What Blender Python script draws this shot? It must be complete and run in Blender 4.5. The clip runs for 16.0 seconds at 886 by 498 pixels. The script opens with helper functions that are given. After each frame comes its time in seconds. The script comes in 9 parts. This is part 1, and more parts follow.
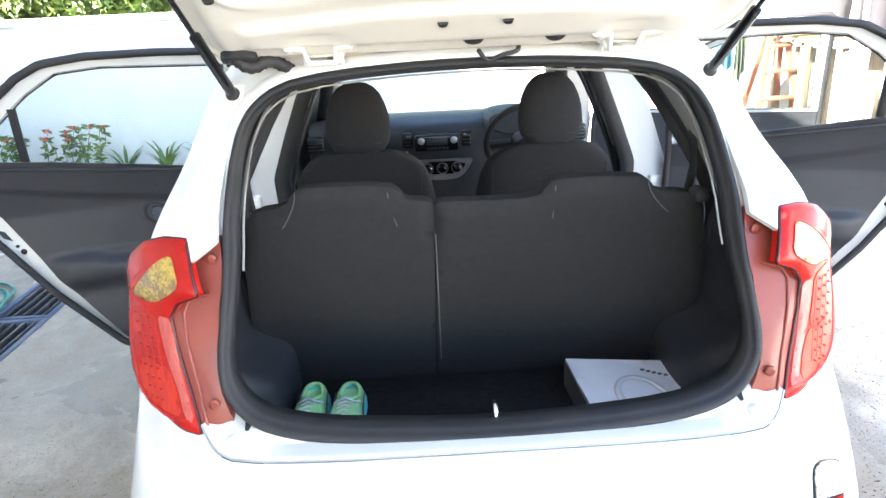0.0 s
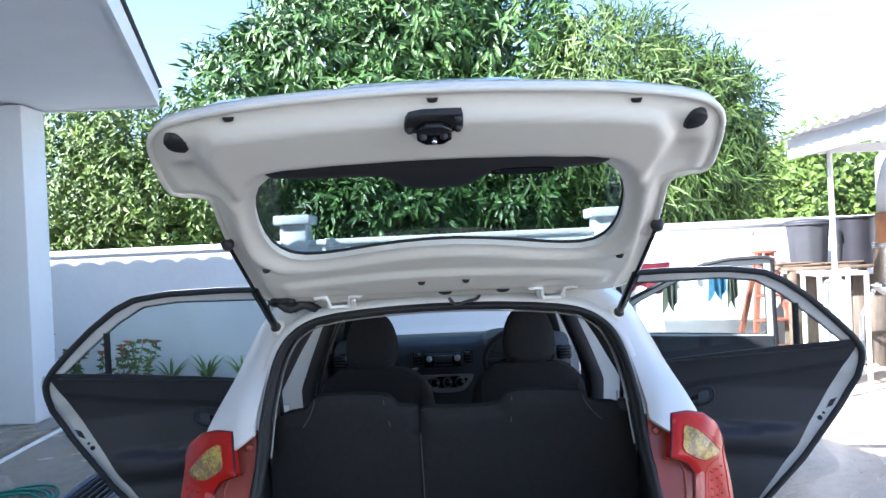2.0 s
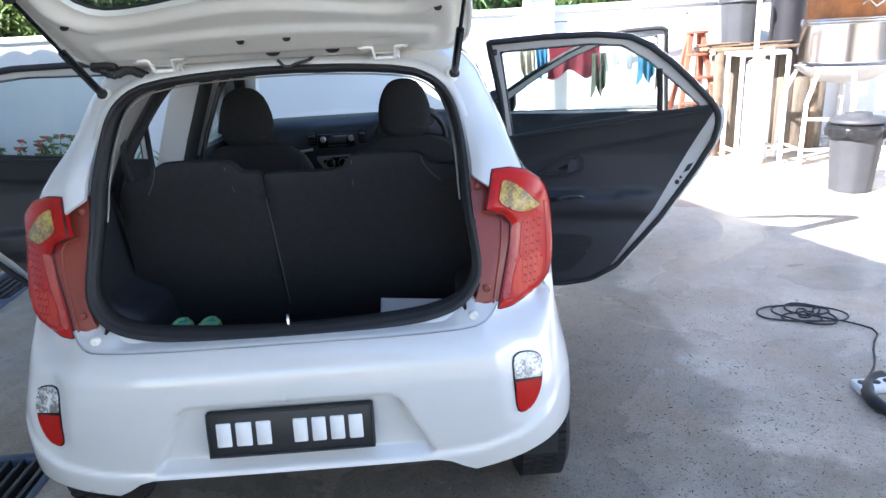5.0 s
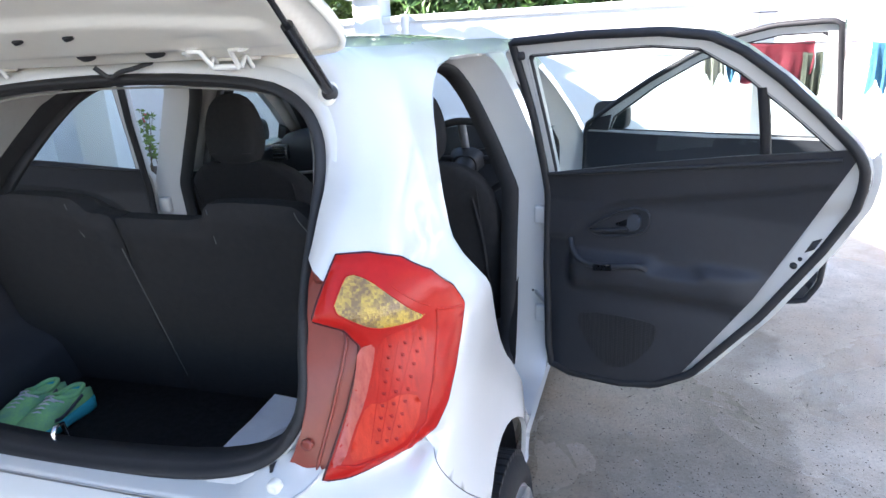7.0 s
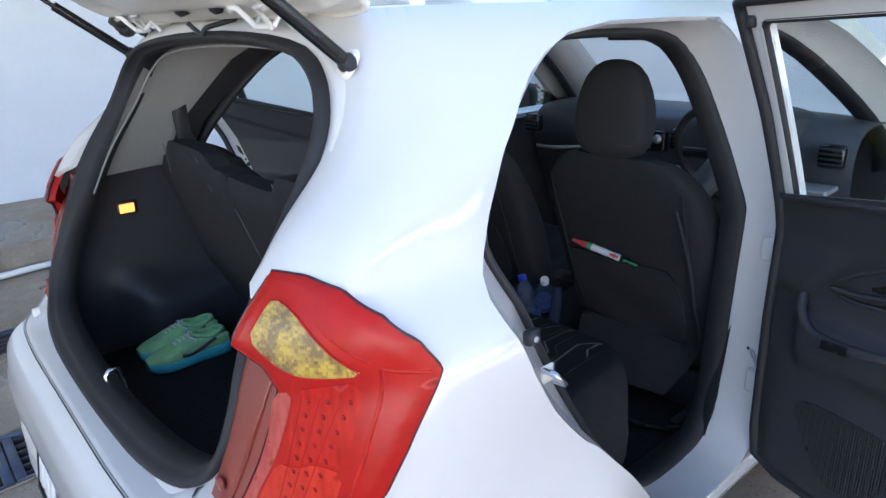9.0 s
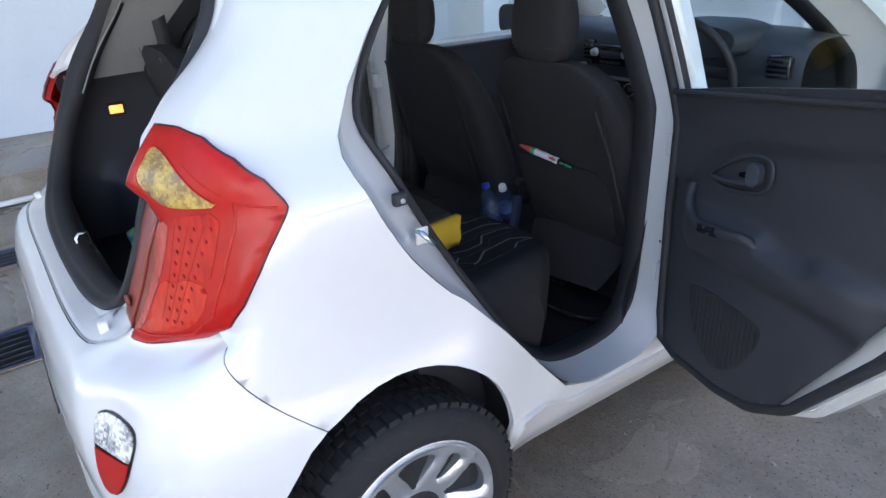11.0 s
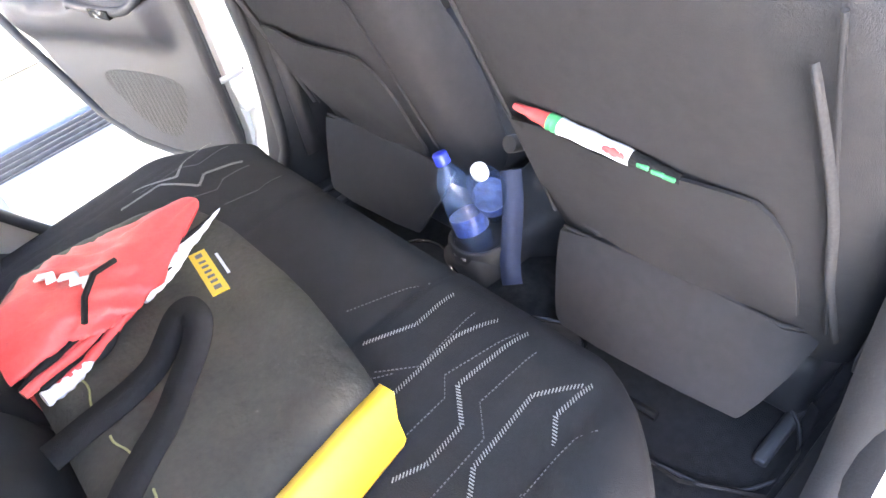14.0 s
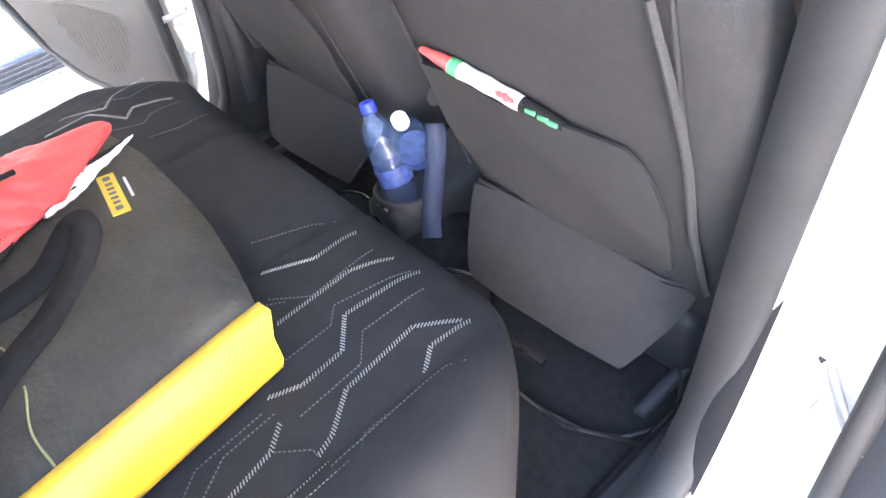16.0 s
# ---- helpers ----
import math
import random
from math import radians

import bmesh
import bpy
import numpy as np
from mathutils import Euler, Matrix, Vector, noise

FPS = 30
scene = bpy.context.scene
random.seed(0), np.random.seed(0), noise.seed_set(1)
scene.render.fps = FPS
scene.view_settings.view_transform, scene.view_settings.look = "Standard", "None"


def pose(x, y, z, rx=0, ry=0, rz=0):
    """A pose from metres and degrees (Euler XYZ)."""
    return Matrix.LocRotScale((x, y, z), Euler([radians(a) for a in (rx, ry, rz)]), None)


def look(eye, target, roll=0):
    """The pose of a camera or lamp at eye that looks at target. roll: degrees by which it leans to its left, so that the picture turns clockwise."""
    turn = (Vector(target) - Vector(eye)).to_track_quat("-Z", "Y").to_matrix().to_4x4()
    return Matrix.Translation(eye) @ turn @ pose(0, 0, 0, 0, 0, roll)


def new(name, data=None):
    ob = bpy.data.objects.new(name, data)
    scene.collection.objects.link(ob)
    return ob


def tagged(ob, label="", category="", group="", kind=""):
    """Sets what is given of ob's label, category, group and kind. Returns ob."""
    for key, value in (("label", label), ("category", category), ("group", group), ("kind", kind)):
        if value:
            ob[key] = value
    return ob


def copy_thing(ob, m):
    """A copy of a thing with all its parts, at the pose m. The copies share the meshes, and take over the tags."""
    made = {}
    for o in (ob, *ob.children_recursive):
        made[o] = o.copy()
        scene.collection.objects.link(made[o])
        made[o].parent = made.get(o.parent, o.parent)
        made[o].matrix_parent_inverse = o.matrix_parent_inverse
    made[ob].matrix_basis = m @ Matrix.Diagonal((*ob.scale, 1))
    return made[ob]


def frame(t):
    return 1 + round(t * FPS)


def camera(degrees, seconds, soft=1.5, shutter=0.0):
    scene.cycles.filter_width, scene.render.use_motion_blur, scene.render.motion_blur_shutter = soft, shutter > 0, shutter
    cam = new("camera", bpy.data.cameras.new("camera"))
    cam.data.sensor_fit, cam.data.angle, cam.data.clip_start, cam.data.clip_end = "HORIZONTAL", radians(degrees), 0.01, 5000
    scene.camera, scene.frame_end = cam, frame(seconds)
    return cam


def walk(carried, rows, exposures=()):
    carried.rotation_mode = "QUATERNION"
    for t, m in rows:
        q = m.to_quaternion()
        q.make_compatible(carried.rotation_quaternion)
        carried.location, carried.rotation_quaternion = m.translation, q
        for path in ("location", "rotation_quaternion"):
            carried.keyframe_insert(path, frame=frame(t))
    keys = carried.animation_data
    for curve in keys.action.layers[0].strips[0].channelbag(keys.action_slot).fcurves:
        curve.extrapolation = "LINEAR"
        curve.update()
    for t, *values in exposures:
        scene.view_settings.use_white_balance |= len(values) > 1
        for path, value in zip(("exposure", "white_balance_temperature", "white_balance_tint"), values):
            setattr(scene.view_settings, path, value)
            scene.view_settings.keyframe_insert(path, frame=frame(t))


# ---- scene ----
cam = camera(67.3, 16.0)
PATH = [
    (0, (-0.115, -1.013, 1.479), (-0.074, 0.88, 0.837), -2.8),
    (0.5, (-0.006, -1.119, 1.511), (-0.126, 0.843, 1.143), -1.3),
    (1, (0.039, -1.233, 1.552), (-0.119, 0.757, 1.44), -1.0),
    (1.5, (-0.031, -1.39, 1.577), (-0.017, 0.608, 1.483), -3.4),
    (2, (0.022, -1.542, 1.581), (-0.002, 0.457, 1.569), -2.6),
    (2.5, (0.1, -1.656, 1.527), (0.078, 0.322, 1.228), -0.1),
    (3, (0.031, -1.782, 1.49), (-0.02, 0.167, 1.045), -1.0),
    (3.5, (0.048, -1.834, 1.479), (0.069, 0.081, 0.902), -2.3),
    (4, (0.197, -1.872, 1.48), (0.114, 0.026, 0.855), -3.3),
    (4.5, (0.299, -1.775, 1.47), (0.198, 0.14, 0.9), -4.1),
    (5, (0.396, -1.578, 1.462), (0.449, 0.326, 0.853), -3.4),
    (5.2, (0.478, -1.518, 1.449), (0.447, 0.389, 0.847), -3.3),
    (7.3, (1.151, -0.527, 1.434), (0.559, 1.284, 0.826), -3.1),
    (7.5, (1.167, -0.399, 1.424), (0.683, 1.419, 0.745), -2.6),
    (8, (1.217, -0.193, 1.409), (0.375, 1.499, 0.755), -4.2),
    (8.2, (1.248, -0.115, 1.416), (0.142, 1.404, 0.73), -3.4),
    (10.3, (1.758, -0.095, 1.385), (0.217, 1.009, 0.746), -1.6),
    (10.5, (1.804, -0.048, 1.364), (0.278, 1.062, 0.7), -1.5),
    (11, (1.792, 0.026, 1.329), (0.277, 1.058, 0.53), -3.0),
    (11.5, (1.603, 0.171, 1.306), (0.256, 1.328, 0.385), -3.0),
    (12, (1.434, 0.438, 1.302), (0.003, 1.573, 0.486), -1.5),
    (12.5, (1.181, 0.638, 1.263), (-0.119, 1.741, 0.217), -4.1),
    (13, (0.977, 0.763, 1.228), (-0.229, 1.854, 0.064), -5.6),
    (13.5, (0.824, 0.895, 1.193), (-0.395, 1.788, -0.118), -10.3),
    (14, (0.718, 0.937, 1.184), (-0.548, 1.782, -0.114), -13.7),
    (14.5, (0.68, 0.94, 1.19), (-0.62, 1.808, -0.057), -14.2),
    (15, (0.696, 0.939, 1.164), (-0.536, 1.772, -0.174), -11.9),
    (15.5, (0.743, 0.956, 1.152), (-0.498, 1.74, -0.207), -10.8),
    (16, (0.824, 0.971, 1.146), (-0.365, 1.841, -0.206), -8.3),
]
walk(cam, [(t, look(eye, target, roll)) for t, eye, target, roll in PATH],
     exposures=[(0.0, 3.98, 7000, 15), (0.5, 3.35, 6600, 15), (1.0, 2.85, 6200, 15), (1.5, 2.45, 6000, 16), (2.0, 2.3, 5800, 16), (2.5, 2.5, 6000, 16), (3.0, 2.65, 6200, 16), (3.5, 2.5, 6200, 16), (5.0, 2.43, 6100, 16), (7.3, 2.78, 6300, 18), (7.5, 2.74, 6300, 18), (8.0, 2.54, 6300, 18),
                (10.5, 2.72, 6350, 18), (11.5, 2.5, 6400, 19), (12.0, 2.95, 5800, 16), (12.5, 4.5, 6700, 19), (13.0, 5.55, 7100, 22), (13.5, 6.15, 7500, 25), (14.5, 6.5, 8100, 24), (16.0, 6.35, 7900, 24)])

# ---- world, sun ----
world = bpy.data.worlds.new("sky")
scene.world = world
world.use_nodes = True
wn = world.node_tree
sky = wn.nodes.new("ShaderNodeTexSky")
sky.sky_type = "NISHITA"
sky.sun_disc = False
sky.air_density = 1.2
sky.dust_density = 0.4
sky.ozone_density = 2.0
SUN = Vector((1.31, 0.70, -1.0)).normalized()
sky.sun_elevation = math.asin(-SUN.z)
sky.sun_rotation = math.atan2(-SUN.x, -SUN.y)
wn.links.new(sky.outputs[0], wn.nodes["Background"].inputs[0])
wn.nodes["Background"].inputs[1].default_value = 0.09
sun = new("sun", bpy.data.lights.new("sun", "SUN"))
sun.data.energy = 5.0
sun.data.angle = radians(0.5)
sun.data.color = (1.0, 0.96, 0.9)
sun.rotation_euler = SUN.to_track_quat("-Z", "Y").to_euler()


# ---- materials ----
def material(name, color, rough=0.5, metal=0.0, var=0.0, scale=20.0, bump=0.0, bump_scale=200.0, coat=0.0, spec=0.5,
             trans=0.0, color2=None, stretch=(1, 1, 1), detail=6.0, emit=0.0, ior=1.45, rnd=0.0, coat_ior=1.65):
    """Noise at two scales over a base colour, with fine relief."""
    m = bpy.data.materials.new(name)
    m.use_nodes = True
    nt = m.node_tree
    b = nt.nodes["Principled BSDF"]
    b.inputs["Roughness"].default_value = rough
    b.inputs["Metallic"].default_value = metal
    b.inputs["Coat Weight"].default_value = coat
    b.inputs["Coat Roughness"].default_value = 0.04
    b.inputs["Coat IOR"].default_value = coat_ior
    b.inputs["Specular IOR Level"].default_value = spec
    b.inputs["Transmission Weight"].default_value = trans
    b.inputs["IOR"].default_value = ior
    c = (*color, 1.0)
    b.inputs["Base Color"].default_value = c
    if emit:
        b.inputs["Emission Color"].default_value = c
        b.inputs["Emission Strength"].default_value = emit
    tc = nt.nodes.new("ShaderNodeTexCoord")
    mp = nt.nodes.new("ShaderNodeMapping")
    mp.inputs["Scale"].default_value = stretch
    nt.links.new(tc.outputs["Object"], mp.inputs[0])
    if var > 0 or color2 is not None:
        n1 = nt.nodes.new("ShaderNodeTexNoise")
        n1.inputs["Scale"].default_value = scale
        n1.inputs["Detail"].default_value = detail
        n2 = nt.nodes.new("ShaderNodeTexNoise")
        n2.inputs["Scale"].default_value = scale * 9
        n2.inputs["Detail"].default_value = 3.0
        for n in (n1, n2):
            nt.links.new(mp.outputs[0], n.inputs["Vector"])
        mix = nt.nodes.new("ShaderNodeMix")
        mix.data_type = "FLOAT"
        mix.inputs[0].default_value = 0.35
        nt.links.new(n1.outputs["Fac"], mix.inputs[2])
        nt.links.new(n2.outputs["Fac"], mix.inputs[3])
        ramp = nt.nodes.new("ShaderNodeValToRGB")
        ramp.color_ramp.elements[0].position = 0.32
        ramp.color_ramp.elements[1].position = 0.68
        c2 = color2 if color2 is not None else color
        ramp.color_ramp.elements[0].color = (*[x * (1 - var) for x in c2], 1)
        ramp.color_ramp.elements[1].color = (*[min(1.0, x * (1 + var)) for x in color], 1)
        nt.links.new(mix.outputs[0], ramp.inputs[0])
        out = ramp.outputs[0]
        if rnd:
            oi = nt.nodes.new("ShaderNodeObjectInfo")
            ge = nt.nodes.new("ShaderNodeNewGeometry")
            add = nt.nodes.new("ShaderNodeMath")
            add.operation = "ADD"
            nt.links.new(oi.outputs["Random"], add.inputs[0])
            nt.links.new(ge.outputs["Random Per Island"], add.inputs[1])
            mr = nt.nodes.new("ShaderNodeMapRange")
            mr.inputs[2].default_value = 2.0
            mr.inputs[3].default_value = 1 - rnd
            mr.inputs[4].default_value = 1 + rnd
            nt.links.new(add.outputs[0], mr.inputs[0])
            hs = nt.nodes.new("ShaderNodeHueSaturation")
            nt.links.new(mr.outputs[0], hs.inputs["Value"])
            nt.links.new(out, hs.inputs["Color"])
            out = hs.outputs[0]
        nt.links.new(out, b.inputs["Base Color"])
    if bump > 0:
        n3 = nt.nodes.new("ShaderNodeTexNoise")
        n3.inputs["Scale"].default_value = bump_scale
        n3.inputs["Detail"].default_value = 4.0
        nt.links.new(mp.outputs[0], n3.inputs["Vector"])
        bp = nt.nodes.new("ShaderNodeBump")
        bp.inputs["Strength"].default_value = bump
        bp.inputs["Distance"].default_value = 0.004
        nt.links.new(n3.outputs["Fac"], bp.inputs["Height"])
        nt.links.new(bp.outputs[0], b.inputs["Normal"])
    return m


M = {}
M["paint"] = material("white_car_paint", (0.64, 0.635, 0.615), 0.30, coat=1.0, var=0.015, scale=3.0)
M["paint_in"] = material("white_inner_paint", (0.82, 0.79, 0.71), 0.38, coat=0.35, var=0.03, scale=6.0)
M["black"] = material("black_plastic", (0.026, 0.026, 0.028), 0.55, bump=0.15, bump_scale=700, var=0.15, scale=8)
M["trim"] = material("door_trim_plastic", (0.029, 0.030, 0.035), 0.5, bump=0.2, bump_scale=600, var=0.12, scale=6)
M["gloss"] = material("gloss_black", (0.012, 0.012, 0.013), 0.15, var=0.1, scale=10)
M["rubber"] = material("rubber_seal", (0.02, 0.02, 0.022), 0.65, bump=0.1, bump_scale=300, var=0.2, scale=15)
M["tyre"] = material("tyre_rubber", (0.014, 0.014, 0.015), 0.8, bump=0.3, bump_scale=150, var=0.3, scale=12)
M["alloy"] = material("alloy_wheel", (0.62, 0.63, 0.64), 0.3, metal=0.85, var=0.08, scale=12)
M["chrome"] = material("bright_metal", (0.7, 0.7, 0.72), 0.2, metal=1.0, var=0.05, scale=30)
M["fabric"] = material("seat_fabric", (0.027, 0.027, 0.029), 0.9, bump=0.5, bump_scale=900, var=0.12, scale=60, spec=0.2)
M["fabric_top"] = material("bench_fabric", (0.025, 0.0245, 0.025), 0.9, bump=0.5, bump_scale=900, var=0.14, scale=25, spec=0.2)
M["carpet"] = material("carpet", (0.022, 0.022, 0.023), 0.95, bump=0.9, bump_scale=600, var=0.35, scale=60, spec=0.1)
M["head"] = material("headliner", (0.55, 0.52, 0.47), 0.9, bump=0.2, bump_scale=500, var=0.06, scale=20)
M["pillar"] = material("grey_pillar_trim", (0.28, 0.275, 0.26), 0.65, bump=0.15, bump_scale=500, var=0.06, scale=8)
M["silver"] = material("silver_trim", (0.45, 0.46, 0.47), 0.35, metal=0.6, var=0.04, scale=12)
M["stitch_dim"] = material("grey_thread", (0.105, 0.105, 0.105), 0.8, var=0.1, scale=200)
M["stitch"] = material("pale_thread", (0.28, 0.27, 0.25), 0.8, var=0.1, scale=200)
M["red"] = material("red_lens", (0.42, 0.012, 0.008), 0.24, coat=0.10, coat_ior=1.35, var=0.15, scale=7, spec=0.25)
M["red_in"] = material("lamp_inner_red", (0.24, 0.045, 0.03), 0.35, coat=0.2, coat_ior=1.4, var=0.1, scale=9)
M["red_dark"] = material("lamp_rim_red", (0.07, 0.01, 0.012), 0.25, var=0.1, scale=9)
M["red_pale"] = material("red_lens_pale", (0.50, 0.018, 0.010), 0.24, coat=0.10, coat_ior=1.35, color2=(0.36, 0.010, 0.007), var=0.10, scale=9, stretch=(14, 14, 0.6), spec=0.25)
# same red lens, the beige ground's reflection put in as an orange tint
M["red_low"] = material("red_lens_ground_tint", (0.56, 0.034, 0.015), 0.24, coat=0.10, coat_ior=1.35, color2=(0.44, 0.018, 0.010), var=0.1, scale=9, stretch=(10, 10, 0.6), spec=0.25)
M["red_deep"] = material("deep_red_diode", (0.32, 0.010, 0.008), 0.2, coat=0.25, coat_ior=1.35, var=0.1, scale=20)
M["red_pink"] = material("pink_lens_edge", (0.46, 0.085, 0.065), 0.24, coat=0.10, coat_ior=1.4, color2=(0.38, 0.05, 0.04), var=0.1, scale=11, stretch=(10, 10, 0.6))
def prisms(name, a, b, scale):
    """A lens of small square prisms, the light each one catches put into its colour."""
    m = material(name, a, 0.10, coat=0.5, coat_ior=1.4)
    nt = m.node_tree
    bs = nt.nodes["Principled BSDF"]
    tc = nt.nodes.new("ShaderNodeTexCoord")
    vo = nt.nodes.new("ShaderNodeTexVoronoi")
    vo.distance = "CHEBYCHEV"
    vo.inputs["Scale"].default_value = scale
    vo.inputs["Randomness"].default_value = 0.35
    nt.links.new(tc.outputs["Object"], vo.inputs["Vector"])
    big = nt.nodes.new("ShaderNodeTexNoise")
    big.inputs["Scale"].default_value = 24
    nt.links.new(tc.outputs["Object"], big.inputs["Vector"])
    sp = nt.nodes.new("ShaderNodeSeparateColor")
    nt.links.new(vo.outputs["Color"], sp.inputs[0])
    ad = nt.nodes.new("ShaderNodeMix")
    ad.inputs[0].default_value = 0.8
    nt.links.new(sp.outputs[0], ad.inputs[2])
    nt.links.new(big.outputs["Fac"], ad.inputs[3])
    rp_ = nt.nodes.new("ShaderNodeValToRGB")
    rp_.color_ramp.elements[0].position, rp_.color_ramp.elements[1].position = 0.40, 0.62
    rp_.color_ramp.elements[0].color, rp_.color_ramp.elements[1].color = (*b, 1), (*a, 1)
    nt.links.new(ad.outputs[0], rp_.inputs[0])
    nt.links.new(rp_.outputs[0], bs.inputs["Base Color"])
    bp = nt.nodes.new("ShaderNodeBump")
    bp.inputs["Strength"].default_value = 0.5
    bp.inputs["Distance"].default_value = 0.002
    nt.links.new(vo.outputs["Distance"], bp.inputs["Height"])
    nt.links.new(bp.outputs[0], bs.inputs["Normal"])
    return m


M["amber"] = prisms("amber_prism_lens", (0.50, 0.33, 0.05), (0.20, 0.12, 0.04), 210)
M["clear"] = prisms("clear_prism_lens", (0.80, 0.80, 0.78), (0.22, 0.21, 0.20), 170)
M["plate"] = material("black_plate", (0.02, 0.02, 0.022), 0.4, var=0.2, scale=30)
M["plate_ch"] = material("plate_characters", (0.78, 0.78, 0.77), 0.4, var=0.04, scale=40)
M["dash"] = material("dash_plastic", (0.042, 0.048, 0.058), 0.5, bump=0.25, bump_scale=500, var=0.08, scale=7)


def glass_material(name, color, alpha):
    m = bpy.data.materials.new(name)
    m.use_nodes = True
    nt = m.node_tree
    nt.nodes.remove(nt.nodes["Principled BSDF"])
    tr = nt.nodes.new("ShaderNodeBsdfTransparent")
    tr.inputs[0].default_value = (*color, 1)
    gl = nt.nodes.new("ShaderNodeBsdfGlossy")
    gl.inputs["Roughness"].default_value = 0.02
    lw = nt.nodes.new("ShaderNodeLayerWeight")
    pw = nt.nodes.new("ShaderNodeMath")
    pw.operation = "POWER"
    pw.inputs[1].default_value = 4.5
    nt.links.new(lw.outputs["Facing"], pw.inputs[0])
    fr = nt.nodes.new("ShaderNodeMapRange")
    fr.inputs[3].default_value = alpha * 0.3
    fr.inputs[4].default_value = 0.7
    nt.links.new(pw.outputs[0], fr.inputs[0])
    mx = nt.nodes.new("ShaderNodeMixShader")
    nt.links.new(fr.outputs[0], mx.inputs[0])
    nt.links.new(tr.outputs[0], mx.inputs[1])
    nt.links.new(gl.outputs[0], mx.inputs[2])
    nt.links.new(mx.outputs[0], nt.nodes["Material Output"].inputs[0])
    return m


M["glass"] = glass_material("window_glass", (0.90, 0.94, 0.93), 0.1)
M["glass_dark"] = glass_material("tinted_glass", (0.56, 0.62, 0.62), 0.1)


# ---- mesh helpers ----
def thing(name, label, category, at=(0, 0, 0), group="", kind=""):
    e = new(name)
    e.location = at
    return tagged(e, label, category, group, kind)


def part(name, bm, mat, parent=None, label="", smooth=True, kind=""):
    """Link a bmesh as one mesh object; its coordinates are those of the parent's space at the yard's origin."""
    me = bpy.data.meshes.new(name)
    if smooth:
        for f in bm.faces:
            f.smooth = True
    bm.to_mesh(me)
    bm.free()
    if mat is not None:
        me.materials.append(mat)
    ob = new(name, me)
    if parent is not None:
        ob.parent = parent
        if parent.type == "EMPTY":
            ob.matrix_parent_inverse = Matrix.Translation(-Vector(parent.location))
    return tagged(ob, label, "", "", kind)


def solo(name, bm, mat, label, category, group="", kind="", smooth=True):
    return tagged(part(name, bm, mat, None, "", smooth), label, category, group, kind)


def lerp_table(tab, v):
    a = tab[0]
    if v <= a[0]:
        return a[1]
    for b in tab[1:]:
        if v <= b[0]:
            return a[1] + (b[1] - a[1]) * (v - a[0]) / (b[0] - a[0])
        a = b
    return a[1]


def resample(pts, step, closed=True):
    p = [np.array(q, float) for q in pts]
    if closed:
        p.append(p[0])
    out = []
    for a, b in zip(p[:-1], p[1:]):
        n = max(1, int(round(np.linalg.norm(b - a) / step)))
        for i in range(n):
            out.append(a + (b - a) * i / n)
    if not closed:
        out.append(p[-1])
    return out


def rounded(pts, rounds=2):
    """Corner cutting: a closed outline made softer."""
    p = [np.array(q, float) for q in pts]
    for _ in range(rounds):
        q = []
        for i in range(len(p)):
            a, b = p[i], p[(i + 1) % len(p)]
            q += [a * 0.75 + b * 0.25, a * 0.25 + b * 0.75]
        p = q
    return p


def smooth_open(pts, rounds=2):
    p = [np.array(q, float) for q in pts]
    for _ in range(rounds):
        q = [p[0]]
        for a, b in zip(p[:-1], p[1:]):
            q += [a * 0.75 + b * 0.25, a * 0.25 + b * 0.75]
        q.append(p[-1])
        p = q
    return p


def loop_n(pts, n, closed=True):
    """n points at even spacing along an outline."""
    p = np.array([np.array(q, float) for q in pts])
    if closed:
        p = np.vstack([p, p[:1]])
    d = np.r_[0, np.cumsum(np.linalg.norm(np.diff(p, axis=0), axis=1))]
    s = np.linspace(0, d[-1], n, endpoint=not closed)
    return np.stack([np.interp(s, d, p[:, k]) for k in range(p.shape[1])], 1)


def inside(poly, pts):
    x, y = pts[:, 0], pts[:, 1]
    c = np.zeros(len(pts), bool)
    n = len(poly)
    for i in range(n):
        x1, y1 = poly[i]
        x2, y2 = poly[(i + 1) % n]
        if y1 == y2:
            continue
        m = ((y1 > y) != (y2 > y)) & (x < (x2 - x1) * (y - y1) / (y2 - y1) + x1)
        c ^= m
    return c


def edge_dist(poly, pts):
    best = np.full(len(pts), 1e9)
    n = len(poly)
    for i in range(n):
        a = np.array(poly[i])
        b = np.array(poly[(i + 1) % n])
        d = b - a
        t = np.clip(((pts - a) @ d) / max(1e-12, d @ d), 0, 1)
        best = np.minimum(best, np.linalg.norm(pts - (a + t[:, None] * d), axis=1))
    return best


_near = {}


def near(poly, x, y):
    """Distance of one point from an outline."""
    k = id(poly)
    if k not in _near:
        p = np.array([tuple(q) for q in poly], float)
        e = np.roll(p, -1, 0) - p
        _near[k] = (poly, p, e, np.maximum(1e-12, (e * e).sum(1)))
    _, p, e, l2 = _near[k]
    dx, dy = x - p[:, 0], y - p[:, 1]
    t = np.clip((dx * e[:, 0] + dy * e[:, 1]) / l2, 0, 1)
    dx -= t * e[:, 0]
    dy -= t * e[:, 1]
    return math.sqrt((dx * dx + dy * dy).min())


from mathutils.geometry import delaunay_2d_cdt


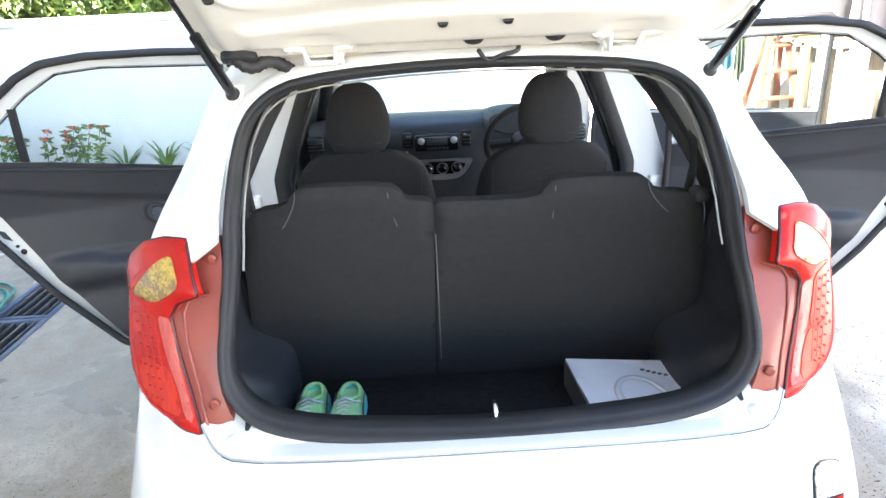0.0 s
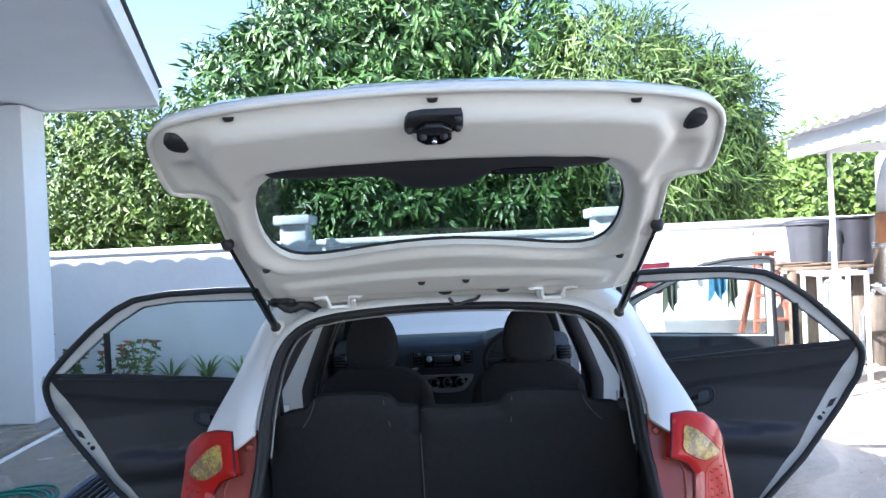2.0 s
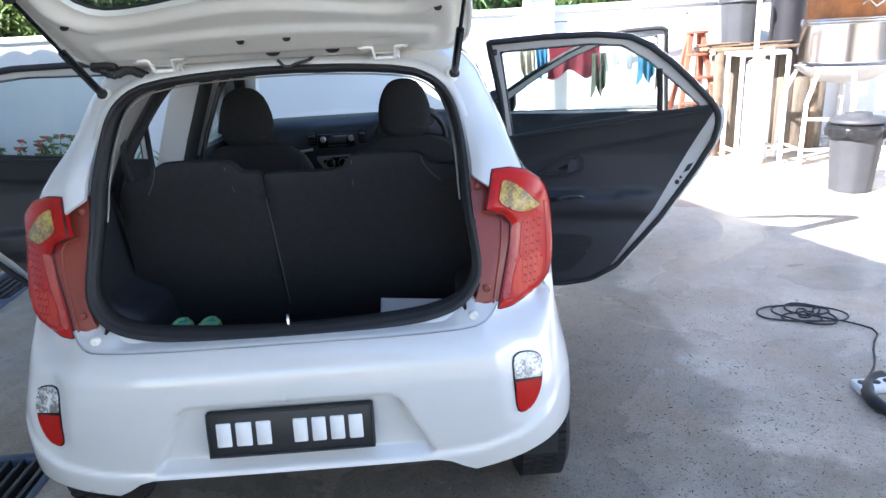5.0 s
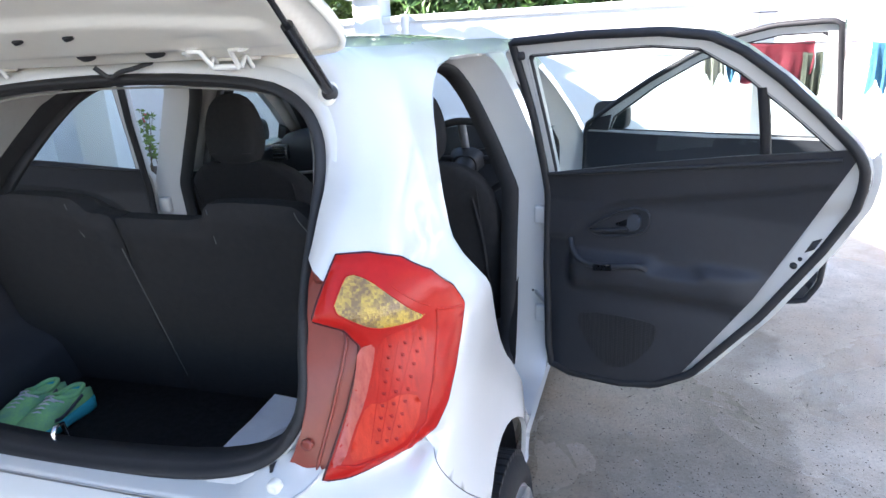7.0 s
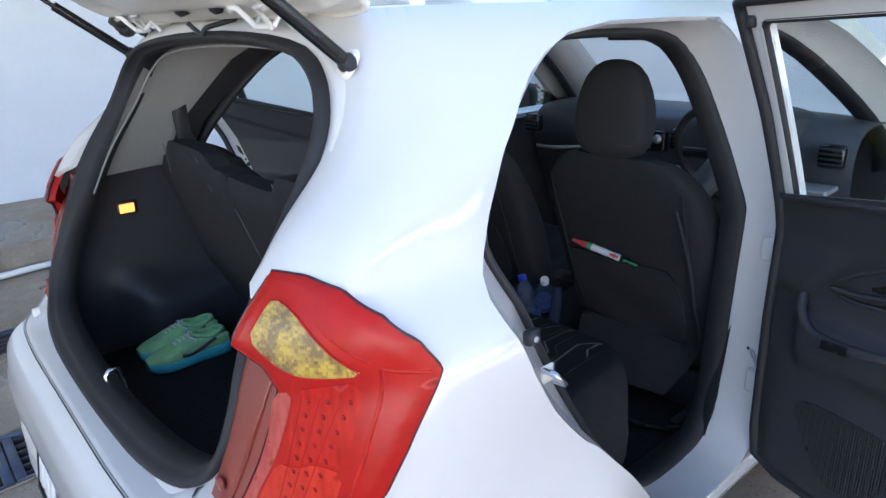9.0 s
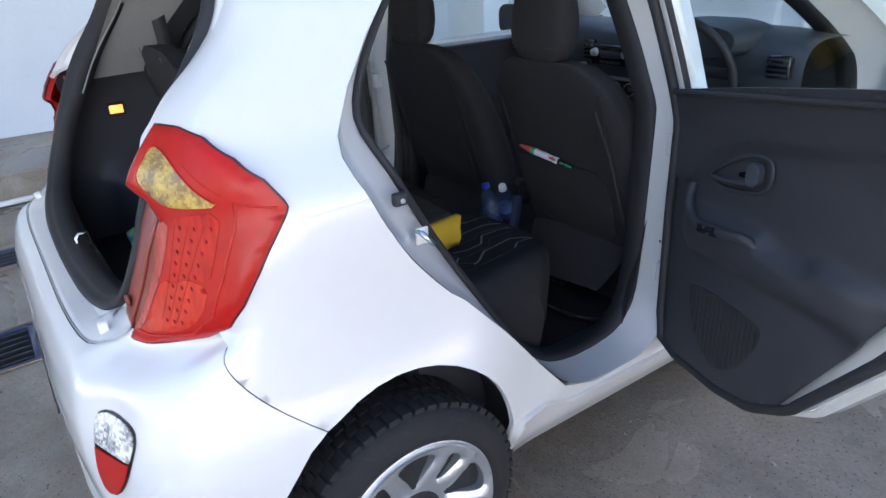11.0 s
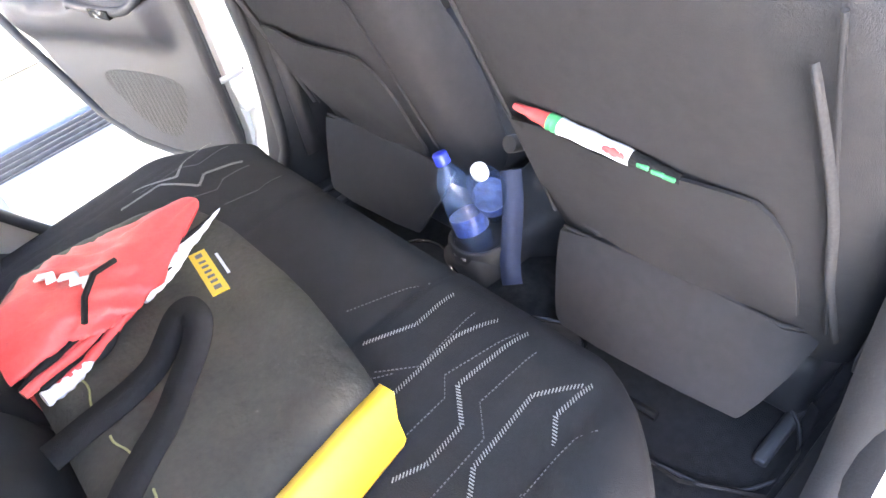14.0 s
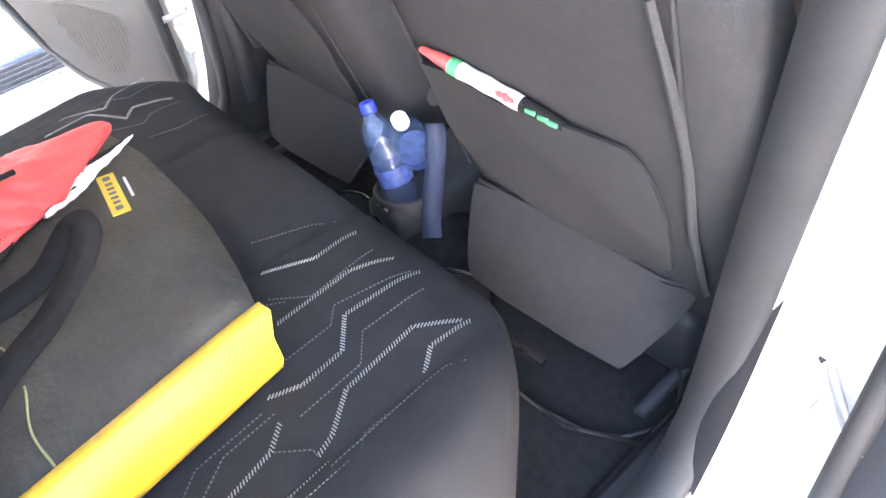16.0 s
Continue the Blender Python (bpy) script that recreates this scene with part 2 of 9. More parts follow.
def fill(outer, holes, step):
    """Triangles over an outline with holes: boundary points and an even grid inside."""
    loops = [resample(outer, step)] + [resample(h, step) for h in holes]
    verts, edges = [], []
    for lp in loops:
        k = len(verts)
        verts += [tuple(p) for p in lp]
        edges += [(k + i, k + (i + 1) % len(lp)) for i in range(len(lp))]
    o = np.array([tuple(p) for p in outer])
    lo, hi = o.min(0), o.max(0)
    gx, gy = np.meshgrid(np.arange(lo[0], hi[0], step), np.arange(lo[1], hi[1], step * 0.87))
    gx[1::2] += step / 2
    g = np.stack([gx.ravel(), gy.ravel()], 1)
    ok = inside(o, g) & (edge_dist(o, g) > 0.45 * step)
    for h in holes:
        hh = np.array([tuple(p) for p in h])
        ok &= ~inside(hh, g) & (edge_dist(hh, g) > 0.45 * step)
    verts += [tuple(p) for p in g[ok]]
    v, e, fcs, _, _, _ = delaunay_2d_cdt([Vector(p) for p in verts], edges, [], 0, 1e-6)
    v = np.array([tuple(p) for p in v])
    cen = np.array([v[list(f)].mean(0) for f in fcs])
    ok = inside(o, cen)
    for h in holes:
        ok &= ~inside(np.array([tuple(p) for p in h]), cen)
    return v, [tuple(f) for f, k in zip(fcs, ok) if k]


def panel(outer, holes, step, surf, thick=0.006, flip=False):
    """A curved sheet with thickness: surf(u, v, d) gives the point d inside the outer face."""
    v, fcs = fill(outer, holes, step)
    used = sorted({i for f in fcs for i in f})
    bm = bmesh.new()
    top = {i: bm.verts.new(surf(v[i][0], v[i][1], 0.0)) for i in used}
    bot = {i: bm.verts.new(surf(v[i][0], v[i][1], thick)) for i in used}
    count = {}
    for f in fcs:
        f = f[::-1] if flip else f
        bm.faces.new([top[i] for i in f])
        bm.faces.new([bot[i] for i in f[::-1]])
        for a, b in zip(f, f[1:] + f[:1]):
            count[(a, b)] = count.get((a, b), 0) + 1
    for (a, b) in list(count):
        if (b, a) not in count:
            try:
                bm.faces.new([top[b], top[a], bot[a], bot[b]])
                e = bm.edges.get((top[a], top[b]))
                if e:
                    e.smooth = False
                e = bm.edges.get((bot[a], bot[b]))
                if e:
                    e.smooth = False
            except ValueError:
                pass
    return bm


def grid(rows, closed_u=False, closed_v=False, bm=None, caps=False):
    """A skin over rows of points."""
    bm = bm or bmesh.new()
    vs = [[bm.verts.new(p) for p in r] for r in rows]
    nr, nc = len(vs), len(vs[0])
    for i in range(nr if closed_u else nr - 1):
        for j in range(nc if closed_v else nc - 1):
            a, b = vs[i], vs[(i + 1) % nr]
            try:
                bm.faces.new((a[j], a[(j + 1) % nc], b[(j + 1) % nc], b[j]))
            except ValueError:
                pass
    if caps:
        for r in (vs[0][::-1], vs[-1]):
            f = bm.faces.new(r)
            for e in f.edges:
                e.smooth = False
    return bm


def tube(pts, r, n=8, bm=None, closed=False, taper=None):
    """A round bar along points."""
    p = [Vector(q) for q in pts]
    rows = []
    prev = None
    m = len(p)
    for i in range(m):
        if closed:
            d = p[(i + 1) % m] - p[i - 1]
        else:
            d = p[min(i + 1, m - 1)] - p[max(i - 1, 0)]
        d.normalize()
        if prev is None:
            a = d.orthogonal().normalized()
        else:
            a = (prev - d * prev.dot(d)).normalized()
        prev = a
        b = d.cross(a)
        rr = r if taper is None else r * taper(i / max(1, m - 1))
        rows.append([p[i] + (a * math.cos(t) + b * math.sin(t)) * rr for t in [2 * math.pi * k / n for k in range(n)]])
    return grid(rows, closed_u=closed, closed_v=True, bm=bm, caps=not closed)


def ribbon(pts, prof, up=(0, 0, 1), bm=None, closed=False):
    """Sweep a closed flat profile [(side, up)...] along points."""
    p = [Vector(q) for q in pts]
    m = len(p)
    rows = []
    for i in range(m):
        d = (p[(i + 1) % m] - p[i - 1]) if closed else (p[min(i + 1, m - 1)] - p[max(i - 1, 0)])
        d.normalize()
        s = d.cross(Vector(up)).normalized()
        u = s.cross(d)
        rows.append([p[i] + s * a + u * b for a, b in prof])
    return grid(rows, closed_u=closed, closed_v=True, bm=bm, caps=not closed)


def box(lo, hi, bevel=0.0, seg=2, bm=None, m=None):
    b2 = bmesh.new()
    bmesh.ops.create_cube(b2, size=1.0)
    lo, hi = Vector(lo), Vector(hi)
    for v in b2.verts:
        v.co = Vector([(lo[k] + hi[k]) / 2 + v.co[k] * (hi[k] - lo[k]) for k in range(3)])
    if bevel > 0:
        bmesh.ops.bevel(b2, geom=b2.edges[:], offset=bevel, segments=seg, affect="EDGES", profile=0.5)
    if m is not None:
        b2.transform(m)
    if bm is None:
        return b2
    return merge(bm, b2)


def merge(bm, other):
    me = bpy.data.meshes.new("tmp")
    other.to_mesh(me)
    other.free()
    bm.from_mesh(me)
    bpy.data.meshes.remove(me)
    return bm


def lathe(profile, n=24, axis="z", at=(0, 0, 0), bm=None):
    """Turn a profile of (radius, height) about an axis."""
    rows = []
    for r, h in profile:
        row = []
        for k in range(n):
            t = 2 * math.pi * k / n
            a, b = r * math.cos(t), r * math.sin(t)
            q = {"z": (a, b, h), "x": (h, a, b), "y": (b, h, a)}[axis]
            row.append(Vector(q) + Vector(at))
        rows.append(row)
    return grid(rows, closed_v=True, bm=bm, caps=True)


def prism(poly, frm, thick, bevel=0.0):
    """A flat outline given thickness: frm(u, v, d)."""
    bm = bmesh.new()
    a = [bm.verts.new(frm(u, v, 0)) for u, v in poly]
    b = [bm.verts.new(frm(u, v, thick)) for u, v in poly]
    bm.faces.new(a)
    bm.faces.new(b[::-1])
    for i in range(len(a)):
        j = (i + 1) % len(a)
        bm.faces.new((a[j], a[i], b[i], b[j]))
    bmesh.ops.recalc_face_normals(bm, faces=bm.faces)
    if bevel:
        bmesh.ops.bevel(bm, geom=[e for e in bm.edges if e.calc_length() > bevel * 3 and len(e.link_faces) == 2 and e.calc_face_angle(0) > 0.5], offset=bevel, segments=2, affect="EDGES", profile=0.5)
    return bm


def both(bm):
    """A mirrored copy across the car's middle."""
    b2 = bm.copy()
    for v in b2.verts:
        v.co.x = -v.co.x
    bmesh.ops.reverse_faces(b2, faces=b2.faces[:])
    return b2


# ---- the yard: ground, walls, house ----
def gz(y):
    """The yard rises gently away from the street."""
    return -0.09 + 0.04 * (max(-6.0, min(4.0, y)) - 0.58)


def concrete(name, a, b, wet):
    m = material(name, a, 0.75, color2=b, var=0.10, scale=1.3, bump=0.5, bump_scale=150, detail=9)
    nt = m.node_tree
    bs = nt.nodes["Principled BSDF"]
    src = bs.inputs["Base Color"].links[0].from_socket
    tc = nt.nodes.new("ShaderNodeTexCoord")
    n = nt.nodes.new("ShaderNodeTexNoise")
    n.inputs["Scale"].default_value = 0.9
    n.inputs["Detail"].default_value = 10
    n.inputs["Distortion"].default_value = 0.8
    nt.links.new(tc.outputs["Object"], n.inputs["Vector"])
    r = nt.nodes.new("ShaderNodeValToRGB")
    r.color_ramp.elements[0].position, r.color_ramp.elements[1].position = 0.46, 0.60
    nt.links.new(n.outputs["Fac"], r.inputs[0])
    mx = nt.nodes.new("ShaderNodeMix")
    mx.data_type = "RGBA"
    mx.blend_type = "MULTIPLY"
    mx.inputs[0].default_value = wet
    nt.links.new(src, mx.inputs[6])
    nt.links.new(r.outputs[0], mx.inputs[7])
    # brown silt in patches
    nb = nt.nodes.new("ShaderNodeTexNoise")
    nb.inputs["Scale"].default_value = 1.7
    nb.inputs["Detail"].default_value = 12
    nb.inputs["Roughness"].default_value = 0.68
    nt.links.new(tc.outputs["Object"], nb.inputs["Vector"])
    rb_ = nt.nodes.new("ShaderNodeValToRGB")
    rb_.color_ramp.elements[0].position, rb_.color_ramp.elements[1].position = 0.47, 0.66
    nt.links.new(nb.outputs["Fac"], rb_.inputs[0])
    mb = nt.nodes.new("ShaderNodeMix")
    mb.data_type = "RGBA"
    mb.inputs[7].default_value = (0.29, 0.22, 0.155, 1)
    nt.links.new(mx.outputs[2], mb.inputs[6])
    sc = nt.nodes.new("ShaderNodeMath")
    sc.operation = "MULTIPLY"
    sc.inputs[1].default_value = 0.6
    nt.links.new(rb_.outputs[0], sc.inputs[0])
    nt.links.new(sc.outputs[0], mb.inputs[0])
    # fine dark mottling
    nf = nt.nodes.new("ShaderNodeTexNoise")
    nf.inputs["Scale"].default_value = 70
    nf.inputs["Detail"].default_value = 8
    nf.inputs["Roughness"].default_value = 0.7
    nt.links.new(tc.outputs["Object"], nf.inputs["Vector"])
    rf = nt.nodes.new("ShaderNodeMapRange")
    rf.inputs[1].default_value, rf.inputs[2].default_value, rf.inputs[3].default_value, rf.inputs[4].default_value = 0.36, 0.64, 0.84, 1.06
    nt.links.new(nf.outputs["Fac"], rf.inputs[0])
    mf = nt.nodes.new("ShaderNodeMix")
    mf.data_type = "RGBA"
    mf.blend_type = "MULTIPLY"
    mf.inputs[0].default_value = 1.0
    # the slab multiplied paler right of the car, past a wavering edge in x and y
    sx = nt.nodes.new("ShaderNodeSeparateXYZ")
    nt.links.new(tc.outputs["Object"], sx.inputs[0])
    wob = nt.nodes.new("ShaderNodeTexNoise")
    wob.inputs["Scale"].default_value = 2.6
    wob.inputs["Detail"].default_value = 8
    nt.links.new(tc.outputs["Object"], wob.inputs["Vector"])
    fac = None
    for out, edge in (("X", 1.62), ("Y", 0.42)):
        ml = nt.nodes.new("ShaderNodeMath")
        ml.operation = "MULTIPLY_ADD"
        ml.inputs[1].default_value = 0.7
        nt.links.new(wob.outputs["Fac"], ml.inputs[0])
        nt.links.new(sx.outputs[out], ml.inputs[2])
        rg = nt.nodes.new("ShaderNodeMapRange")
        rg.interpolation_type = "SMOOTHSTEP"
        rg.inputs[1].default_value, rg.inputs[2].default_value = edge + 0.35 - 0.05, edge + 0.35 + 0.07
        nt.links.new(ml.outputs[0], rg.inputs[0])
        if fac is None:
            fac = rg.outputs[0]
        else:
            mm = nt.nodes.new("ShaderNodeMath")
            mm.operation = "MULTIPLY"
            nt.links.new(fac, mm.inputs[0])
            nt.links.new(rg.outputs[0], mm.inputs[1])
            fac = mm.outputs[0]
    paler_mix = nt.nodes.new("ShaderNodeMix")
    paler_mix.data_type = "RGBA"
    paler_mix.blend_type = "MULTIPLY"
    paler_mix.clamp_result = False
    paler_mix.inputs[7].default_value = (1.60, 1.62, 1.66, 1)
    nt.links.new(fac, paler_mix.inputs[0])
    nt.links.new(mb.outputs[2], paler_mix.inputs[6])
    nt.links.new(paler_mix.outputs[2], mf.inputs[6])
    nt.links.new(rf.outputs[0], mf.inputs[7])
    # aggregate specks
    v = nt.nodes.new("ShaderNodeTexVoronoi")
    v.inputs["Scale"].default_value = 55
    nt.links.new(tc.outputs["Object"], v.inputs["Vector"])
    r2 = nt.nodes.new("ShaderNodeValToRGB")
    r2.color_ramp.elements[0].position, r2.color_ramp.elements[1].position = 0.08, 0.2
    v.inputs["Randomness"].default_value = 1.0
    r2.color_ramp.elements[0].color = (0.26, 0.24, 0.21, 1)
    nt.links.new(v.outputs["Distance"], r2.inputs[0])
    mx2 = nt.nodes.new("ShaderNodeMix")
    mx2.data_type = "RGBA"
    mx2.blend_type = "MULTIPLY"
    mx2.inputs[0].default_value = 0.8
    nt.links.new(mf.outputs[2], mx2.inputs[6])
    nt.links.new(r2.outputs[0], mx2.inputs[7])
    nt.links.new(mx2.outputs[2], bs.inputs["Base Color"])
    mr = nt.nodes.new("ShaderNodeMapRange")
    mr.inputs[3].default_value, mr.inputs[4].default_value = 0.22, 0.85
    nt.links.new(r.outputs[0], mr.inputs[0])
    nt.links.new(mr.outputs[0], bs.inputs["Roughness"])
    return m


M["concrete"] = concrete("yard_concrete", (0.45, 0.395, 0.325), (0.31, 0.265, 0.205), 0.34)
M["wall"] = material("painted_wall", (0.74, 0.76, 0.78), 0.8, bump=0.35, bump_scale=45, var=0.05, scale=2.2)
M["house"] = material("house_paint", (0.72, 0.76, 0.80), 0.75, bump=0.2, bump_scale=60, var=0.03, scale=3)
M["soffit"] = material("soffit_paint", (0.72, 0.74, 0.76), 0.7, var=0.03, scale=3)
M["shingle"] = material("roof_shingle", (0.09, 0.09, 0.095), 0.9, bump=0.6, bump_scale=120, var=0.3, scale=8)
M["iron"] = material("painted_iron", (0.035, 0.035, 0.04), 0.5, var=0.4, scale=25, bump=0.3, bump_scale=150)
M["iron_blue"] = material("blue_edge_iron", (0.05, 0.075, 0.13), 0.4, var=0.3, scale=20, bump=0.2, bump_scale=150)

# the drain's trenches are cut out of the ground sheet
TR = [(-2.66, -9.0, -2.30, 4.6), (-1.52, -9.0, -1.12, 0.86), (-2.30, 0.60, -1.52, 0.90)]


def ground():
    xs = sorted({-60, -20, -8, 8, 20, 60, *[i * 0.5 for i in range(-14, 15)], *[t[0] for t in TR], *[t[2] for t in TR]})
    ys = sorted({-60, -20, 12, 30, 60, *[i * 0.5 for i in range(-18, 15)], *[t[1] for t in TR], *[t[3] for t in TR]})
    bm = bmesh.new()
    vv = {}

    def vert(x, y, z):
        k = (x, y, z)
        if k not in vv:
            vv[k] = bm.verts.new((x, y, gz(y) + z))
        return vv[k]
    for x0, x1 in zip(xs[:-1], xs[1:]):
        for y0, y1 in zip(ys[:-1], ys[1:]):
            cx, cy = (x0 + x1) / 2, (y0 + y1) / 2
            cut = any(a < cx < c and b < cy < d for a, b, c, d in TR)
            z = -0.16 if cut else 0.0
            bm.faces.new((vert(x0, y0, z), vert(x1, y0, z), vert(x1, y1, z), vert(x0, y1, z)))
    # trench sides
    for a, b, c, d in TR:
        for (p, q) in (((a, b), (a, d)), ((c, d), (c, b)), ((a, d), (c, d)), ((c, b), (a, b))):
            bm.faces.new([bm.verts.new((p[0], p[1], gz(p[1]) - 0.16)), bm.verts.new((q[0], q[1], gz(q[1]) - 0.16)),
                          bm.verts.new((q[0], q[1], gz(q[1]))), bm.verts.new((p[0], p[1], gz(p[1])))])
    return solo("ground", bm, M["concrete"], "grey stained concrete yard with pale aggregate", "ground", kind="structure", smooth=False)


ground()


def litter(name, label, count, seed, size, mat):
    """Grit, chips and shreds of leaf on the concrete."""
    rg = random.Random(seed)
    vs, fs = [], []
    for k in range(count):
        x, y = (rg.uniform(-3.0, 4.2), rg.uniform(-3.5, 3.5)) if k % 3 == 0 else (rg.gauss(1.2, 0.9), rg.gauss(0.3, 1.0))
        if any(a - 0.03 < x < c + 0.03 and b < y < d for a, b, c, d in TR):
            continue
        L, W, H = size * (0.5 + 1.8 * rg.random() ** 3), size * (0.35 + 0.9 * rg.random() ** 3), size * rg.uniform(0.3, 0.9)
        if rg.random() < 0.10:
            L *= 2.2
        a = rg.uniform(0, 6.28)
        u, v = (math.cos(a) * L, math.sin(a) * L), (-math.sin(a) * W, math.cos(a) * W)
        z = gz(y) - 0.0005
        n = len(vs)
        vs += [(x + u[0], y + u[1], z), (x + v[0], y + v[1], z), (x - u[0], y - u[1], z), (x - v[0], y - v[1], z), (x + u[0] * 0.2, y + u[1] * 0.2, z + H)]
        fs += [(n, n + 1, n + 4), (n + 1, n + 2, n + 4), (n + 2, n + 3, n + 4), (n + 3, n, n + 4)]
    me = bpy.data.meshes.new(name)
    me.from_pydata(vs, [], fs)
    me.materials.append(mat)
    return tagged(new(name, me), label, "grit", kind="stuff")


litter("grit", "dark grit and shreds of leaf on the concrete", 13000, 11, 0.0043, material("grit", (0.13, 0.11, 0.085), 0.9, color2=(0.03, 0.026, 0.02), var=0.2, scale=60, rnd=0.7))
litter("pale_chips", "small pale stone chips on the concrete", 900, 12, 0.0045, material("pale_chip", (0.50, 0.48, 0.44), 0.9, color2=(0.30, 0.28, 0.24), var=0.2, scale=60, rnd=0.4))


def grating(x0, y0, x1, y1, along, name_label):
    """Iron drain cover: a frame of flat bars and long slats."""
    z = gz((y0 + y1) / 2)
    t = thing("drain_grate", name_label, "drain grate", (x0, y0, z), group="drain covers")

    def zz(y, d):
        return gz(y) + d
    W = 0.035
    for bx0, by0, bx1, by1 in ((x0, y0, x0 + W, y1), (x1 - W, y0, x1, y1), (x0 + W, y0, x1 - W, y0 + W), (x0 + W, y1 - W, x1 - W, y1)):
        bm = box((bx0, by0, -0.035), (bx1, by1, 0.006), 0.003, 1)
        for v in bm.verts:
            v.co.z += gz(v.co.y)
        part("frame_bar", bm, M["iron_blue"], t)
    if along == "y":
        n = max(2, int((x1 - x0 - 2 * W) / 0.05))
        for i in range(n):
            x = x0 + W + (i + 0.5) * (x1 - x0 - 2 * W) / n
            bm = box((x - 0.007, y0 + W, -0.035), (x + 0.007, y1 - W, 0.003), 0.002, 1)
            for v in bm.verts:
                v.co.z += gz(v.co.y)
            part("slat", bm, M["iron"], t)
    else:
        n = max(2, int((y1 - y0 - 2 * W) / 0.05))
        for i in range(n):
            y = y0 + W + (i + 0.5) * (y1 - y0 - 2 * W) / n
            bm = box((x0 + W, y - 0.007, -0.035), (x1 - W, y + 0.007, 0.003), 0.002, 1)
            for v in bm.verts:
                v.co.z += gz(v.co.y)
            part("slat", bm, M["iron"], t)
    return t


for k in range(7):
    grating(-2.66, -2.2 + k * 0.95, -2.30, -2.2 + (k + 1) * 0.95 - 0.01, "y", "black iron drain grate with long slats set in concrete")
for k in range(4):
    grating(-1.52, -2.6 + k * 0.865, -1.12, -2.6 + (k + 1) * 0.865 - 0.005, "y", "black iron drain grate with blue worn frame")
grating(-2.295, 0.60, -1.525, 0.90, "x", "short black iron drain grate joining two channels")

# boundary wall with piers
YW = 6.2


def boundary_wall():
    bm = box((-9.0, YW, -0.3), (9.5, YW + 0.2, 1.64))
    wall = solo("wall_north", bm, M["wall"], "white painted block boundary wall, weathered at the top", "wall", kind="structure", smooth=False)
    part("coping", box((-9.0, YW - 0.03, 1.64), (9.5, YW + 0.23, 1.71), 0.01, 1), M["wall"], wall)
    return wall


boundary_wall()
pier = thing("wall_pier", "white square wall pier with a wider cap", "pier", (-1.79, YW, 0), group="piers of the boundary wall")
part("shaft", box((-1.94, YW - 0.09, -0.2), (-1.64, YW + 0.25, 1.89), 0.01, 1), M["wall"], pier)
part("cap", box((-2.0, YW - 0.15, 1.89), (-1.58, YW + 0.31, 2.0), 0.015, 2), M["wall"], pier)
copy_thing(pier, Matrix.Translation((1.84, YW, -0.07)))
copy_thing(pier, Matrix.Translation((5.5, YW, -0.07)))
copy_thing(pier, Matrix.Translation((-5.4, YW, 0)))

# side boundary wall far right and the street wall behind
solo("wall_east", box((9.3, -9.0, -0.6), (9.5, YW, 1.9)), M["wall"], "white painted boundary wall", "wall", kind="structure", smooth=False)

# the house: porch slab, wall, column, flat soffit and hipped roof
solo("porch", box((-5.0, -9.0, -0.4), (-3.62, 5.1, 0.10), 0.012, 2), M["concrete"], "worn concrete porch slab along the house", "porch", kind="structure", smooth=False)
solo("wall_house", box((-5.3, -9.0, 0.0), (-5.0, 4.9, 3.3)), M["house"], "pale blue-white painted house wall", "wall", kind="structure", smooth=False)
solo("wall_house_end", box((-12.0, 4.6, -0.4), (-5.3, 4.9, 3.3)), M["house"], "pale blue-white painted house wall", "wall", kind="structure", smooth=False)
col = thing("porch_column", "square white painted porch column", "column", (-4.1, 4.7, 0.1))
part("shaft", box((-4.30, 4.55, 0.10), (-3.88, 4.90, 3.05), 0.01, 2), M["house"], col)
ROOF_Z = 3.07
RC = (-2.79, 4.93)
RE = (RC[0] + 0.33 * 12.0, RC[1] - 12.0)


